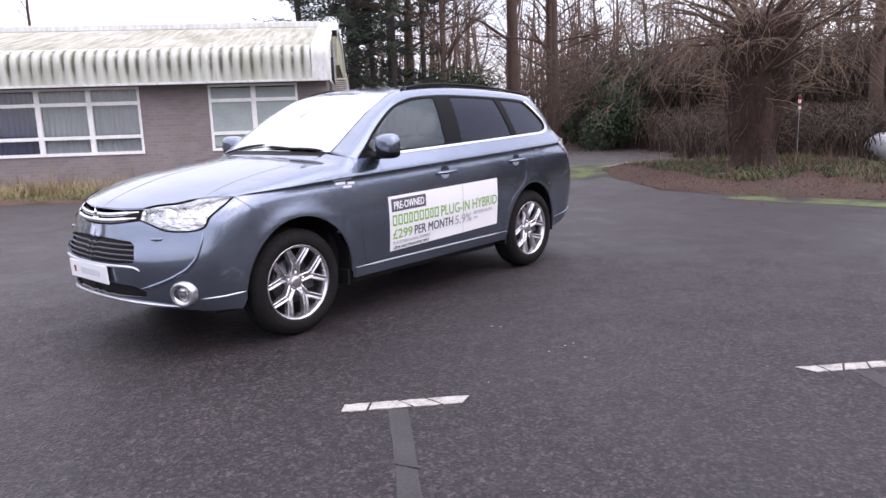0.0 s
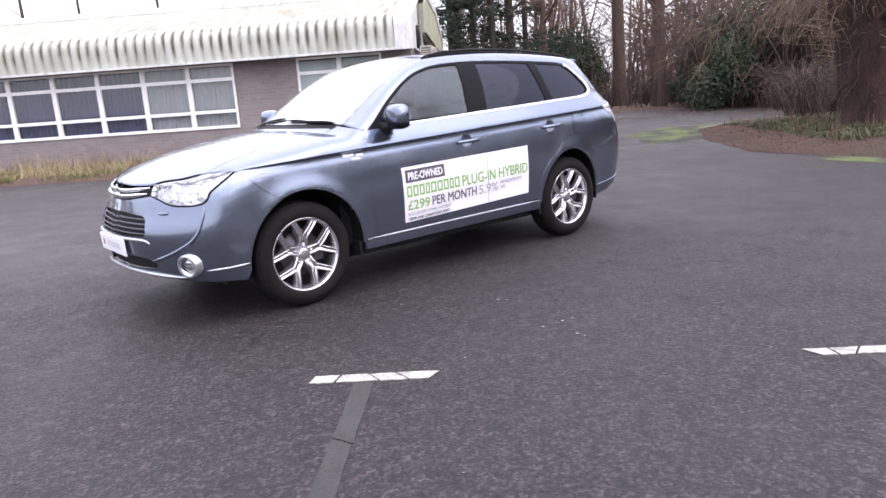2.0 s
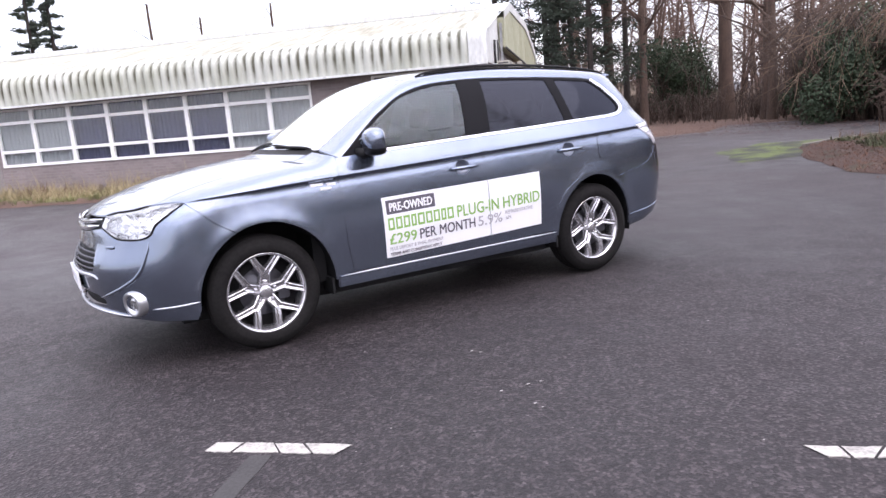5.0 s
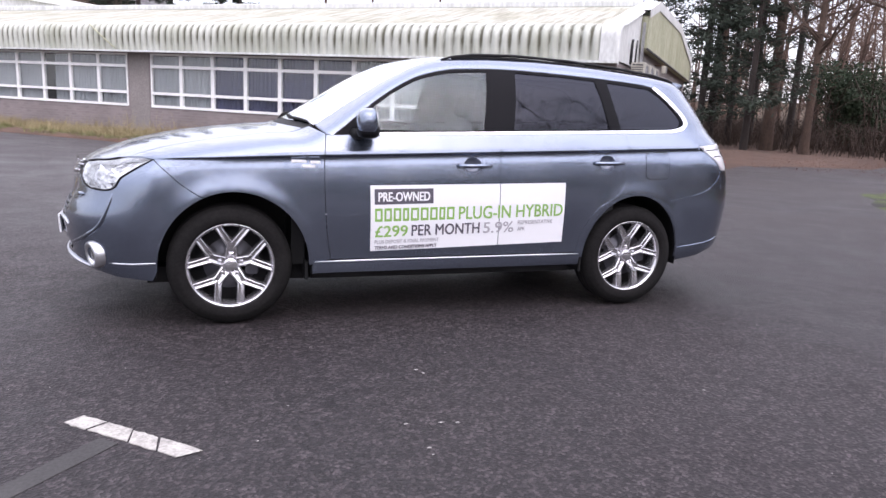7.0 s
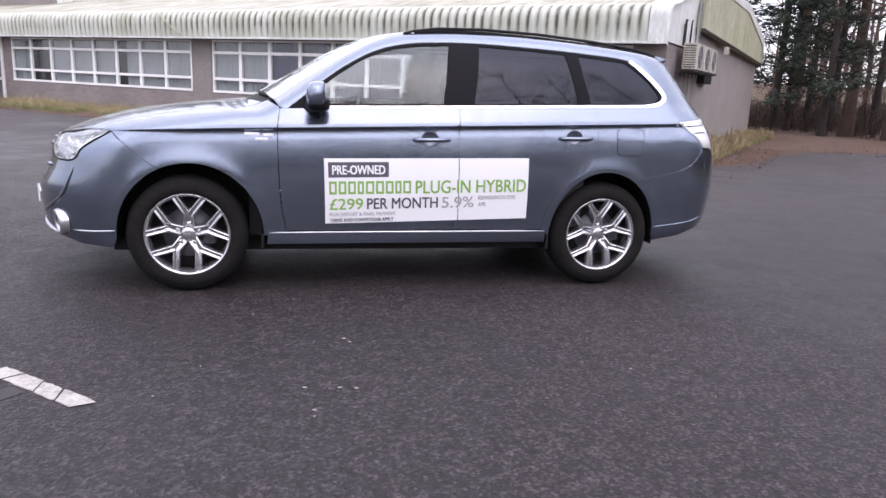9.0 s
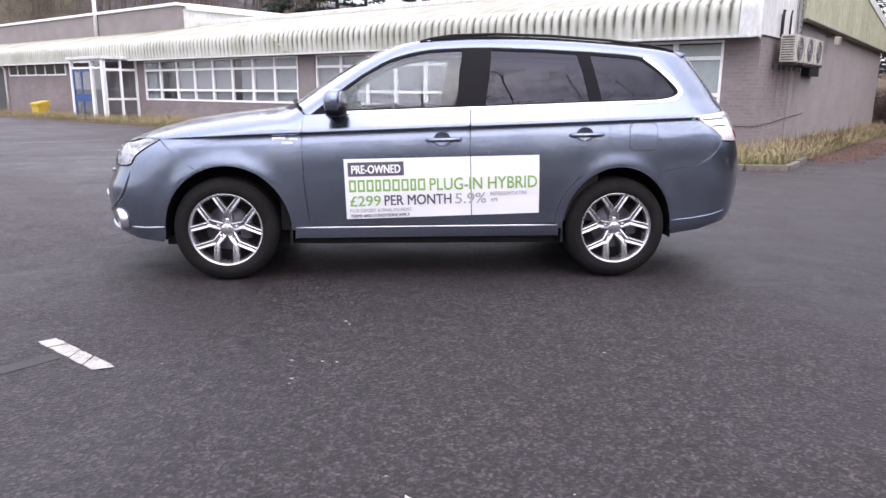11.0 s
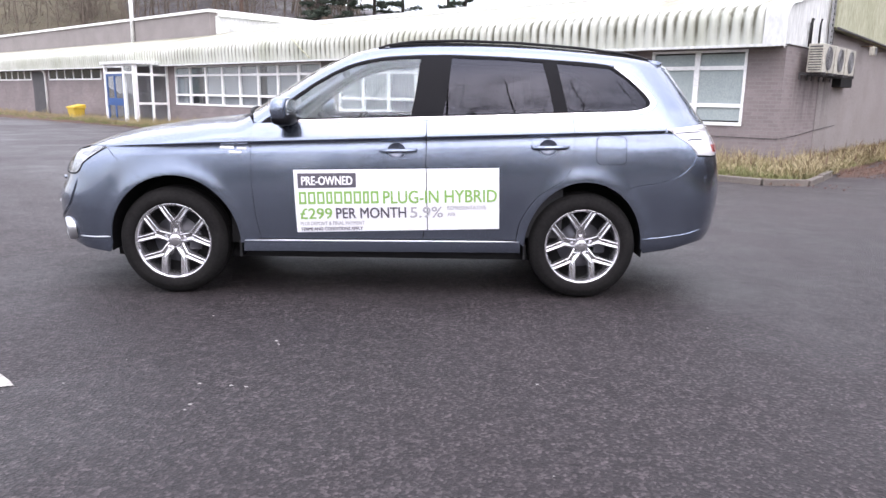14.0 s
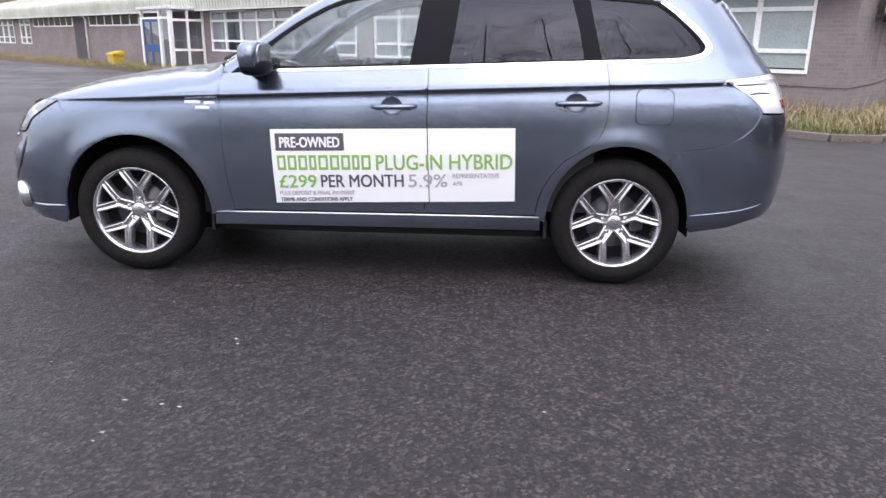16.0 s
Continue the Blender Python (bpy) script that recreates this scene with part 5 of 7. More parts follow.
def build_fittings():
    for s in (1, -1):
        # door mirror: painted cap, black lower half, foot
        mc = Vector((-0.572, -0.952 * s, 1.205))
        bm = rounded_blob(0.070, 0.115, 0.088, 2.8)
        for v in bm.verts:
            if v.co.x > 0.03:
                v.co.x = 0.03 + (v.co.x - 0.03) * 0.35
            v.co.x += 0.22 * v.co.y * s * 0.6
            v.co.z *= 0.86 + 0.10 * (v.co.y * -s + 0.1) / 0.2
        cap = link("door_mirror", bm, M_CAR, car, "body-coloured door mirror", smooth=True)
        cap.location = mc
        bm = rounded_blob(0.068, 0.105, 0.045, 2.6)
        for v in bm.verts:
            v.co.z -= 0.050
            v.co.x += 0.22 * v.co.y * s * 0.6
        part("mirror_base", bm, M_BLACKGLOSS, cap, "black lower mirror shell", smooth=True)
        bm = bmesh.new()
        add_tube(bm, [(0.0, 0.05 * s, -0.065), (-0.03, 0.10 * s, -0.075), (-0.05, 0.145 * s, -0.078)], [0.03, 0.03, 0.04], 10)
        part("mirror_foot", bm, M_BLACKPLASTIC, cap, smooth=True)
        bm = rounded_blob(0.004, 0.088, 0.062, 3.2)
        mg = part("mirror_glass", bm, M_CHROME, cap, smooth=True)
        mg.location = (0.0445, 0, 0.004)
        mg.rotation_euler = (0, 0, radians(-8 * s))
        # door handles with cups
        for hx, hz in ((0.128, 0.962), (1.090, 0.997)):
            p = on_side([(hx, hz), (hx + 0.001, hz)])[:1]
            y = p[0, 1] * s
            bm = bmesh.new()
            tilt = 0.028
            pts = [(-0.116, 0.004, -0.116 * tilt), (-0.10, -0.016, -0.1 * tilt), (-0.05, -0.032, -0.05 * tilt), (0.05, -0.032, 0.05 * tilt), (0.098, -0.020, 0.1 * tilt), (0.116, 0.004, 0.116 * tilt)]
            add_tube(bm, [(a, b * s, c) for a, b, c in pts], [0.010, 0.0135, 0.0145, 0.0145, 0.0135, 0.010], 10)
            h = part("door_handle", bm, M_CAR, car, "painted pull handle over a dished cup", smooth=True)
            h.location = (hx, y, hz)
            bm = lathe([(0.0, -0.030), (0.025, -0.028), (0.040, -0.019), (0.0475, -0.006), (0.0505, 0.004)], 32)
            c = part("handle_cup", bm, M_CAR_DARK, h, "recess behind the handle", smooth=True)
            c.matrix_local = Matrix.Translation((-0.012, 0.0015 * s, 0.0)) @ pose(0, 0, 0, 90 * s, 0, 0) @ Matrix.Diagonal((1.16, 1.0, 1.0, 1.0))
        # roof rails
        rx = np.array([-0.02, 0.05, 0.2, 0.5, 0.9, 1.3, 1.6, 1.72, 1.80])
        ry = np.array([-0.560, -0.558, -0.552, -0.547, -0.543, -0.535, -0.527, -0.524, -0.521])
        rz = roof_height(rx, ry) + np.array([0.000, 0.008, 0.017, 0.021, 0.023, 0.023, 0.020, 0.012, 0.0])
        bm = bmesh.new()
        add_tube(bm, [(a, b * s, c) for a, b, c in zip(rx, ry, rz)], [0.006, 0.008, 0.0095, 0.0095, 0.0095, 0.0095, 0.0095, 0.008, 0.006], 10)
        part("roof_rail", bm, M_BLACKPLASTIC, car, "black roof rail", smooth=True)
        bm = bmesh.new()
        add_tube(bm, [(a, b * s, c - 0.016) for a, b, c in zip(rx[1:-1], ry[1:-1], roof_height(rx, ry)[1:-1] + 0.018)], [0.008] * 7, 6)
        part("rail_foot", bm, M_BLACKPLASTIC, car, smooth=True)
        # badge: plain bright bars
        for k, (bx, bz, wd, ht) in enumerate(((-0.955, 0.966, 0.085, 0.016), (-0.862, 0.962, 0.060, 0.016), (-0.900, 0.938, 0.075, 0.015))):
            p = on_side([(bx, bz), (bx + .001, bz)])[:1]
            ob = part("badge_bar", box_bm((-wd / 2, wd / 2, -0.004, 0.004, -ht / 2, ht / 2), bevel=0.002), M_SIGN, car, "small bright wing badge")
            ob.location = (bx, (p[0, 1] - 0.002) * s, bz)
    # fuel flap
    def rr(cx, cz, w, h, r):
        pts = []
        for sx, sz, a0 in ((1, 1, 0), (-1, 1, 90), (-1, -1, 180), (1, -1, 270)):
            pts += [(cx + sx * (w - r) + r * math.cos(radians(a0 + k * 15)), cz + sz * (h - r) + r * math.sin(radians(a0 + k * 15))) for k in range(7)]
        return pts + pts[:1]
    panel("fuel_flap_gap", "side", [on_side(rr(1.484, 0.985, 0.098, 0.092, 0.038))], M_BLACKPLASTIC, car, "shut line round the fuel flap", mirror="near", offset=0.0012, gap=0, depth=0.002, h=0.03)
    panel("fuel_flap", "side", [on_side(rr(1.484, 0.985, 0.0945, 0.0885, 0.036))], M_CAR, car, "fuel flap", mirror="near", offset=0.0026, gap=0, depth=0.002, h=0.03)
    # wipers
    for y0, y1, dx in ((-0.60, -0.02, 0), (0.02, 0.55, 0.01)):
        p = on_top([(-0.915 + 0.10 * abs(y0) + dx, y0), (-0.935 + 0.05 * abs((y0 + y1) / 2) + dx, (y0 + y1) / 2), (-0.93 + dx, y1)], 0.08)
        bead("wiper", p, 0.009, M_BLACKPLASTIC, car, "black wiper arm", lift=0.010, mirror=False)
    # antenna fin
    bm = bmesh.new()
    rows = [[(1.50 + 0.16 * t - 0.02 * k, y, 1.575 + k * 0.028 * (1 - (1 - t) ** 2)) for t in (0, .3, .6, 1)] for k, y in ((0, -0.03), (1, -0.012), (2, 0), (1, 0.012), (0, 0.03))]
    grid_mesh(bm, rows)
    part("antenna_fin", bm, M_CAR, car, smooth=True)


def build_interior():
    part("dashboard", box_bm((-0.92, -0.42, -0.70, 0.70, 0.72, 1.06), bevel=0.05), M_SEAT, car, "dark dashboard", smooth=True)
    bm = bmesh.new()
    n = 28
    c, ax = Vector((-0.27, 0.36, 1.00)), Vector((-0.92, 0, 0.40)).normalized()
    a = Vector((0, 1, 0))
    b2 = ax.cross(a)
    add_tube(bm, [c + 0.185 * (math.cos(k) * a + math.sin(k) * b2) for k in (2 * math.pi * i / n for i in range(n + 1))], [0.016] * (n + 1), 8, cap=False)
    add_tube(bm, [c - 0.18 * a, c, c + 0.18 * a], [0.02, 0.055, 0.02], 8)
    add_tube(bm, [c, c + ax * 0.3], [0.04, 0.05], 8)
    part("steering_wheel", bm, M_SEAT, car, "dark steering wheel", smooth=True)
    for x, ys in ((0.22, (-0.37, 0.37)), (1.05, (-0.42, 0.0, 0.42))):
        for y in ys:
            bm = rounded_blob(0.26, 0.24, 0.10, 4)
            for v in bm.verts:
                v.co += Vector((x - 0.12, y, 0.62))
            s = part("seat", bm, M_SEAT, car, "dark cloth seat", smooth=True)
            bm = rounded_blob(0.075, 0.23, 0.31, 4)
            for v in bm.verts:
                v.co = Matrix.Rotation(radians(17), 3, "Y") @ v.co + Vector((x + 0.17, y, 0.93))
            part("backrest", bm, M_SEAT, s, smooth=True)
            bm = rounded_blob(0.045, 0.125, 0.085, 3.5)
            for v in bm.verts:
                v.co = Matrix.Rotation(radians(14), 3, "Y") @ v.co + Vector((x + 0.285, y, 1.315))
            part("headrest", bm, M_SEAT, s, smooth=True)
            bm = bmesh.new()
            for q in (-0.05, 0.05):
                add_tube(bm, [(x + 0.25, y + q, 1.18), (x + 0.28, y + q, 1.27)], [0.006, 0.006], 6)
            part("headrest_post", bm, M_SATIN, s)
    for y in (-0.78, 0.78):
        part("door_trim", box_bm((-0.75, 1.2, y - 0.02, y + 0.02, 0.40, 1.10)), M_SEAT, car, "dark inner door trim")
    part("headlining", box_bm((-0.1, 1.75, -0.48, 0.48, 1.565, 1.575)), M_SEATGREY, car, "grey headlining")
    m = part("inner_mirror", rounded_blob(0.02, 0.11, 0.032, 3), M_BLACKPLASTIC, car, smooth=True)
    m.location = (-0.30, 0, 1.46)


M_CAR_DARK = plain("satin_grey_blue_paint", (0.20, 0.225, 0.285), 0.4, 0.6, coat=0.8)


def lay_on_door(name, pts, faces, material, parent, lift):
    """Lay flat print given in side-view coordinates on the door's surface."""
    p = np.array(pts)
    o = np.stack([p[:, 0], np.zeros(len(p)), p[:, 1]], 1)
    q = cast(o, np.tile([0.0, -1.0, 0.0], (len(p), 1)))
    n = normals_of(q)
    q = q + n * lift
    me = bpy.data.meshes.new(name)
    me.from_pydata([tuple(a) for a in q], [], faces)
    me.materials.append(material)
    ob = new(name, me)
    ob.parent = parent
    return ob


def build_sign():
    # corners of the sheet in the side view
    TL, TR, BR, BL = Vector((-0.536, 0.832)), Vector((0.768, 0.864)), Vector((0.782, 0.470)), Vector((-0.522, 0.430))

    def uv(u, v):
        """u 0..1 along, v 0..1 down."""
        return TL.lerp(TR, u).lerp(BL.lerp(BR, u), v)

    sign = empty("advert_panel", None, "white advertising sheet with green print on the car doors", "sign")
    us = (0.304 - TL.x) / (TR.x - TL.x)
    for a, b in ((0.0, us - 0.0015), (us + 0.003, 1.0)):
        curve = [tuple(uv(*q)) for q in ((a, 0), (a, 1), (b, 1), (b, 0), (a, 0))]
        panel("sheet", "side", [on_side(curve)], M_SIGN, sign, "white magnetic sheet", mirror="near", offset=0.005, gap=0, depth=0.003, h=0.05)
    W, H = (TR - TL).length, 0.398

    def rect(u0, v0, u1, v1, mat, name, lift=0.0066):
        n = max(1, int((u1 - u0) * 22))
        pts = [tuple(uv(u0 + (u1 - u0) * i / n, v)) for v in (v0, v1) for i in range(n + 1)]
        fs = [(i, i + 1, n + 2 + i, n + 1 + i) for i in range(n)]
        lay_on_door(name, pts, fs, mat, sign, lift)

    def text(body, u0, v0, u1, v1, mat, lift=0.0072, bold=1.0):
        cu = bpy.data.curves.new("print", "FONT")
        cu.body, cu.resolution_u = body, 3
        tmp = bpy.data.objects.new("print", cu)
        scene.collection.objects.link(tmp)
        bpy.context.view_layer.update()
        me = bpy.data.meshes.new_from_object(tmp.evaluated_get(bpy.context.evaluated_depsgraph_get()))
        co = np.array([v.co[:2] for v in me.vertices])
        fs = [tuple(p.vertices) for p in me.polygons]
        bpy.data.objects.remove(tmp)
        bpy.data.curves.remove(cu)
        lo, hi = co.min(0), co.max(0)
        t = (co - lo) / (hi - lo)
        # a heavier face: the outline laid over itself, a little to each side
        pts, faces, n = [], [], len(t)
        for k, (du, dv) in enumerate(((0, 0), (-0.0011, -0.0022), (0.0011, -0.0022), (0.0011, 0.0022), (-0.0011, 0.0022))):
            pts += [tuple(uv(u0 + (u1 - u0) * a + du * bold, v1 + (v0 - v1) * b + dv * bold)) for a, b in t]
            faces += [tuple(i + k * n for i in f) for f in fs]
        ob = lay_on_door("lettering", pts, faces, mat, sign, lift)
        for i, v in enumerate(ob.data.vertices):
            v.co.y -= 0.00012 * (i // n)

    rect(0.018, 0.055, 0.302, 0.285, M_DARKINK, "caption_box")
    text("PRE-OWNED", 0.037, 0.105, 0.284, 0.24, M_SIGN, 0.0082, 1.3)
    # model name as plain blocks, the rest lettered
    x = 0.020
    for wd in (0.042, 0.042, 0.042, 0.036, 0.046, 0.044, 0.043, 0.036, 0.044):
        a, b_, tu, tv = x, x + wd - 0.006, 0.0095, 0.036
        for q in ((a, 0.345, a + tu, 0.545), (b_ - tu, 0.345, b_, 0.545), (a + tu, 0.345, b_ - tu, 0.345 + tv), (a + tu, 0.545 - tv, b_ - tu, 0.545)):
            rect(*q, M_GREENINK, "printed_bar")
        x += wd + 0.0025
    text("PLUG-IN", 0.432, 0.345, 0.702, 0.55, M_GREENINK)
    text("HYBRID", 0.733, 0.345, 0.988, 0.545, M_GREENINK)
    text("£299", 0.022, 0.612, 0.178, 0.785, M_GREENINK)
    text("PER MONTH", 0.198, 0.612, 0.541, 0.785, M_DARKINK)
    text("5.9%", 0.562, 0.612, 0.722, 0.79, M_GREYINK, bold=0.7)
    text("REPRESENTATIVE", 0.745, 0.602, 0.935, 0.665, M_GREYINK, bold=0.4)
    text("APR", 0.745, 0.712, 0.785, 0.772, M_GREYINK, bold=0.4)
    text("PLUS DEPOSIT & FINAL PAYMENT", 0.020, 0.832, 0.335, 0.888, M_GREYINK, bold=0.5)
    text("TERMS AND CONDITIONS APPLY", 0.020, 0.925, 0.325, 0.978, M_DARKINK, bold=0.6)


build_body()
build_running_gear()
build_fittings()
build_interior()
build_sign()


def draw_in_nose():
    """The lamps and the bonnet's leading edge sit a little behind the bumper's face."""
    bpy.context.view_layer.update()
    for ob in car.children_recursive:
        if ob.type != "MESH" or ob.name.startswith(("show_plate", "printed_bar", "plate_bracket")):
            continue
        m, back = ob.matrix_world, ob.matrix_world.inverted()
        for v in ob.data.vertices:
            p = m @ v.co
            if p.x < -1.72 and p.z > 0.60:
                up = min(1.0, (p.z - 0.60) / 0.16)
                p.x += 0.045 * min(1.0, (-1.72 - p.x) / 0.5) * up * up * (3 - 2 * up)
                v.co = back @ p


draw_in_nose()


# ---- ground details ----
from mathutils.bvhtree import BVHTree
def worn_paint():
    m, nt, b = node_mat("worn_white_line_paint")
    v = coords(nt, "Object")
    n1, n2 = noise_tex(nt, v, 9, 6, 0.7), noise_tex(nt, v, 70, 3, 0.6)
    c = ramp(nt, n1, [(0.30, (0.15, 0.14, 0.13)), (0.55, (0.42, 0.40, 0.37))])
    c = mix(nt, 0.35, c, ramp(nt, n2, [(0.35, (0.12, 0.115, 0.11)), (0.6, (0.46, 0.44, 0.41))]))
    nt.links.new(c, b.inputs["Base Color"])
    b.inputs["Roughness"].default_value = 0.75
    bump(nt, b, n2, 0.4, 0.004)
    return m


M_LINE = worn_paint()
M_FADED = two_scale("faded_line_paint", (0.024, 0.022, 0.023), (0.050, 0.047, 0.047), 5, 70, 0.8, bump_strength=0.4, bump_distance=0.004)
M_CONCRETE = two_scale("weathered_concrete", (0.10, 0.085, 0.075), (0.20, 0.175, 0.155), 3, 40, 0.9, bump_strength=0.5, bump_distance=0.006)
M_FLECK = two_scale("pale_grit", (0.20, 0.185, 0.18), (0.40, 0.385, 0.375), 9, 40, 0.8, bump_strength=0)
M_LEAFBROWN = two_scale("dead_leaf", (0.060, 0.030, 0.022), (0.15, 0.080, 0.055), 6, 40, 0.9, bump_strength=0)


def strip(name, a, b, width, z, material, pieces, seed, label, crack=0.012):
    """A painted strip from a to b, broken across by cracks, with ragged edges. Each piece is a part."""
    rnd = random.Random(seed)
    a, b = Vector(a), Vector(b)
    d = (b - a).normalized()
    s, length = Vector((-d.y, d.x)), (b - a).length
    holder = empty(name, None, label, "road marking", "parking bay marks", "structure")
    cuts = [0.0] + sorted((k + rnd.uniform(-0.25, 0.25)) / pieces for k in range(1, pieces)) + [1.0]
    lean = [rnd.uniform(-0.035, 0.035) for _ in cuts]
    for i, (u0, u1) in enumerate(zip(cuts, cuts[1:])):
        n = 5
        top = []
        for side in (-1, 1):
            for k in range(n + 1):
                t = k / n
                along = (u0 * length + lean[i] * side + crack / 2) * (1 - t) + (u1 * length + lean[i + 1] * side - crack / 2) * t
                p = a + d * along + s * side * (width / 2 + rnd.uniform(-0.005, 0.004))
                top.append((p.x, p.y, z))
        bm = bmesh.new()
        vs = [bm.verts.new(p) for p in top]
        lo = [bm.verts.new((p[0], p[1], -0.002)) for p in top]
        for k in range(n):
            bm.faces.new((vs[k], vs[k + 1], vs[n + 2 + k], vs[n + 1 + k]))
            bm.faces.new((vs[k + 1], vs[k], lo[k], lo[k + 1]))
            bm.faces.new((vs[n + 1 + k], vs[n + 2 + k], lo[n + 2 + k], lo[n + 1 + k]))
        bmesh.ops.recalc_face_normals(bm, faces=bm.faces[:])
        part("paint_piece", bm, material, holder)
    return holder


LINE = Vector((0.7393, -0.6734))
ACROSS = Vector((-0.6734, -0.7393))
for k, (start, n) in enumerate(((Vector((-2.005, -2.005)), 4), (Vector((-0.18, -3.605)), 5))):
    strip("bay_mark", start, start + LINE * 0.615, 0.085, 0.004, M_LINE, n, 3 + k, "cracked white paint bar on the asphalt")
    mid = start + LINE * 0.27 + ACROSS * 0.06
    strip("faded_bay_line", mid, mid + ACROSS * 3.6, 0.095, 0.0025, M_FADED, 6, 9 + k, "nearly worn-away grey bay line on asphalt")


def flecks():
    """Grit and leaf scraps strewn over the asphalt."""
    rnd, verts, faces = random.Random(4), [], []
    spots = [(-0.55, -2.37), (-0.67, -2.63), (-0.457, -1.815), (-0.483, -2.384), (-0.667, -2.574), (-0.478, -1.763), (-0.70, -2.35)]
    spots += [(rnd.uniform(-4, 4), rnd.uniform(-4.6, -1.2)) for _ in range(90)] + [(rnd.uniform(-9, 9), rnd.uniform(-1, 6)) for _ in range(40)]
    for i, (x, y) in enumerate(spots):
        r = rnd.uniform(0.008, 0.015) if i < 7 else rnd.uniform(0.003, 0.009)
        a0, k = rnd.uniform(0, 6.28), len(verts)
        for j in range(5):
            a = a0 + j * 1.2566
            rr = r * rnd.uniform(0.6, 1.1)
            verts.append((x + rr * math.cos(a), y + 0.6 * rr * math.sin(a), 0.002))
        verts.append((x, y, 0.002 + r * 0.25))
        faces += [(k + j, k + (j + 1) % 5, k + 5) for j in range(5)]
    me = bpy.data.meshes.new("grit")
    me.from_pydata(verts, [], faces)
    me.materials.append(M_FLECK)
    tagged(new("grit", me), "pale grit and scraps on the asphalt", "grit", kind="stuff")


flecks()


def sheet_of(name, pts, base, amp, material, label, category, seed=1, edge=0.12, cell=0.35, crown=0.0):
    """An uneven bank of soil inside an outline of world points: thin at the edge, bumpy within."""
    poly = np.array([(p[0], p[1]) for p in pts])
    lo, hi = poly.min(0), poly.max(0)
    gx, gy = np.meshgrid(np.arange(lo[0], hi[0], cell), np.arange(lo[1], hi[1], cell))
    g = np.stack([gx.ravel(), gy.ravel()], 1)
    g = g[inside_poly(g, poly)]
    dist = np.array([np.sqrt(np.min(np.sum((poly - q) ** 2, 1))) for q in g])
    g, dist = g[dist > cell * 0.5], dist[dist > cell * 0.5]
    n = len(poly)
    verts, _, faces, *_ = delaunay_2d_cdt([Vector(q) for q in poly] + [Vector(q) for q in g], [(i, (i + 1) % n) for i in range(n)], [], 0, 1e-4)
    V = np.array([tuple(v) for v in verts])
    F = [f for f in faces if len(f) == 3]
    c = V[np.array(F)].mean(1)
    F = [f for f, ok in zip(F, inside_poly(c, poly)) if ok]
    out = []
    for i, q in enumerate(V):
        d = 0.0 if i < n else float(np.sqrt(np.min(np.sum((poly - q) ** 2, 1))))
        t = min(1.0, d / max(edge, 1e-3))
        z = 0.004 + base * t + amp * t * (noise.noise(Vector((q[0] * 0.9, q[1] * 0.9, seed))) + 0.5 * noise.noise(Vector((q[0] * 3, q[1] * 3, seed)))) + crown * min(1, d / 3)
        out.append((q[0], q[1], max(0.004, z) + ground_height(q[0], q[1])))
    me = bpy.data.meshes.new(name)
    me.from_pydata(out, [], F)
    me.materials.append(material)
    me.polygons.foreach_set("use_smooth", [True] * len(F))
    bm = bmesh.new()
    bm.from_mesh(me)
    bmesh.ops.recalc_face_normals(bm, faces=bm.faces[:])
    bm.to_mesh(me)
    bm.free()
    return tagged(new(name, me), label, category, kind="structure")


VERGE = [(-62, -3.2), (-40, -3.3), (-25, -2.75), (-14, -2.85), (-6, -2.8), (-1, -2.85), (1.0, -3.0), (1.5, -2.6), (1.4, -0.7), (1.45, 1.4), (1.2, 7.1), (0.9, 16), (0.0, 16), (0.0, 0.1), (-62, 0.1)]
sheet_of("verge", wob(VERGE, 0.5, 0.08, 2), 0.07, 0.05, M_SOIL, "rough grass verge along the building", "verge", 2)
BED = [(6.4, -2.5), (6.3, -4.0), (6.3, -5.2), (6.9, -6.5), (8.2, -7.7), (10.5, -9.8), (16, -14), (26, -16), (40, -10), (40, 4), (20, 4.5), (12, 2.6), (8.2, 1.4), (6.9, 0.0)]
bed_ob = sheet_of("planting_bed", wob(BED, 0.4, 0.16, 5), 0.06, 0.06, M_BED, "leaf-covered planting bed with a mossy edge", "planting bed", 5, 0.35, 0.4, 0.08)
LITTER = [(1.46, -0.8), (1.85, -0.5), (2.0, 0.9), (2.3, 3.2), (2.7, 5.3), (2.9, 6.7), (4.6, 8.4), (6.6, 9.9), (8.0, 13.5), (11.0, 13.5), (13.2, 10.2), (16, 7.6), (24, 5.5), (60, 6), (75, 40), (60, 90), (-10, 90), (-3, 30), (0.95, 16), (1.25, 7.1), (1.5, 1.4)]
sheet_of("woodland_floor", wob(LITTER, 1.0, 0.4, 8), 0.03, 0.06, M_SOIL, "brown leaf litter under the trees", "leaf litter", 8, 0.8, 1.6)
MOSS = [(5.2, -2.8), (6.5, -2.2), (7.4, 0.6), (8.6, 2.1), (6.6, 2.0), (5.2, 0.0)]
flat_patch("moss", wob(MOSS, 0.25, 0.18, 11), 0.004, M_MOSS, "bright green moss on the asphalt edge", "moss")
MOSS2 = [(6.8, -6.5), (8.1, -7.8), (10.3, -9.9), (15.8, -14.4), (15.3, -15.2), (9.8, -10.7), (7.7, -8.4), (6.5, -6.9)]
flat_patch("moss", wob(MOSS2, 0.3, 0.15, 12), 0.004, M_MOSS, "bright green moss on the asphalt edge", "moss")


BED_TREE = BVHTree.FromPolygons([v.co for v in bed_ob.data.vertices], [tuple(p.vertices) for p in bed_ob.data.polygons])


def soil_top(x, y, otherwise):
    hit = BED_TREE.ray_cast(Vector((x, y, 5)), Vector((0, 0, -1)))
    return hit[0].z - 0.01 if hit[0] is not None else otherwise


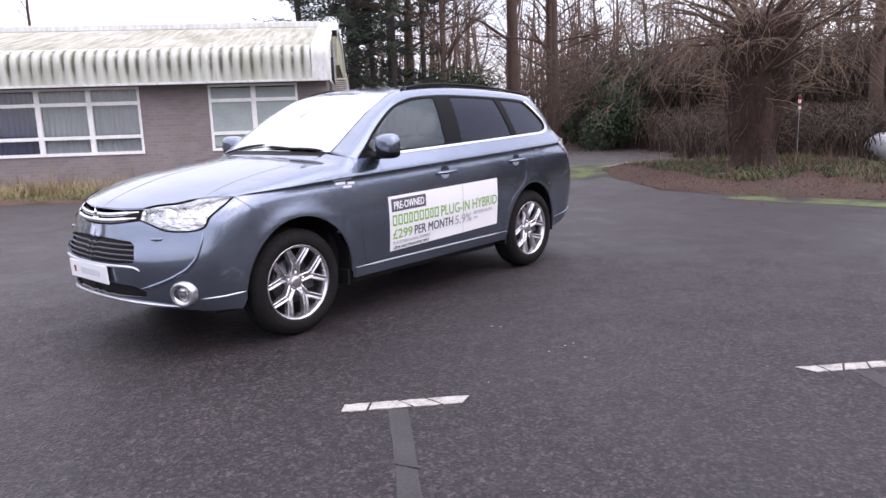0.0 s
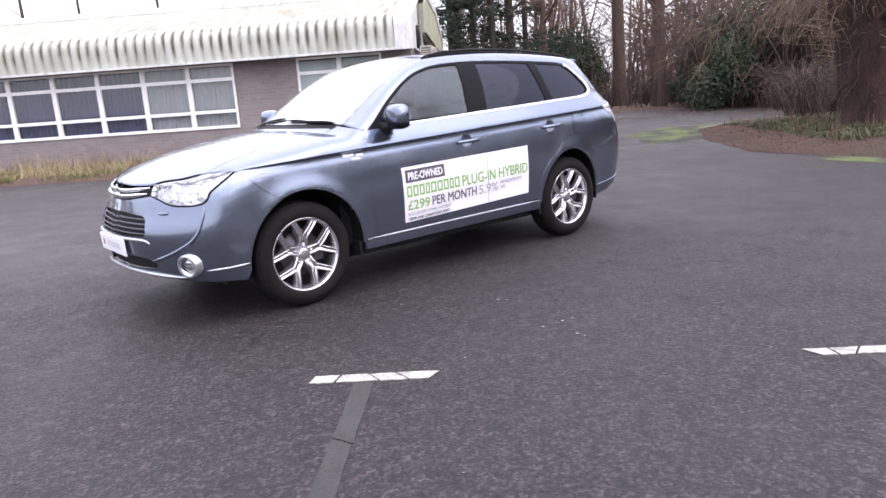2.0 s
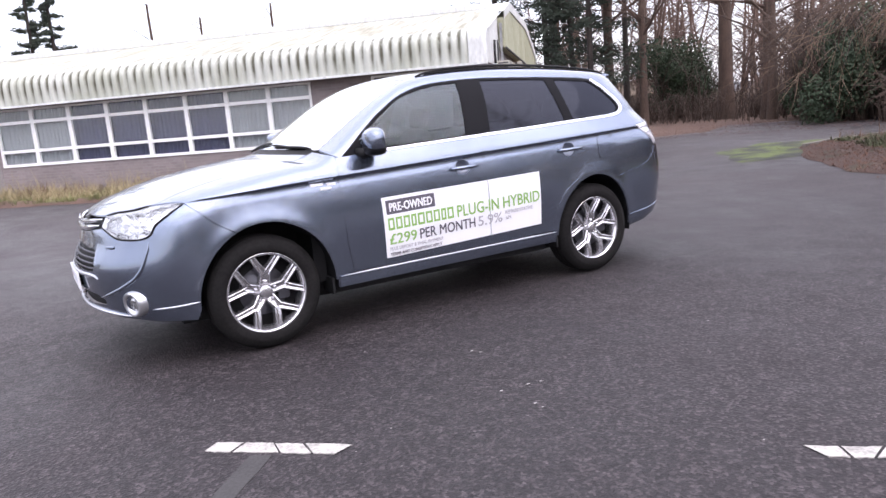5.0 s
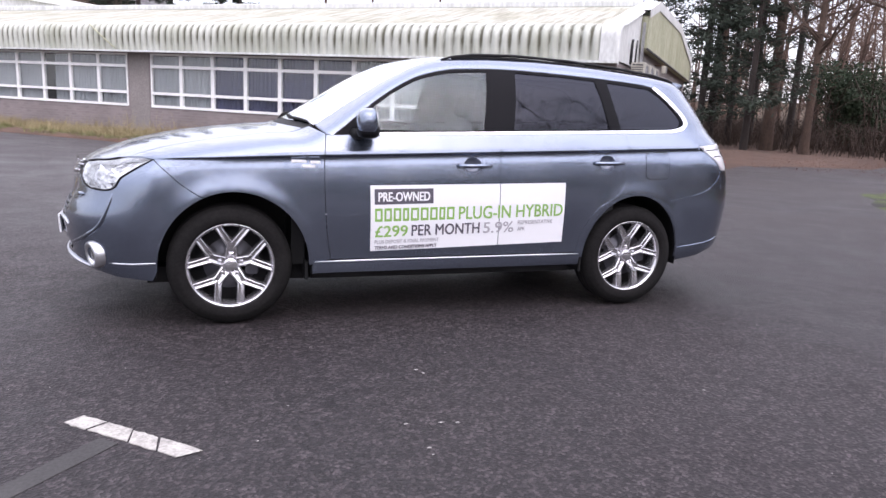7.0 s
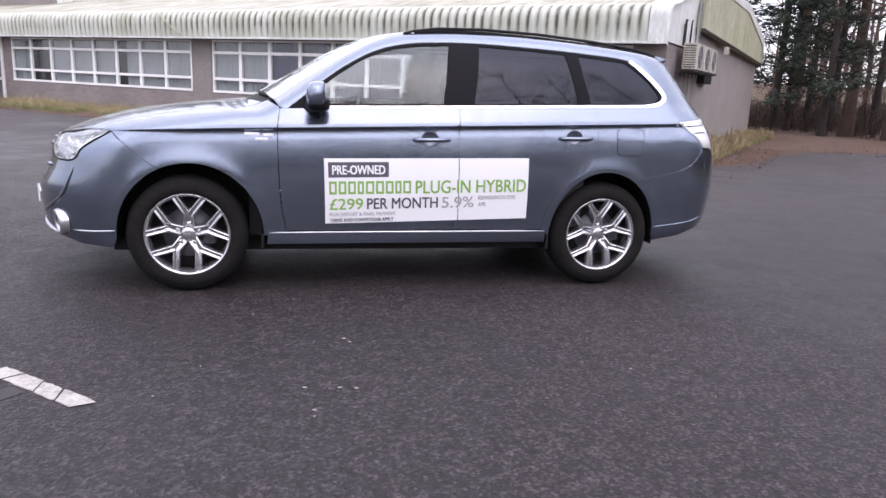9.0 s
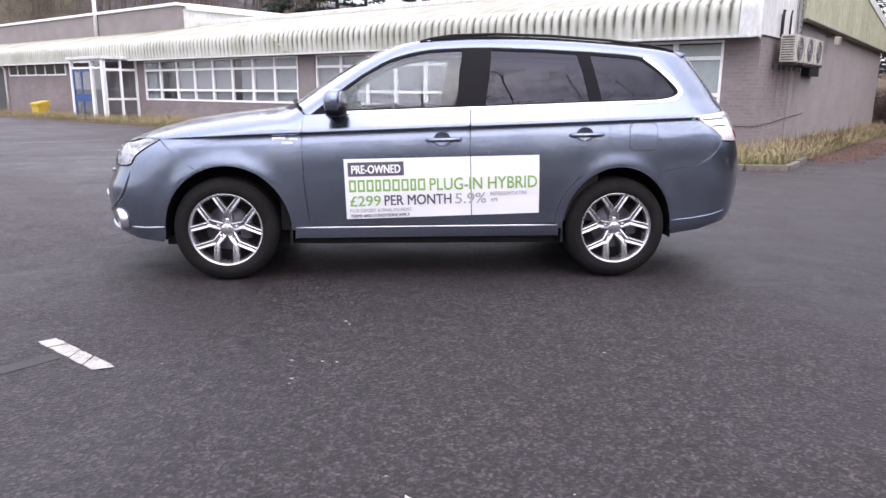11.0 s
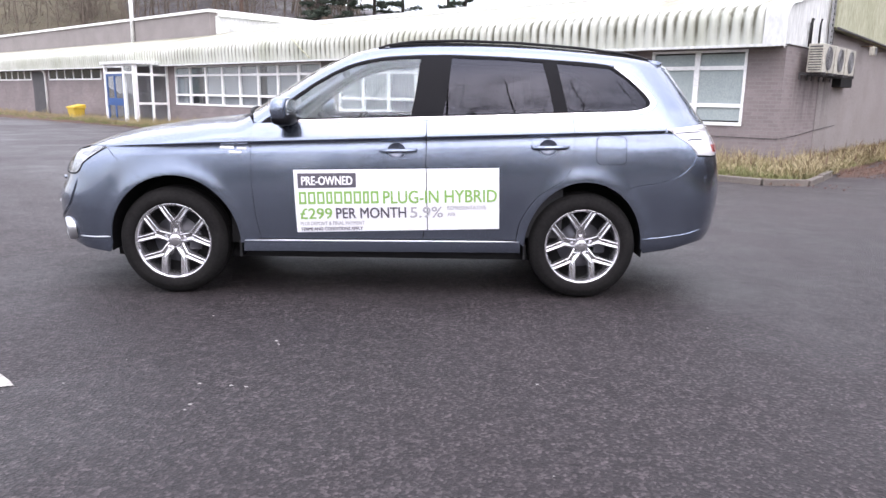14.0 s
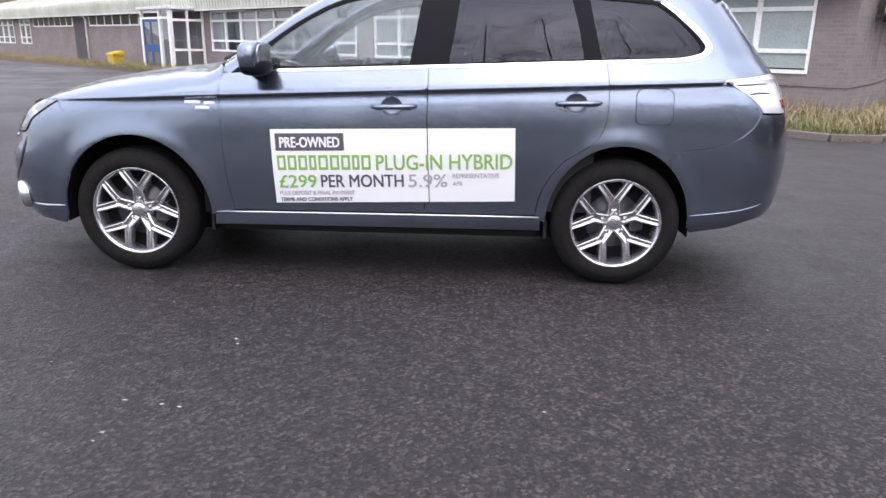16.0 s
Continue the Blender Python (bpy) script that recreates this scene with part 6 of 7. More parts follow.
def kerb_row(pts, seed, label="low broken concrete edging along the verge"):
    rnd = random.Random(seed)
    k = empty("kerb", None, label, "kerb", kind="structure")
    for a, b in zip(pts, pts[1:]):
        a, b = Vector(a), Vector(b)
        n = max(1, round((b - a).length / 0.9))
        for i in range(n):
            p0, p1 = a.lerp(b, i / n), a.lerp(b, (i + 1) / n)
            mid = (p0 + p1) / 2
            w = site(mid.x, mid.y)
            ang = math.atan2(p1.y - p0.y, p1.x - p0.x) + radians(137.6456 - 180)
            L = (p1 - p0).length / 2 - 0.006
            st = part("kerb_stone", box_bm((-L, L, -0.05, 0.05, -0.05, 0.10 + rnd.uniform(-0.02, 0.015)), bevel=0.012), M_CONCRETE, k)
            st.matrix_local = Matrix.Translation((w.x, w.y, 0)) @ Matrix.Rotation(ang + rnd.uniform(-0.03, 0.03), 4, "Z") @ Matrix.Rotation(rnd.uniform(-0.06, 0.06), 4, "X")


kerb_row([(-1.6, -3.02), (1.0, -3.16), (1.56, -2.68), (1.42, -0.7)], 2)
kerb_row([(6.95, -0.3), (8.6, 1.55), (12, 2.75), (16.5, 3.9)], 5, "low concrete edging round the planting bed")


# ---- grass ----
def blades(name, boxes, material, label, category, seed, tall=(0.12, 0.4), lean=0.35, width=0.006):
    """Tufts of grass as single bent blades, in site coordinates: (x0, x1, y0, y1, count)."""
    rnd, verts, faces = random.Random(seed), [], []
    for x0, x1, y0, y1, count in boxes:
        for _ in range(count // 6):
            cx, cy = rnd.uniform(x0, x1), rnd.uniform(y0, y1)
            if noise.noise(Vector((cx * 0.8, cy * 0.8, seed))) < -0.28:
                continue
            h0 = rnd.uniform(*tall) * (0.7 + 0.6 * rnd.random() ** 3)
            for _ in range(6):
                p = site(cx + rnd.gauss(0, 0.05), cy + rnd.gauss(0, 0.05))
                a, l = rnd.uniform(0, 6.283), rnd.uniform(0.1, lean) * h0 * 1.6
                h, w = h0 * rnd.uniform(0.6, 1.1), width * rnd.uniform(0.6, 1.4)
                d, s = Vector((math.cos(a), math.sin(a), 0)), Vector((-math.sin(a), math.cos(a), 0))
                k = len(verts)
                z0 = soil_top(p.x, p.y, 0.05)
                for q in (p - s * w + Vector((0, 0, z0)), p + s * w + Vector((0, 0, z0)), p + d * l * 0.35 + s * w * 0.7 + Vector((0, 0, z0 + h * 0.6)), p + d * l * 0.35 - s * w * 0.7 + Vector((0, 0, z0 + h * 0.6)), p + d * l + Vector((0, 0, z0 + h))):
                    verts.append(tuple(q))
                faces += [(k, k + 1, k + 2, k + 3), (k + 3, k + 2, k + 4)]
    me = bpy.data.meshes.new(name)
    me.from_pydata(verts, [], faces)
    me.materials.append(material)
    return tagged(new(name, me), label, category, kind="stuff")


M_STRAW = two_scale("dry_grass_blades", (0.18, 0.142, 0.072), (0.40, 0.332, 0.19), 0.9, 30, 0.8, bump_strength=0)
M_GREENBLADE = two_scale("green_grass_blades", (0.075, 0.088, 0.028), (0.22, 0.22, 0.085), 0.9, 30, 0.8, bump_strength=0)
M_WEED = two_scale("weed_leaves", (0.030, 0.034, 0.015), (0.10, 0.105, 0.045), 0.9, 30, 0.8, bump_strength=0)
M_RUSSET = two_scale("russet_stalks", (0.09, 0.055, 0.040), (0.20, 0.125, 0.09), 1.2, 30, 0.9, bump_strength=0)
blades("green_grass", [(-30, 1.3, -2.75, -0.6, 30000), (-3.5, 1.4, -2.9, -0.3, 13000), (0.3, 1.35, -2.6, 12, 12000), (-60, -30, -3.0, -1.5, 5000)], M_GREENBLADE, "short green grass at the verge edge", "grass", 3, (0.06, 0.18), 0.8)
blades("dry_grass", [(-30, 1.3, -2.3, -0.05, 30000), (-3.5, 1.4, -2.5, -0.2, 12000), (0.25, 1.35, -2.3, 14, 15000), (-60, -30, -2.6, -0.1, 7000)], M_STRAW, "straw-coloured dead grass along the wall", "grass", 4, (0.10, 0.36), 0.75)
blades("tall_dry_grass", [(-14, -3.6, -1.9, -0.3, 1500), (-1.2, 1.1, -2.2, -0.3, 500)], M_STRAW, "tall wispy dead grass on the verge", "grass", 12, (0.35, 0.7), 0.45, 0.004)
blades("dead_stalks", [(-12, 1.3, -1.6, -0.1, 2600), (0.3, 1.3, 0, 14, 1500), (8.0, 15, -4.5, 1.2, 2000), (9, 13, -8.5, -5, 800)], M_RUSSET, "russet dead stalks", "stalks", 6, (0.2, 0.5), 0.25, 0.006)
blades("bed_weeds", [(7.7, 12, -5.6, 0.6, 22000), (9.3, 15, -11.0, -5.5, 12000)], M_WEED, "low green weeds in the bed", "weeds", 8, (0.05, 0.17), 0.9, 0.008)


def leaf_scraps():
    rnd, verts, faces = random.Random(9), [], []
    zones = [(6.2, 10, -8, 0.5, 5200), (2.6, 12, 6, 14, 1800), (1.3, 2.4, -0.8, 6, 900), (10, 18, -12, -5, 1200), (-3, 2.2, -3.2, -2.6, 150)]
    for x0, x1, y0, y1, n in zones:
        for _ in range(n):
            p, r, a = site(rnd.uniform(x0, x1), rnd.uniform(y0, y1)), rnd.uniform(0.012, 0.032), rnd.uniform(0, 6.28)
            if x0 > 6 and y1 < 1 and rnd.random() > 0.05 and BED_TREE.ray_cast(Vector((p.x, p.y, 5)), Vector((0, 0, -1)))[0] is None:
                continue
            k, h = len(verts), 0.012 + rnd.uniform(0, 0.02)
            z0 = soil_top(p.x, p.y, 0.01) + 0.01
            for j, q in enumerate((1.0, 0.55, 1.0, 0.55)):
                verts.append((p.x + r * q * math.cos(a + j * 1.571), p.y + r * q * math.sin(a + j * 1.571), z0 + h * (j % 2)))
            faces.append((k, k + 1, k + 2, k + 3))
    me = bpy.data.meshes.new("fallen_leaves")
    me.from_pydata(verts, [], faces)
    me.materials.append(M_LEAFBROWN)
    tagged(new("fallen_leaves", me), "fallen brown leaves over soil and asphalt edge", "leaves", kind="stuff")


leaf_scraps()


# ---- trees ----
class Wood:
    """Collects tapered tubes into one mesh."""

    def __init__(self):
        self.verts, self.faces = [], []

    def tube(self, pts, radii, sides=3):
        base = len(self.verts)
        for i, p in enumerate(pts):
            d = (pts[min(i + 1, len(pts) - 1)] - pts[max(i - 1, 0)]).normalized()
            a = d.cross(Vector((0.23, 0.17, 0.95)))
            a = a.normalized() if a.length > 1e-4 else Vector((1, 0, 0))
            c = d.cross(a)
            for j in range(sides):
                k = 2 * math.pi * j / sides
                self.verts.append(tuple(p + radii[i] * (math.cos(k) * a + math.sin(k) * c)))
        for i in range(len(pts) - 1):
            for j in range(sides):
                j2 = (j + 1) % sides
                self.faces.append((base + i * sides + j, base + i * sides + j2, base + (i + 1) * sides + j2, base + (i + 1) * sides + j))

    def link(self, name, material, parent=None, label=""):
        me = bpy.data.meshes.new(name)
        me.from_pydata(self.verts, [], self.faces)
        me.materials.append(material)
        me.polygons.foreach_set("use_smooth", [True] * len(self.faces))
        ob = new(name, me)
        if parent is not None:
            ob.parent = parent
        if label:
            ob["label"] = label
        return ob


def branch(wood, twigs, rnd, p, d, length, radius, depth, kids, droop, spread=0.75, segs=4):
    pts, radii = [p.copy()], [radius]
    for i in range(segs):
        d = (d + Vector((rnd.gauss(0, 0.13), rnd.gauss(0, 0.13), rnd.gauss(0, 0.10) - droop))).normalized()
        p = p + d * (length / segs)
        pts.append(p.copy())
        radii.append(radius * (1 - 0.72 * (i + 1) / segs))
    (twigs if depth == 0 else wood).tube(pts, radii, 3 if radius < 0.03 else (5 if radius < 0.12 else 8))
    if depth == 0:
        return
    for k in range(kids[0]):
        t = rnd.uniform(0.25, 1.0) if k else 1.0
        i = min(segs - 1, int(t * segs))
        q = pts[i].lerp(pts[i + 1], t * segs - i)
        side = Vector((rnd.gauss(0, 1), rnd.gauss(0, 1), rnd.gauss(0, 0.6))).normalized()
        nd = (d + side * spread * rnd.uniform(0.6, 1.3)).normalized()
        branch(wood, twigs, rnd, q, nd, length * rnd.uniform(0.48, 0.78), max(0.006, radii[i] * rnd.uniform(0.4, 0.62)), depth - 1, kids[1:], droop * 1.4, spread, max(3, segs - (depth < 2)))


def trunk_line(wood, rnd, base, height, radius, lean=0.03, sides=12, flare=1.35):
    n, pts, radii = 9, [], []
    for i in range(n + 1):
        t = i / n
        pts.append(base + Vector((lean * height * t + 0.10 * noise.noise(Vector((t * 3, base.x, 1))), 0.10 * noise.noise(Vector((t * 3, base.y, 7))), height * t - 0.1 * (i == 0))))
        radii.append(radius * (1 - 0.62 * t) * (1 + (flare - 1) * max(0, 1 - t * 9)))
    wood.tube(pts, radii, sides)
    return pts, radii


def bare_tree(x, y, height, radius, seed, label, first=0.3, limbs=14, kids=(4, 4), droop=0.01, twig=M_TWIG, bark=M_BARK, reach=0.30):
    rnd = random.Random(seed)
    z = ground_height(x, y)
    t = empty("tree", Matrix.Translation((x, y, z)), label, "tree", "bare trees")
    wood, limbs_w, twigs = Wood(), Wood(), Wood()
    pts, radii = trunk_line(wood, rnd, Vector((0, 0, 0)), height, radius, rnd.uniform(-0.02, 0.02))
    for k in range(limbs):
        u = first + (1 - first) * (k + rnd.random()) / limbs
        i = min(8, int(u * 9))
        q = pts[i].lerp(pts[i + 1], u * 9 - i)
        a = rnd.uniform(0, 6.283)
        d = Vector((math.cos(a), math.sin(a), rnd.uniform(0.25, 0.9))).normalized()
        branch(limbs_w, twigs, rnd, q, d, height * reach * (1.25 - u) * rnd.uniform(0.7, 1.2), radii[i] * rnd.uniform(0.3, 0.5), len(kids), kids, droop)
    wood.link("trunk", bark, t)
    tagged(limbs_w.link("branchwork", bark, t), kind="stuff")
    tagged(twigs.link("crown", twig, t), "bare twigs of the crown", kind="stuff")
    return t


def needle_clump(verts, faces, rnd, c, r, n, size):
    for _ in range(n):
        d = Vector((rnd.gauss(0, 1), rnd.gauss(0, 1), rnd.gauss(0, 0.6))).normalized()
        p = c + d * r * rnd.random() ** 0.5
        a = Vector((rnd.gauss(0, 1), rnd.gauss(0, 1), rnd.gauss(0, 0.5))).normalized()
        b = a.cross(d)
        b = b.normalized() if b.length > 1e-3 else Vector((0, 0, 1))
        k = len(verts)
        verts += [tuple(p - a * size - b * size * 0.25), tuple(p + a * size), tuple(p - a * size + b * size * 0.3)]
        faces.append((k, k + 1, k + 2))


def conifer(x, y, height, radius, seed, label="tall dark pine with drooping boughs", low=0.15, boughs=60, reach=0.2, size=0.14):
    rnd = random.Random(seed)
    t = empty("tree", Matrix.Translation((x, y, ground_height(x, y))), label, "tree", "pines")
    wood, verts, faces = Wood(), [], []
    pts, radii = trunk_line(wood, rnd, Vector((0, 0, 0)), height, radius, rnd.uniform(-0.01, 0.01), 9, 1.2)
    for k in range(boughs):
        u = low + (1 - low) * (k + rnd.random()) / boughs
        i = min(8, int(u * 9))
        q = pts[i].lerp(pts[i + 1], u * 9 - i)
        a = rnd.uniform(0, 6.283)
        L = height * reach * (1.08 - u) * rnd.uniform(0.55, 1.15)
        e = q + Vector((math.cos(a) * L, math.sin(a) * L, rnd.uniform(-0.12, 0.22) * L))
        m = q.lerp(e, 0.5) + Vector((0, 0, 0.08 * L))
        wood.tube([q, m, e], [radii[i] * 0.22, radii[i] * 0.13, 0.01], 4)
        for s in range(5):
            c = q.lerp(e, 0.3 + 0.7 * s / 4) + Vector((rnd.gauss(0, 0.1), rnd.gauss(0, 0.1), -0.05))
            needle_clump(verts, faces, rnd, c, 0.30 + 0.07 * L, 22, size)
    wood.link("trunk", M_PINEBARK, t)
    me = bpy.data.meshes.new("crown")
    me.from_pydata(verts, [], faces)
    me.materials.append(M_PINE)
    new("crown", me).parent = t
    return t


def leafy_bush(x, y, sx, sy, sz, seed, label, n=2600, size=0.09, material=M_IVY, name="bush"):
    rnd, verts, faces = random.Random(seed), [], []
    t = empty(name, Matrix.Translation((x, y, ground_height(x, y))), label, "bush")
    wood = Wood()
    for k in range(14):
        a = rnd.uniform(0, 6.28)
        e = Vector((sx * 0.6 * math.cos(a), sy * 0.6 * math.sin(a), sz * rnd.uniform(0.6, 1.5)))
        wood.tube([Vector((0, 0, -0.1)), e * 0.5 + Vector((0, 0, 0.2)), e], [0.06, 0.04, 0.012], 5)
    lobes = [(Vector((rnd.uniform(-0.6, 0.6) * sx, rnd.uniform(-0.6, 0.6) * sy, rnd.uniform(0.3, 1.6) * sz)), rnd.uniform(0.35, 0.6)) for _ in range(14)]
    for _ in range(n):
        c, f = rnd.choice(lobes)
        d = Vector((rnd.gauss(0, 1), rnd.gauss(0, 1), rnd.gauss(0, 1))).normalized() * rnd.uniform(0.55, 1.0)
        p = c + Vector((d.x * sx * f, d.y * sy * f, d.z * sz * f))
        if p.z < 0.02:
            continue
        u = Vector((rnd.gauss(0, 1), rnd.gauss(0, 1), rnd.gauss(0, 1))).normalized()
        v = u.cross(d)
        v = v.normalized() if v.length > 1e-3 else Vector((1, 0, 0))
        k = len(verts)
        verts += [tuple(p - u * size), tuple(p + v * size * 0.6), tuple(p + u * size), tuple(p - v * size * 0.6)]
        faces.append((k, k + 1, k + 2, k + 3))
    wood.link("stems", M_BARK, t)
    me = bpy.data.meshes.new("foliage")
    me.from_pydata(verts, [], faces)
    me.materials.append(material)
    new("foliage", me).parent = t
    return t


def old_pollard(x, y):
    """The thick old tree in the bed: burred trunk, a head of long thin drooping shoots."""
    rnd = random.Random(21)
    t = empty("old_tree", Matrix.Translation((x, y, 0.13)) @ Matrix.Scale(0.86, 4), "thick-trunked old tree with long bare drooping shoots", "tree")
    bm = bmesh.new()
    rows = []
    for i in range(19):
        u = i / 18
        z = -0.3 + 3.9 * u
        row = []
        for j in range(33):
            a = 2 * math.pi * j / 32
            r = 0.47 + 0.16 * max(0, 1 - u * 6) + 0.24 * min(1, max(0, u - 0.2) / 0.35) + 0.10 * max(0, u - 0.7) / 0.3
            r *= 1 + 0.30 * noise.noise(Vector((math.cos(a) * 1.6, math.sin(a) * 1.6, z * 0.7))) + 0.10 * math.cos(a * 5 + z * 0.5) + 0.20 * noise.noise(Vector((math.cos(a) * 3.4, math.sin(a) * 3.4, z * 2.2)))
            row.append((r * math.cos(a) + 0.12 * u, r * math.sin(a), z))
        rows.append(row)
    rows.append([(0.12, 0, 3.9)] * 33)
    grid_mesh(bm, rows)
    bmesh.ops.remove_doubles(bm, verts=bm.verts[:], dist=1e-4)
    bmesh.ops.recalc_face_normals(bm, faces=bm.faces[:])
    part("trunk", bm, M_REDBARK, t, "broad burred reddish trunk", smooth=True)
    limbs, twigs = Wood(), Wood()
    for k in range(46):
        a = 2 * math.pi * k / 46 + rnd.uniform(-0.2, 0.2)
        q = Vector((0.55 * math.cos(a), 0.55 * math.sin(a), rnd.uniform(2.2, 3.9)))
        d = Vector((math.cos(a), math.sin(a), rnd.uniform(0.25, 1.3))).normalized()
        branch(limbs, twigs, rnd, q, d, rnd.uniform(1.3, 2.4), rnd.uniform(0.03, 0.06), 2, (6, 7), 0.06, 0.9, 6)
    for k in range(110):
        a, z = rnd.uniform(0, 6.283), rnd.uniform(1.5, 3.6)
        q = Vector((0.75 * math.cos(a), 0.75 * math.sin(a), z))
        d = Vector((math.cos(a), math.sin(a), rnd.uniform(-0.3, 0.8))).normalized()
        branch(limbs, twigs, rnd, q, d, rnd.uniform(0.5, 1.9), 0.012, 0, (), 0.06, 0.7, 4)
    for k in range(240):
        a, z = rnd.uniform(0, 6.283), rnd.uniform(0.5, 3.5)
        q = Vector((0.6 * math.cos(a) + 0.05, 0.6 * math.sin(a), z))
        d = Vector((math.cos(a), math.sin(a), rnd.uniform(-0.9, 0.5))).normalized()
        branch(limbs, limbs, rnd, q, d, rnd.uniform(0.25, 0.8), 0.010, 0, (), 0.10, 0.7, 4)
    tagged(limbs.link("branchwork", M_TWIG, t), kind="stuff")
    tagged(twigs.link("crown", M_TWIG_LIGHT, t), "long pale drooping shoots", kind="stuff")
    return t


M_REDBARK = two_scale("reddish_burred_bark", (0.010, 0.005, 0.004), (0.066, 0.034, 0.027), 3.2, 16, 0.95, stretch=(1, 1, 0.35), bump_strength=1.0, bump_distance=0.05)
old_pollard(11.9, 0.55)
bare_tree(26.9, 17.4, 17, 0.35, 31, "tall bare broadleaf tree", 0.3, 16)
bare_tree(24.7, 13.5, 12, 0.18, 32, "slender bare broadleaf tree", 0.25, 14)
bare_tree(25.6, 14.4, 13, 0.20, 33, "slender bare broadleaf tree", 0.22, 14)
bare_tree(23.1, 21.2, 15, 0.26, 34, "bare tree with upright trunk", 0.3, 14)
bare_tree(22.8, 18.7, 13, 0.17, 35, "bare tree with a dense crown of reddish twigs", 0.30, 36, (6, 6), twig=M_TWIG_RED, reach=0.33)
bare_tree(17.8, -0.6, 7, 0.20, 36, "low-branched bare tree beside the old trunk", 0.25, 12)
bare_tree(20.5, 3.8, 8, 0.14, 37, "thin bare young tree", 0.2, 12)
bare_tree(27.3, 29.9, 16, 0.28, 38, "bare tree behind the building", 0.3, 14)
bare_tree(19.5, -4.5, 8, 0.18, 39, "low-branched bare broadleaf tree", 0.2, 12)
for i, (x, y, h, r) in enumerate(((21.3, 23.7, 17, .26), (23.2, 25.2, 16, .25), (21.5, 20.8, 15, .22), (26.3, 23.2, 17, .26), (26.9, 29.9, 18, .3), (24.5, 25.4, 16, .24), (26.2, 25.8, 17, .25), (20.4, 26.5, 18, .28))):
    conifer(x, y, h, 0.68 * r, 50 + i, low=(0.08, 0.3, 0.12, 0.4, 0.42, 0.35, 0.45, 0.1)[i], boughs=(90, 45, 75, 40, 40, 40, 40, 75)[i], reach=0.19)
leafy_bush(22.2, 9.5, 2.1, 1.8, 2.3, 61, "dense dark green evergreen bush", 15000, 0.062)
leafy_bush(30.5, 23.6, 2.7, 2.3, 2.2, 62, "broad dark green evergreen bush", 15000, 0.085)
leafy_bush(25.5, 12.4, 1.4, 1.4, 0.9, 63, "low dark evergreen bush", 6000, 0.062)
for i, (x, y, h) in enumerate(((-10.5, 88, 17), (-7.7, 92, 19), (-4.0, 93, 19), (2.0, 97, 18), (4.4, 98, 18), (-14, 86, 15))):
    conifer(x, y, h, 0.3, 80 + i, "distant spruce behind the building", 0.06, 46, 0.17, 0.3)
for i, (x, y, h) in enumerate(((13, 80, 15), (19, 82, 14), (26, 78, 15), (-22, 80, 14))):
    bare_tree(x, y, h, 0.3, 90 + i, "distant bare tree behind the building", 0.3, 10, (4, 3))
# trees behind the photographer, mirrored in the car's windows
for i, (x, y, h) in enumerate(((-11, -19, 23), (-7, -18.5, 22), (-3.0, -19, 25), (0.5, -18.5, 23), (4.0, -19, 26), (8.0, -18.5, 24), (12, -19, 25), (17, -18, 23))):
    bare_tree(x, y, h, 0.075, 110 + i, "tall slender bare tree at the edge of the car park", 0.35, 38, (6, 7), reach=0.20)
# hedge out of view, added to darken what the lower car side mirrors
unseen_hedge = [leafy_bush(x, -24.5, 3.0, 1.2, 1.3, 130 + i, "unseen dark hedge, added to darken the car's reflections", 3000, 0.12, name="hedge") for i, x in enumerate((-18, -12.5, -7, -1.5, 4, 9.5, 15))]


def brush(name, zones, seed, material, label, size=(0.8, 2.2), radius=0.008):
    """Tangled bare undergrowth: arching stems, in world coordinates (x, y, rx, ry, count)."""
    rnd, wood = random.Random(seed), Wood()
    for x, y, rx, ry, n in zones:
        for _ in range(n):
            r, a = rnd.random() ** 0.5, rnd.uniform(0, 6.283)
            px, py = x + rx * r * math.cos(a), y + ry * r * math.sin(a)
            h, b = rnd.uniform(*size), rnd.uniform(0, 6.283)
            p = Vector((px, py, ground_height(px, py)))
            q = Vector((math.cos(b), math.sin(b), 0))
            wood.tube([p, p + q * h * 0.18 + Vector((0, 0, h * 0.6)), p + q * h * 0.5 + Vector((0, 0, h * rnd.uniform(0.8, 1.0))), p + q * h * 0.9 + Vector((0, 0, h * rnd.uniform(0.5, 0.95)))], [radius * 1.6, radius * 1.2, radius, radius * 0.5], 3)
    ob = wood.link(name, material)
    return tagged(ob, label, "undergrowth", kind="stuff")


brush("undergrowth", [(18.5, 2.5, 3.5, 2.2, 1100), (24, 4, 5, 4, 1800), (30, 12, 4, 6, 700), (27, 23, 5, 6, 400), (20, -5, 5, 5, 2200), (26, -12, 8, 8, 2200), (21, 29, 5, 6, 500), (16.8, -1.5, 2.5, 2, 900)], 71, M_BRUSH, "tangled bare brown undergrowth", (0.4, 1.7), 0.010)
brush("thicket", [(27, 3, 4, 5, 2600), (26, -5, 4, 4, 2200), (25, 9, 3, 3, 1200), (31, 10, 4, 6, 800), (24, -11, 5, 5, 2000), (31, 22, 4, 8, 200)], 75, M_BRUSH, "dense dark winter thicket behind the bed", (1.8, 4.6), 0.016)
brush("undergrowth", [(30, 18, 7, 14, 1200), (34, 2, 8, 14, 2600), (28, 34, 9, 8, 1800)], 72, M_BRUSH, "bare scrub between the trunks", (0.5, 1.7), 0.011)


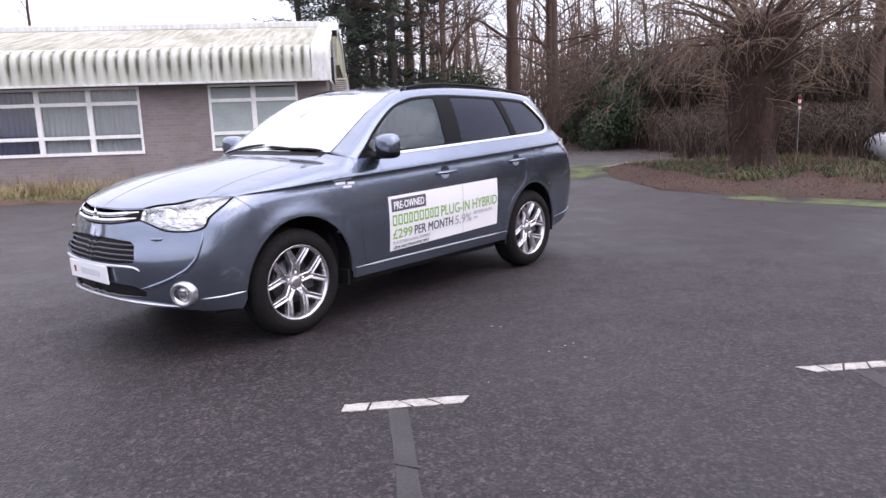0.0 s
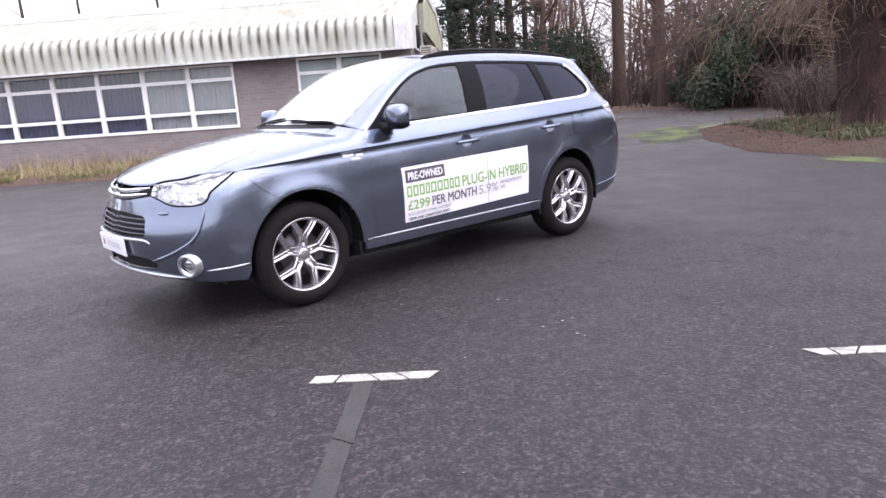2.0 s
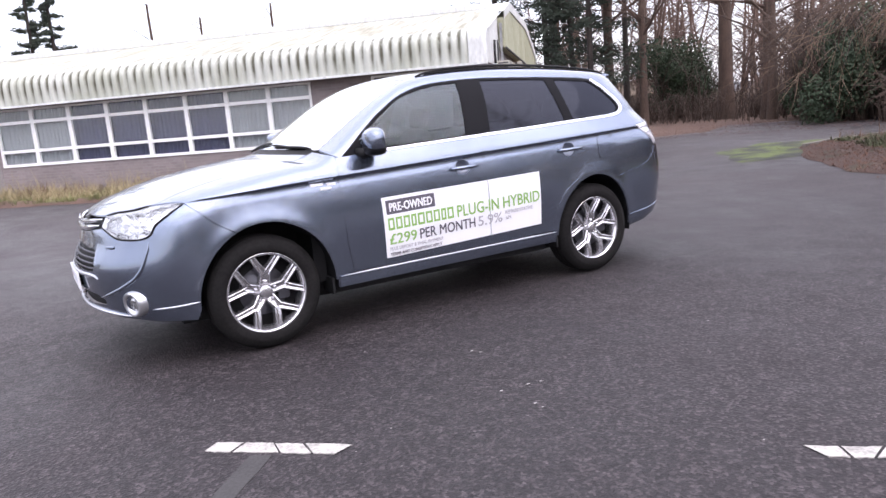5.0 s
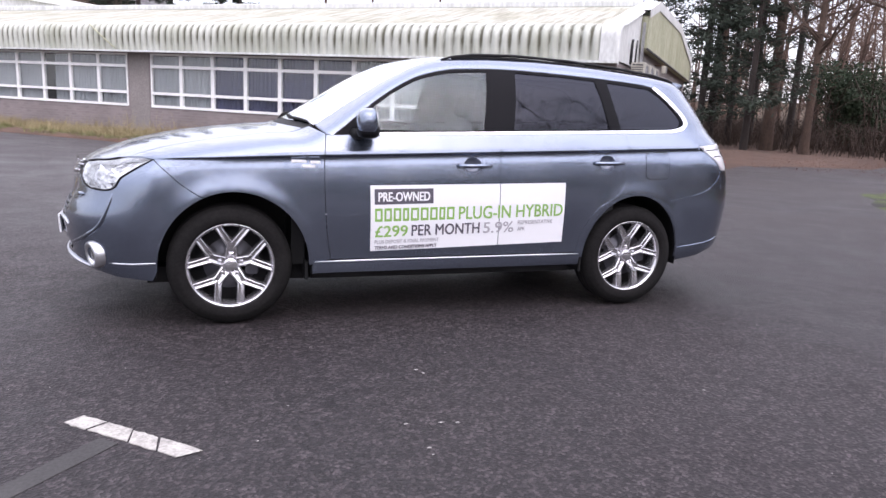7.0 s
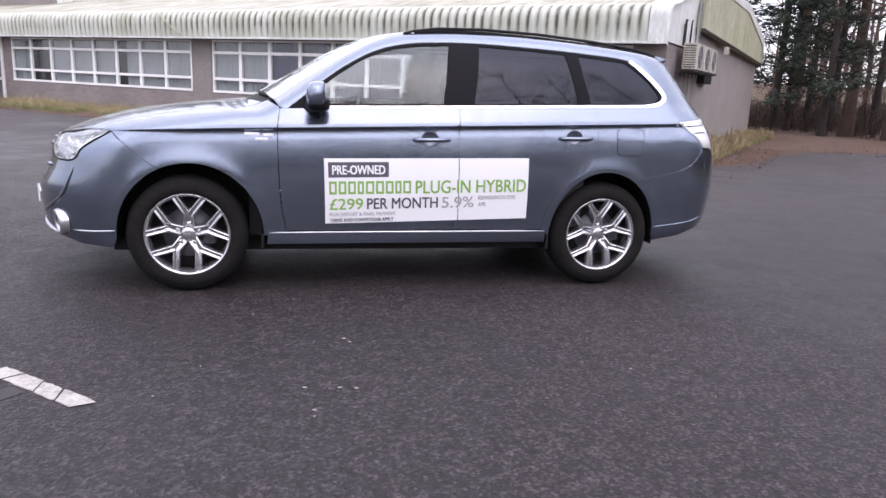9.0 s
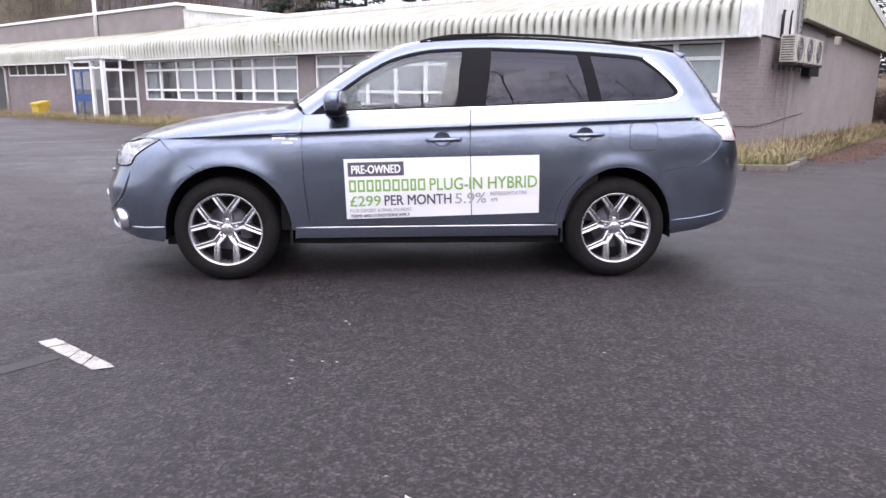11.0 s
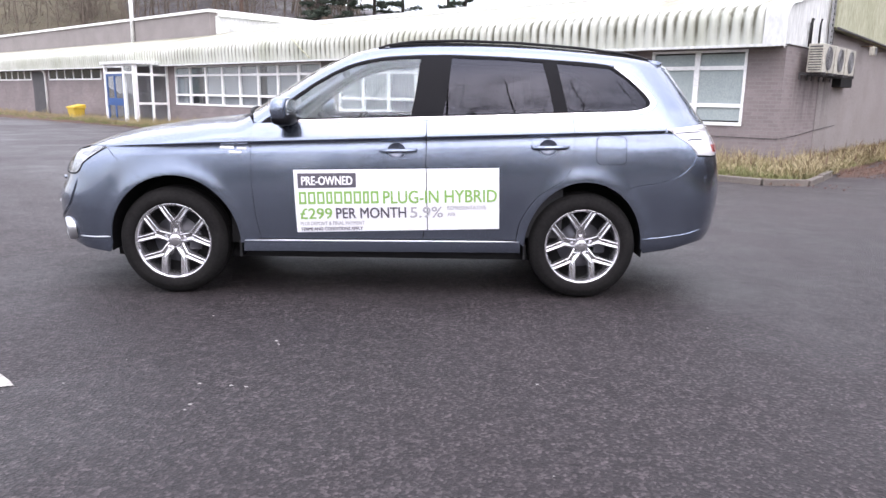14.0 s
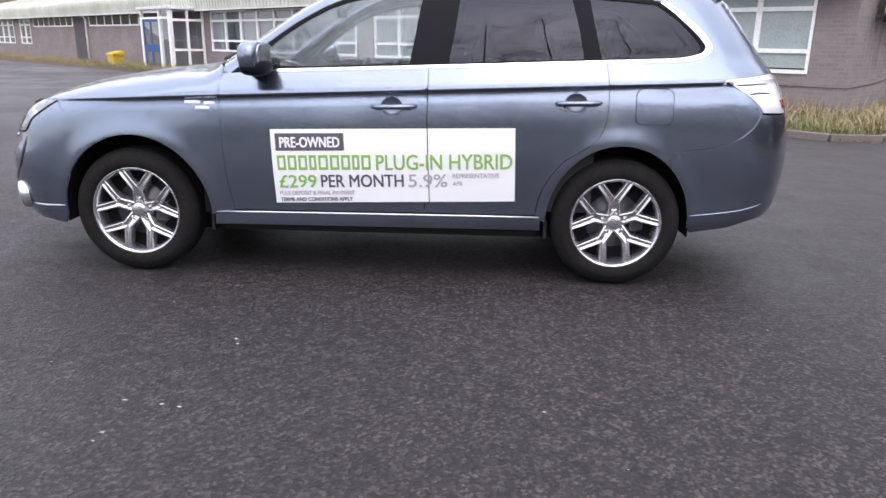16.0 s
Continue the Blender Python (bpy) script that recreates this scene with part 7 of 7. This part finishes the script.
def far_woods(name, centre, r0, r1, a0, a1, n, seed, label, h=(7, 13), material=M_TWIG):
    rnd, wood = random.Random(seed), Wood()
    for _ in range(n):
        a, r = radians(rnd.uniform(a0, a1)), rnd.uniform(r0, r1)
        x, y = centre[0] + r * math.cos(a), centre[1] + r * math.sin(a)
        hh, p = rnd.uniform(*h), Vector((x, y, ground_height(x, y)))
        top = p + Vector((rnd.gauss(0, 0.4), rnd.gauss(0, 0.4), hh))
        wood.tube([p, p.lerp(top, 0.3) + Vector((rnd.gauss(0, 0.25), rnd.gauss(0, 0.25), 0)), p.lerp(top, 0.65) + Vector((rnd.gauss(0, 0.4), rnd.gauss(0, 0.4), 0)), top], [0.13, 0.10, 0.06, 0.015], 4)
        for _ in range(26):
            u, b = rnd.uniform(0.12, 0.98), rnd.uniform(0, 6.283)
            q, L = p.lerp(top, u), hh * rnd.uniform(0.12, 0.30) * (1.2 - u)
            e = q + Vector((math.cos(b) * L, math.sin(b) * L, L * rnd.uniform(0.2, 1.1)))
            wood.tube([q, q.lerp(e, 0.5) + Vector((0, 0, 0.05 * L)), e], [0.035, 0.025, 0.012], 3)
            for _ in range(3):
                b2 = rnd.uniform(0, 6.283)
                s = q.lerp(e, rnd.uniform(0.3, 1))
                wood.tube([s, s + Vector((math.cos(b2), math.sin(b2), rnd.uniform(0, 1.2))) * L * 0.45], [0.018, 0.008], 3)
    return tagged(wood.link(name, material), label, "woods", kind="stuff")


far_woods("far_woods", (0, 0), 36, 62, -32, 27, 135, 73, "bare winter woodland beyond the car park")
far_woods("far_woods", (0, 0), 38, 62, 27, 50, 74, 77, "thin reddish bare trees beyond the clearing", (8, 14), M_TWIG_RED)
# this band stays out of view; added to darken the doors' low reflections
far_woods("far_woods", (0, 0), 25, 40, 246, 338, 190, 76, "unseen bare woods, added to darken low reflections in the car", (6, 10))
# hillside trees carry the distance haze in their twig colour
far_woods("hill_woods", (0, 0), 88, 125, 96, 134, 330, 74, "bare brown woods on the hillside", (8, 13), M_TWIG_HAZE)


def bank(name, centre, r, a0, a1, h, material, label, seed, depth=14):
    """A low wooded rise that closes the view."""
    bm, rows = bmesh.new(), []
    for i in range(121):
        a = radians(a0 + (a1 - a0) * i / 120)
        row = []
        for k in range(9):
            t = k / 8
            rr = r + depth * t
            x, y = centre[0] + rr * math.cos(a), centre[1] + rr * math.sin(a)
            z = ground_height(x, y) + h * min(1.0, i / 22, (120 - i) / 22) * (1 - (1 - t) ** 2) * (0.75 + 0.35 * noise.noise(Vector((x * 0.09, y * 0.09, seed))) + 0.15 * noise.noise(Vector((x * 0.5, y * 0.5, seed)))) - 0.2 * (k == 0)
            row.append((x, y, z))
        rows.append(row)
    grid_mesh(bm, rows)
    bmesh.ops.recalc_face_normals(bm, faces=bm.faces[:])
    return tagged(link(name, bm, material, smooth=True), label, "backdrop", kind="structure")


M_SCRUB = two_scale("brown_scrub", (0.052, 0.036, 0.024), (0.15, 0.105, 0.068), 0.5, 6, 0.95, bump_strength=1.0, bump_distance=0.3)
M_HILLGRASS = two_scale("hill_grass", (0.044, 0.039, 0.023), (0.092, 0.078, 0.046), 0.15, 3, 0.95, bump_strength=0.4, bump_distance=0.1)
bank("backdrop_bank", (0, 0), 56, -45, 36, 8.0, M_SCRUB, "scrubby brown bank behind the trees", 3)
bank("backdrop_bank", (0, 0), 60, 33, 68, 3.4, M_SCRUB, "low scrubby bank behind the pines", 4)
bank("backdrop_far", (0, 0), 90, 60, 100, 1.5, M_SCRUB, "scrubby brown bank behind the building", 5)


def hillside():
    bm, rows = bmesh.new(), []
    for i in range(41):
        row = []
        for k in range(31):
            a, r = radians(96 + 50 * i / 40), 60 + 110 * k / 30
            x, y = r * math.cos(a), r * math.sin(a)
            t = max(0.0, min(1.0, (r - 62) / 70))
            row.append((x, y, 0.05 + 17 * t * t * (3 - 2 * t) + 0.4 * noise.noise(Vector((x * .05, y * .05, 2)))))
        rows.append(row)
    grid_mesh(bm, rows)
    bmesh.ops.recalc_face_normals(bm, faces=bm.faces[:])
    tagged(link("hillside", bm, M_HILLGRASS, smooth=True), "rough grassy hillside beyond the building", "hillside", kind="structure")


hillside()


# ---- fixtures on and round the building ----
M_ACBEIGE = two_scale("beige_metal_case", (0.25, 0.235, 0.20), (0.56, 0.54, 0.47), 5, 30, 0.6, bump_strength=0.05, stretch=(1, 1, 0.5))
M_STEEL = two_scale("galvanised_steel", (0.28, 0.28, 0.29), (0.42, 0.42, 0.43), 5, 50, 0.45, 0.7, bump_strength=0.05)
M_RUST = two_scale("rusty_steel", (0.09, 0.055, 0.038), (0.19, 0.125, 0.085), 6, 50, 0.85)
M_BLUE = two_scale("blue_door_paint", (0.016, 0.055, 0.19), (0.032, 0.10, 0.29), 3, 30, 0.5, bump_strength=0.05)
M_YELLOW = two_scale("yellow_plastic", (0.50, 0.34, 0.03), (0.66, 0.47, 0.06), 4, 40, 0.6, bump_strength=0.05)
M_BLACKCABLE = plain("black_cable", (0.015, 0.015, 0.016), 0.7)
M_TARP = two_scale("silver_grey_shell", (0.40, 0.42, 0.45), (0.62, 0.64, 0.68), 3, 30, 0.35, 0.3, bump_strength=0.2)


def ac_unit():
    a = empty("air_conditioner", None, "weathered beige outdoor air-conditioning unit on wall brackets", "air conditioner", "air conditioners")
    part("case", box_bm((0.0, 0.30, -0.40, 0.40, 0.0, 0.56), bevel=0.012), M_ACBEIGE, a)
    bm = bmesh.new()
    for r in (0.06, 0.12, 0.18, 0.235):
        add_tube(bm, [(0.312, r * math.cos(k), 0.28 + r * math.sin(k)) for k in (2 * math.pi * i / 28 for i in range(29))], [0.004] * 29, 5, cap=False)
    for k in range(12):
        w = 2 * math.pi * k / 12
        add_tube(bm, [(0.312, 0.03 * math.cos(w), 0.28 + 0.03 * math.sin(w)), (0.312, 0.24 * math.cos(w), 0.28 + 0.24 * math.sin(w))], [0.003, 0.003], 4)
    part("fan_grille", bm, M_STEEL, a, "round wire fan grille")
    part("coil", box_bm((0.03, 0.27, -0.405, -0.396, 0.04, 0.52)), M_DARKDOOR, a, "dark finned coil behind the slats")
    # flat dark disc on the closed case paints the shade inside the fan opening
    fan = part("fan_recess", lathe([(0.0, 0.0), (0.235, 0.0), (0.245, 0.003)], 32), M_DARKDOOR, a, "flat dark disc for the shaded fan opening")
    fan.matrix_local = Matrix.Translation((0.302, 0, 0.28)) @ pose(0, 0, 0, 0, 90, 0)
    for k in range(9):
        part("vent_slat", box_bm((0.03, 0.27, -0.416, -0.404, 0.06 + k * 0.05, 0.088 + k * 0.05)), M_ACBEIGE, a)
    for y in (-0.28, 0.28):
        part("bracket", box_bm((-0.16, 0.34, y - 0.02, y + 0.02, -0.05, -0.0)), M_DARKDOOR, a, "dark steel wall bracket")
        part("bracket", box_bm((-0.16, -0.13, y - 0.02, y + 0.02, -0.14, -0.05)), M_DARKDOOR, a)
    return a


ac = ac_unit()
AC_POSES = [SITE @ pose(0.36, y, 1.93) for y in (1.25, 2.15, 3.05)]
ac.matrix_world = AC_POSES[0]
for m in AC_POSES[1:]:
    copy_thing(ac, m)


def fixtures():
    # pipes up the gable from the units
    for i, (y, top) in enumerate(((1.1, 3.0), (1.75, 3.05), (2.75, 3.25))):
        bm = bmesh.new()
        pts = [site(0.30, y, 2.45), site(0.30, y, top - 0.1), site(0.30, y + 0.06, top)]
        add_tube(bm, pts, [0.022 + 0.012 * (i == 0)] * 3, 8)
        tagged(link("refrigerant_pipe", bm, M_BLACKCABLE, smooth=True), "black lagged pipe up the white gable", "pipe")
    t = empty("cable_tray", SITE @ pose(0.30, 2.5, 2.55), "perforated steel cable tray up the gable", "cable tray")
    part("tray_side", box_bm((0, 0.05, -0.09, -0.075, 0, 1.0)), M_STEEL, t)
    part("tray_side", box_bm((0, 0.05, 0.075, 0.09, 0, 1.0)), M_STEEL, t)
    for k in range(8):
        part("rung", box_bm((0.01, 0.03, -0.075, 0.075, 0.06 + k * 0.12, 0.10 + k * 0.12)), M_BLACKPLASTIC, t)
    box = link("junction_box", box_bm((0, 0.20, -0.55, 0.50, 0, 0.22), (0.02, 0.22, 0.05, 0.50, 0.22, 0.46), bevel=0.01), M_BLACKPLASTIC)
    box.matrix_world = SITE @ pose(0.2, 4.1, 1.70)
    tagged(box, "dark metal box on the gable wall", "box")
    fl = empty("floodlight", SITE @ pose(0.2, 5.9, 2.68), "small weathered floodlight on the gable wall", "floodlight")
    part("arm", box_bm((0, 0.28, -0.015, 0.015, 0.06, 0.09)), M_RUST, fl)
    part("head", box_bm((0.22, 0.36, -0.09, 0.09, -0.16, 0.06), bevel=0.02), M_ACBEIGE, fl)
    part("glass", box_bm((0.362, 0.366, -0.09, 0.09, -0.13, 0.03)), M_SATIN, fl)
    bm = bmesh.new()
    add_tube(bm, [site(-3.0, -0.014, 0.62), site(-0.6, -0.016, 0.60), site(0.215, -0.016, 0.60), site(0.22, 1.2, 0.64), site(0.22, 2.4, 0.72), site(0.22, 4.2, 0.80)], [0.006] * 6, 6)
    tagged(link("wall_cable", bm, M_BLACKCABLE), "black cable clipped along the brickwork", "cable")
    # leaning strip on the eaves
    bm = bmesh.new()
    add_tube(bm, [site(-15.0, -0.50, 3.12), site(-14.55, -0.51, 2.80), site(-14.05, -0.50, 2.47)], [0.020, 0.022, 0.018], 6)
    tagged(link("loose_strip", bm, M_GREENPANEL), "mossy loose strip hanging on the eaves", "strip")

    # glazed entrance porch
    p = empty("porch", SITE, "white-framed glazed entrance porch with a blue door", "porch")
    X0, X1, Y0, H = -26.9, -24.15, -1.5, 2.42
    xd = X0 + 1.75
    for x, y in ((X0, Y0), (X1 - 0.12, Y0), (xd, Y0)):
        part("post", box_bm((x, x + 0.12, y, y + 0.12, 0.0, H)), M_WHITE, p)
    part("canopy", box_bm((X0 - 0.1, X1 + 0.1, Y0 - 0.1, 0.0, H, H + 0.12), bevel=0.01), M_GABLE, p, "flat off-white porch roof")
    part("rail", box_bm((X0 + 0.12, X1 - 0.12, Y0 + 0.02, Y0 + 0.09, 2.05, 2.13)), M_WHITE, p)
    part("transom", box_bm((X0 + 0.12, X1 - 0.12, Y0 + 0.03, Y0 + 0.08, H - 0.07, H)), M_WHITE, p)
    d = part("door", box_bm((X0 + 0.14, xd - 0.02, Y0 + 0.04, Y0 + 0.08, 0.75, 1.05), (X0 + 0.14, X0 + 0.24, Y0 + 0.04, Y0 + 0.08, 0.02, 2.05), (xd - 0.12, xd - 0.02, Y0 + 0.04, Y0 + 0.08, 0.02, 2.05), ((X0 + xd) / 2 - 0.05, (X0 + xd) / 2 + 0.05, Y0 + 0.041, Y0 + 0.079, 0.02, 2.05),
                            (X0 + 0.24, xd - 0.12, Y0 + 0.042, Y0 + 0.078, 0.02, 0.20), (X0 + 0.24, xd - 0.12, Y0 + 0.042, Y0 + 0.078, 1.95, 2.05)), M_BLUE, p, "blue framed double door with glass")
    part("door_glass", box_bm((X0 + 0.24, xd - 0.12, Y0 + 0.055, Y0 + 0.061, 0.20, 1.95)), M_PANE, d)
    for y in (-1.38, -0.72, -0.06):
        part("mullion", box_bm((X1 - 0.10, X1, y - 0.04, y + 0.04, 0, H)), M_WHITE, p)
    for z in (0.86, 2.02):
        part("rail", box_bm((X1 - 0.09, X1 - 0.01, -1.34, -0.10, z - 0.045, z + 0.045)), M_WHITE, p)
    for y0, y1 in ((-1.34, -0.76), (-0.68, -0.10)):
        for z0, z1 in ((0.02, 0.81), (0.91, 1.97), (2.07, H)):
            g = part("pane", box_bm((X1 - 0.055, X1 - 0.049, y0, y1, z0, z1)), M_PANE, p)
            g.visible_shadow = False
    for z0, z1 in ((0.1, 2.04), (2.14, H - 0.08)):
        g = part("pane", box_bm((xd + 0.12, X1 - 0.12, Y0 + 0.055, Y0 + 0.061, z0, z1)), M_PANE, p)
        g.visible_shadow = False
        g = part("pane", box_bm((X0 + 0.05, X0 + 0.056, Y0 + 0.12, -0.05, z0, z1)), M_PANE, p)
        g.visible_shadow = False
    part("porch_floor", box_bm((X0, X1, Y0, 0.0, -0.02, 0.03)), M_CONCRETE, p)

    # grit bin
    g = empty("grit_bin", SITE @ pose(-31.6, -0.9, 0.05) @ Matrix.Scale(0.8, 4), "yellow plastic grit bin with a sloping lid", "grit bin")
    bm = bmesh.new()
    vs = add_box(bm, -0.5, 0.5, -0.32, 0.32, 0.0, 0.55)
    for v in vs[:4]:
        v.co.x *= 0.85
        v.co.y *= 0.85
    bmesh.ops.bevel(bm, geom=bm.edges[:], offset=0.03, segments=2, affect="EDGES")
    part("body", bm, M_YELLOW, g, smooth=False)
    bm = bmesh.new()
    vs = add_box(bm, -0.55, 0.55, -0.37, 0.37, 0.55, 0.66)
    vs[6].co.z += 0.16
    vs[7].co.z += 0.16
    bmesh.ops.bevel(bm, geom=bm.edges[:], offset=0.03, segments=2, affect="EDGES")
    part("lid", bm, M_YELLOW, g)

    # raised flat-roofed block behind
    k = empty("rear_block", SITE, "raised brick block with a white roof edge", "building")
    part("wall", box_bm((-55.5, -25.8, 3.0, 3.3, 3.2, 4.95), (-26.1, -25.8, 3.3, 22, 3.2, 4.95), (-55.5, -26.1, 21.7, 22, 3.2, 4.95), (-55.5, -55.2, 3.3, 21.7, 3.2, 4.95)), M_PIER, k)
    part("roof", box_bm((-55.4, -25.9, 3.1, 21.9, 4.80, 4.90)), M_STEEL, k, "flat grey roof")
    part("coping", box_bm((-55.6, -25.7, 2.9, 3.4, 4.95, 5.07)), M_WHITE, k, "white roof edge trim")
    part("coping", box_bm((-26.2, -25.6, 3.4, 22.1, 4.80, 5.07)), M_WHITE, k)
    part("side_panel", box_bm((-25.8, -25.75, 3.3, 22, 3.6, 4.8)), M_GABLE, k, "off-white side cladding")
    part("end_cap", box_bm((-55.62, -55.35, 2.86, 3.0, 3.3, 4.95)), M_WHITE, k, "white upright end trim")
    for y in (8.0, 13.0):
        v = empty("roof_vent", SITE @ pose(-29 - y * 0.3, y, 4.9), "white box vent on the flat roof", "roof vent", "roof vents")
        part("stack", box_bm((-0.3, 0.3, -0.3, 0.3, 0.0, 0.35)), M_GABLE, v)
        part("cap", box_bm((-0.45, 0.45, -0.45, 0.45, 0.35, 0.75), bevel=0.05), M_WHITE, v)
    for x, y, h in ((-33.2, 2.9, 3.4),):
        f = empty("flue_pipe", SITE @ pose(x, y, 3.6), "tall pale flue pipe on the roof", "flue")
        bm = bmesh.new()
        add_tube(bm, [(0, 0, 0), (0, 0, h)], [0.10, 0.10], 14)
        part("pipe", bm, M_GABLE, f, smooth=True)
        bm = bmesh.new()
        add_tube(bm, [(0, 0, 0.0), (0, 0, 0.12)], [0.16, 0.13], 14)
        part("collar", bm, M_STEEL, f, smooth=True)

    # things among the trees at the bed's end
    c = empty("covered_trailer", pose(14.75, -1.6, 0.06, 0, 0, 28) @ Matrix.Scale(0.88, 4), "silver-grey shell of a small covered trailer", "trailer")
    bm = rounded_blob(0.85, 0.5, 0.36, 2.8, 28, 14)
    for v in bm.verts:
        v.co.z = max(v.co.z, -0.2) + 0.42
    part("shell", bm, M_TARP, c, smooth=True)
    for x in (-0.45, 0.0, 0.45):
        bm = bmesh.new()
        add_tube(bm, [(x, 0.53 * math.cos(k_), 0.42 + 0.375 * max(-0.3, math.sin(k_))) for k_ in (math.pi * (i / 16 * 1.2 - 0.1) for i in range(17))], [0.022] * 17, 6)
        part("rib", bm, M_SATIN, c, smooth=True)
    part("chassis", box_bm((-0.8, 0.9, -0.42, 0.42, 0.14, 0.24)), M_STEEL, c)
    for y in (-0.46, 0.46):
        bm = bmesh.new()
        add_tube(bm, [(0, y - 0.06, 0.18), (0, y + 0.06, 0.18)], [0.18, 0.18], 20)
        part("wheel", bm, M_TYRE, c)
    r = empty("marker_post", pose(15.5, 0.62, 0.2), "thin post with red and white banded marker", "marker post")
    bm = bmesh.new()
    add_tube(bm, [(0, 0, 0), (0, 0, 1.5)], [0.012, 0.012], 8)
    part("post", bm, M_STEEL, r)
    for i in range(4):
        bm = bmesh.new()
        add_tube(bm, [(0, 0, 1.15 + i * 0.08), (0, 0, 1.23 + i * 0.08)], [0.035, 0.035], 12)
        part("band", bm, M_TAILRED if i % 2 else M_WHITE, r)


fixtures()
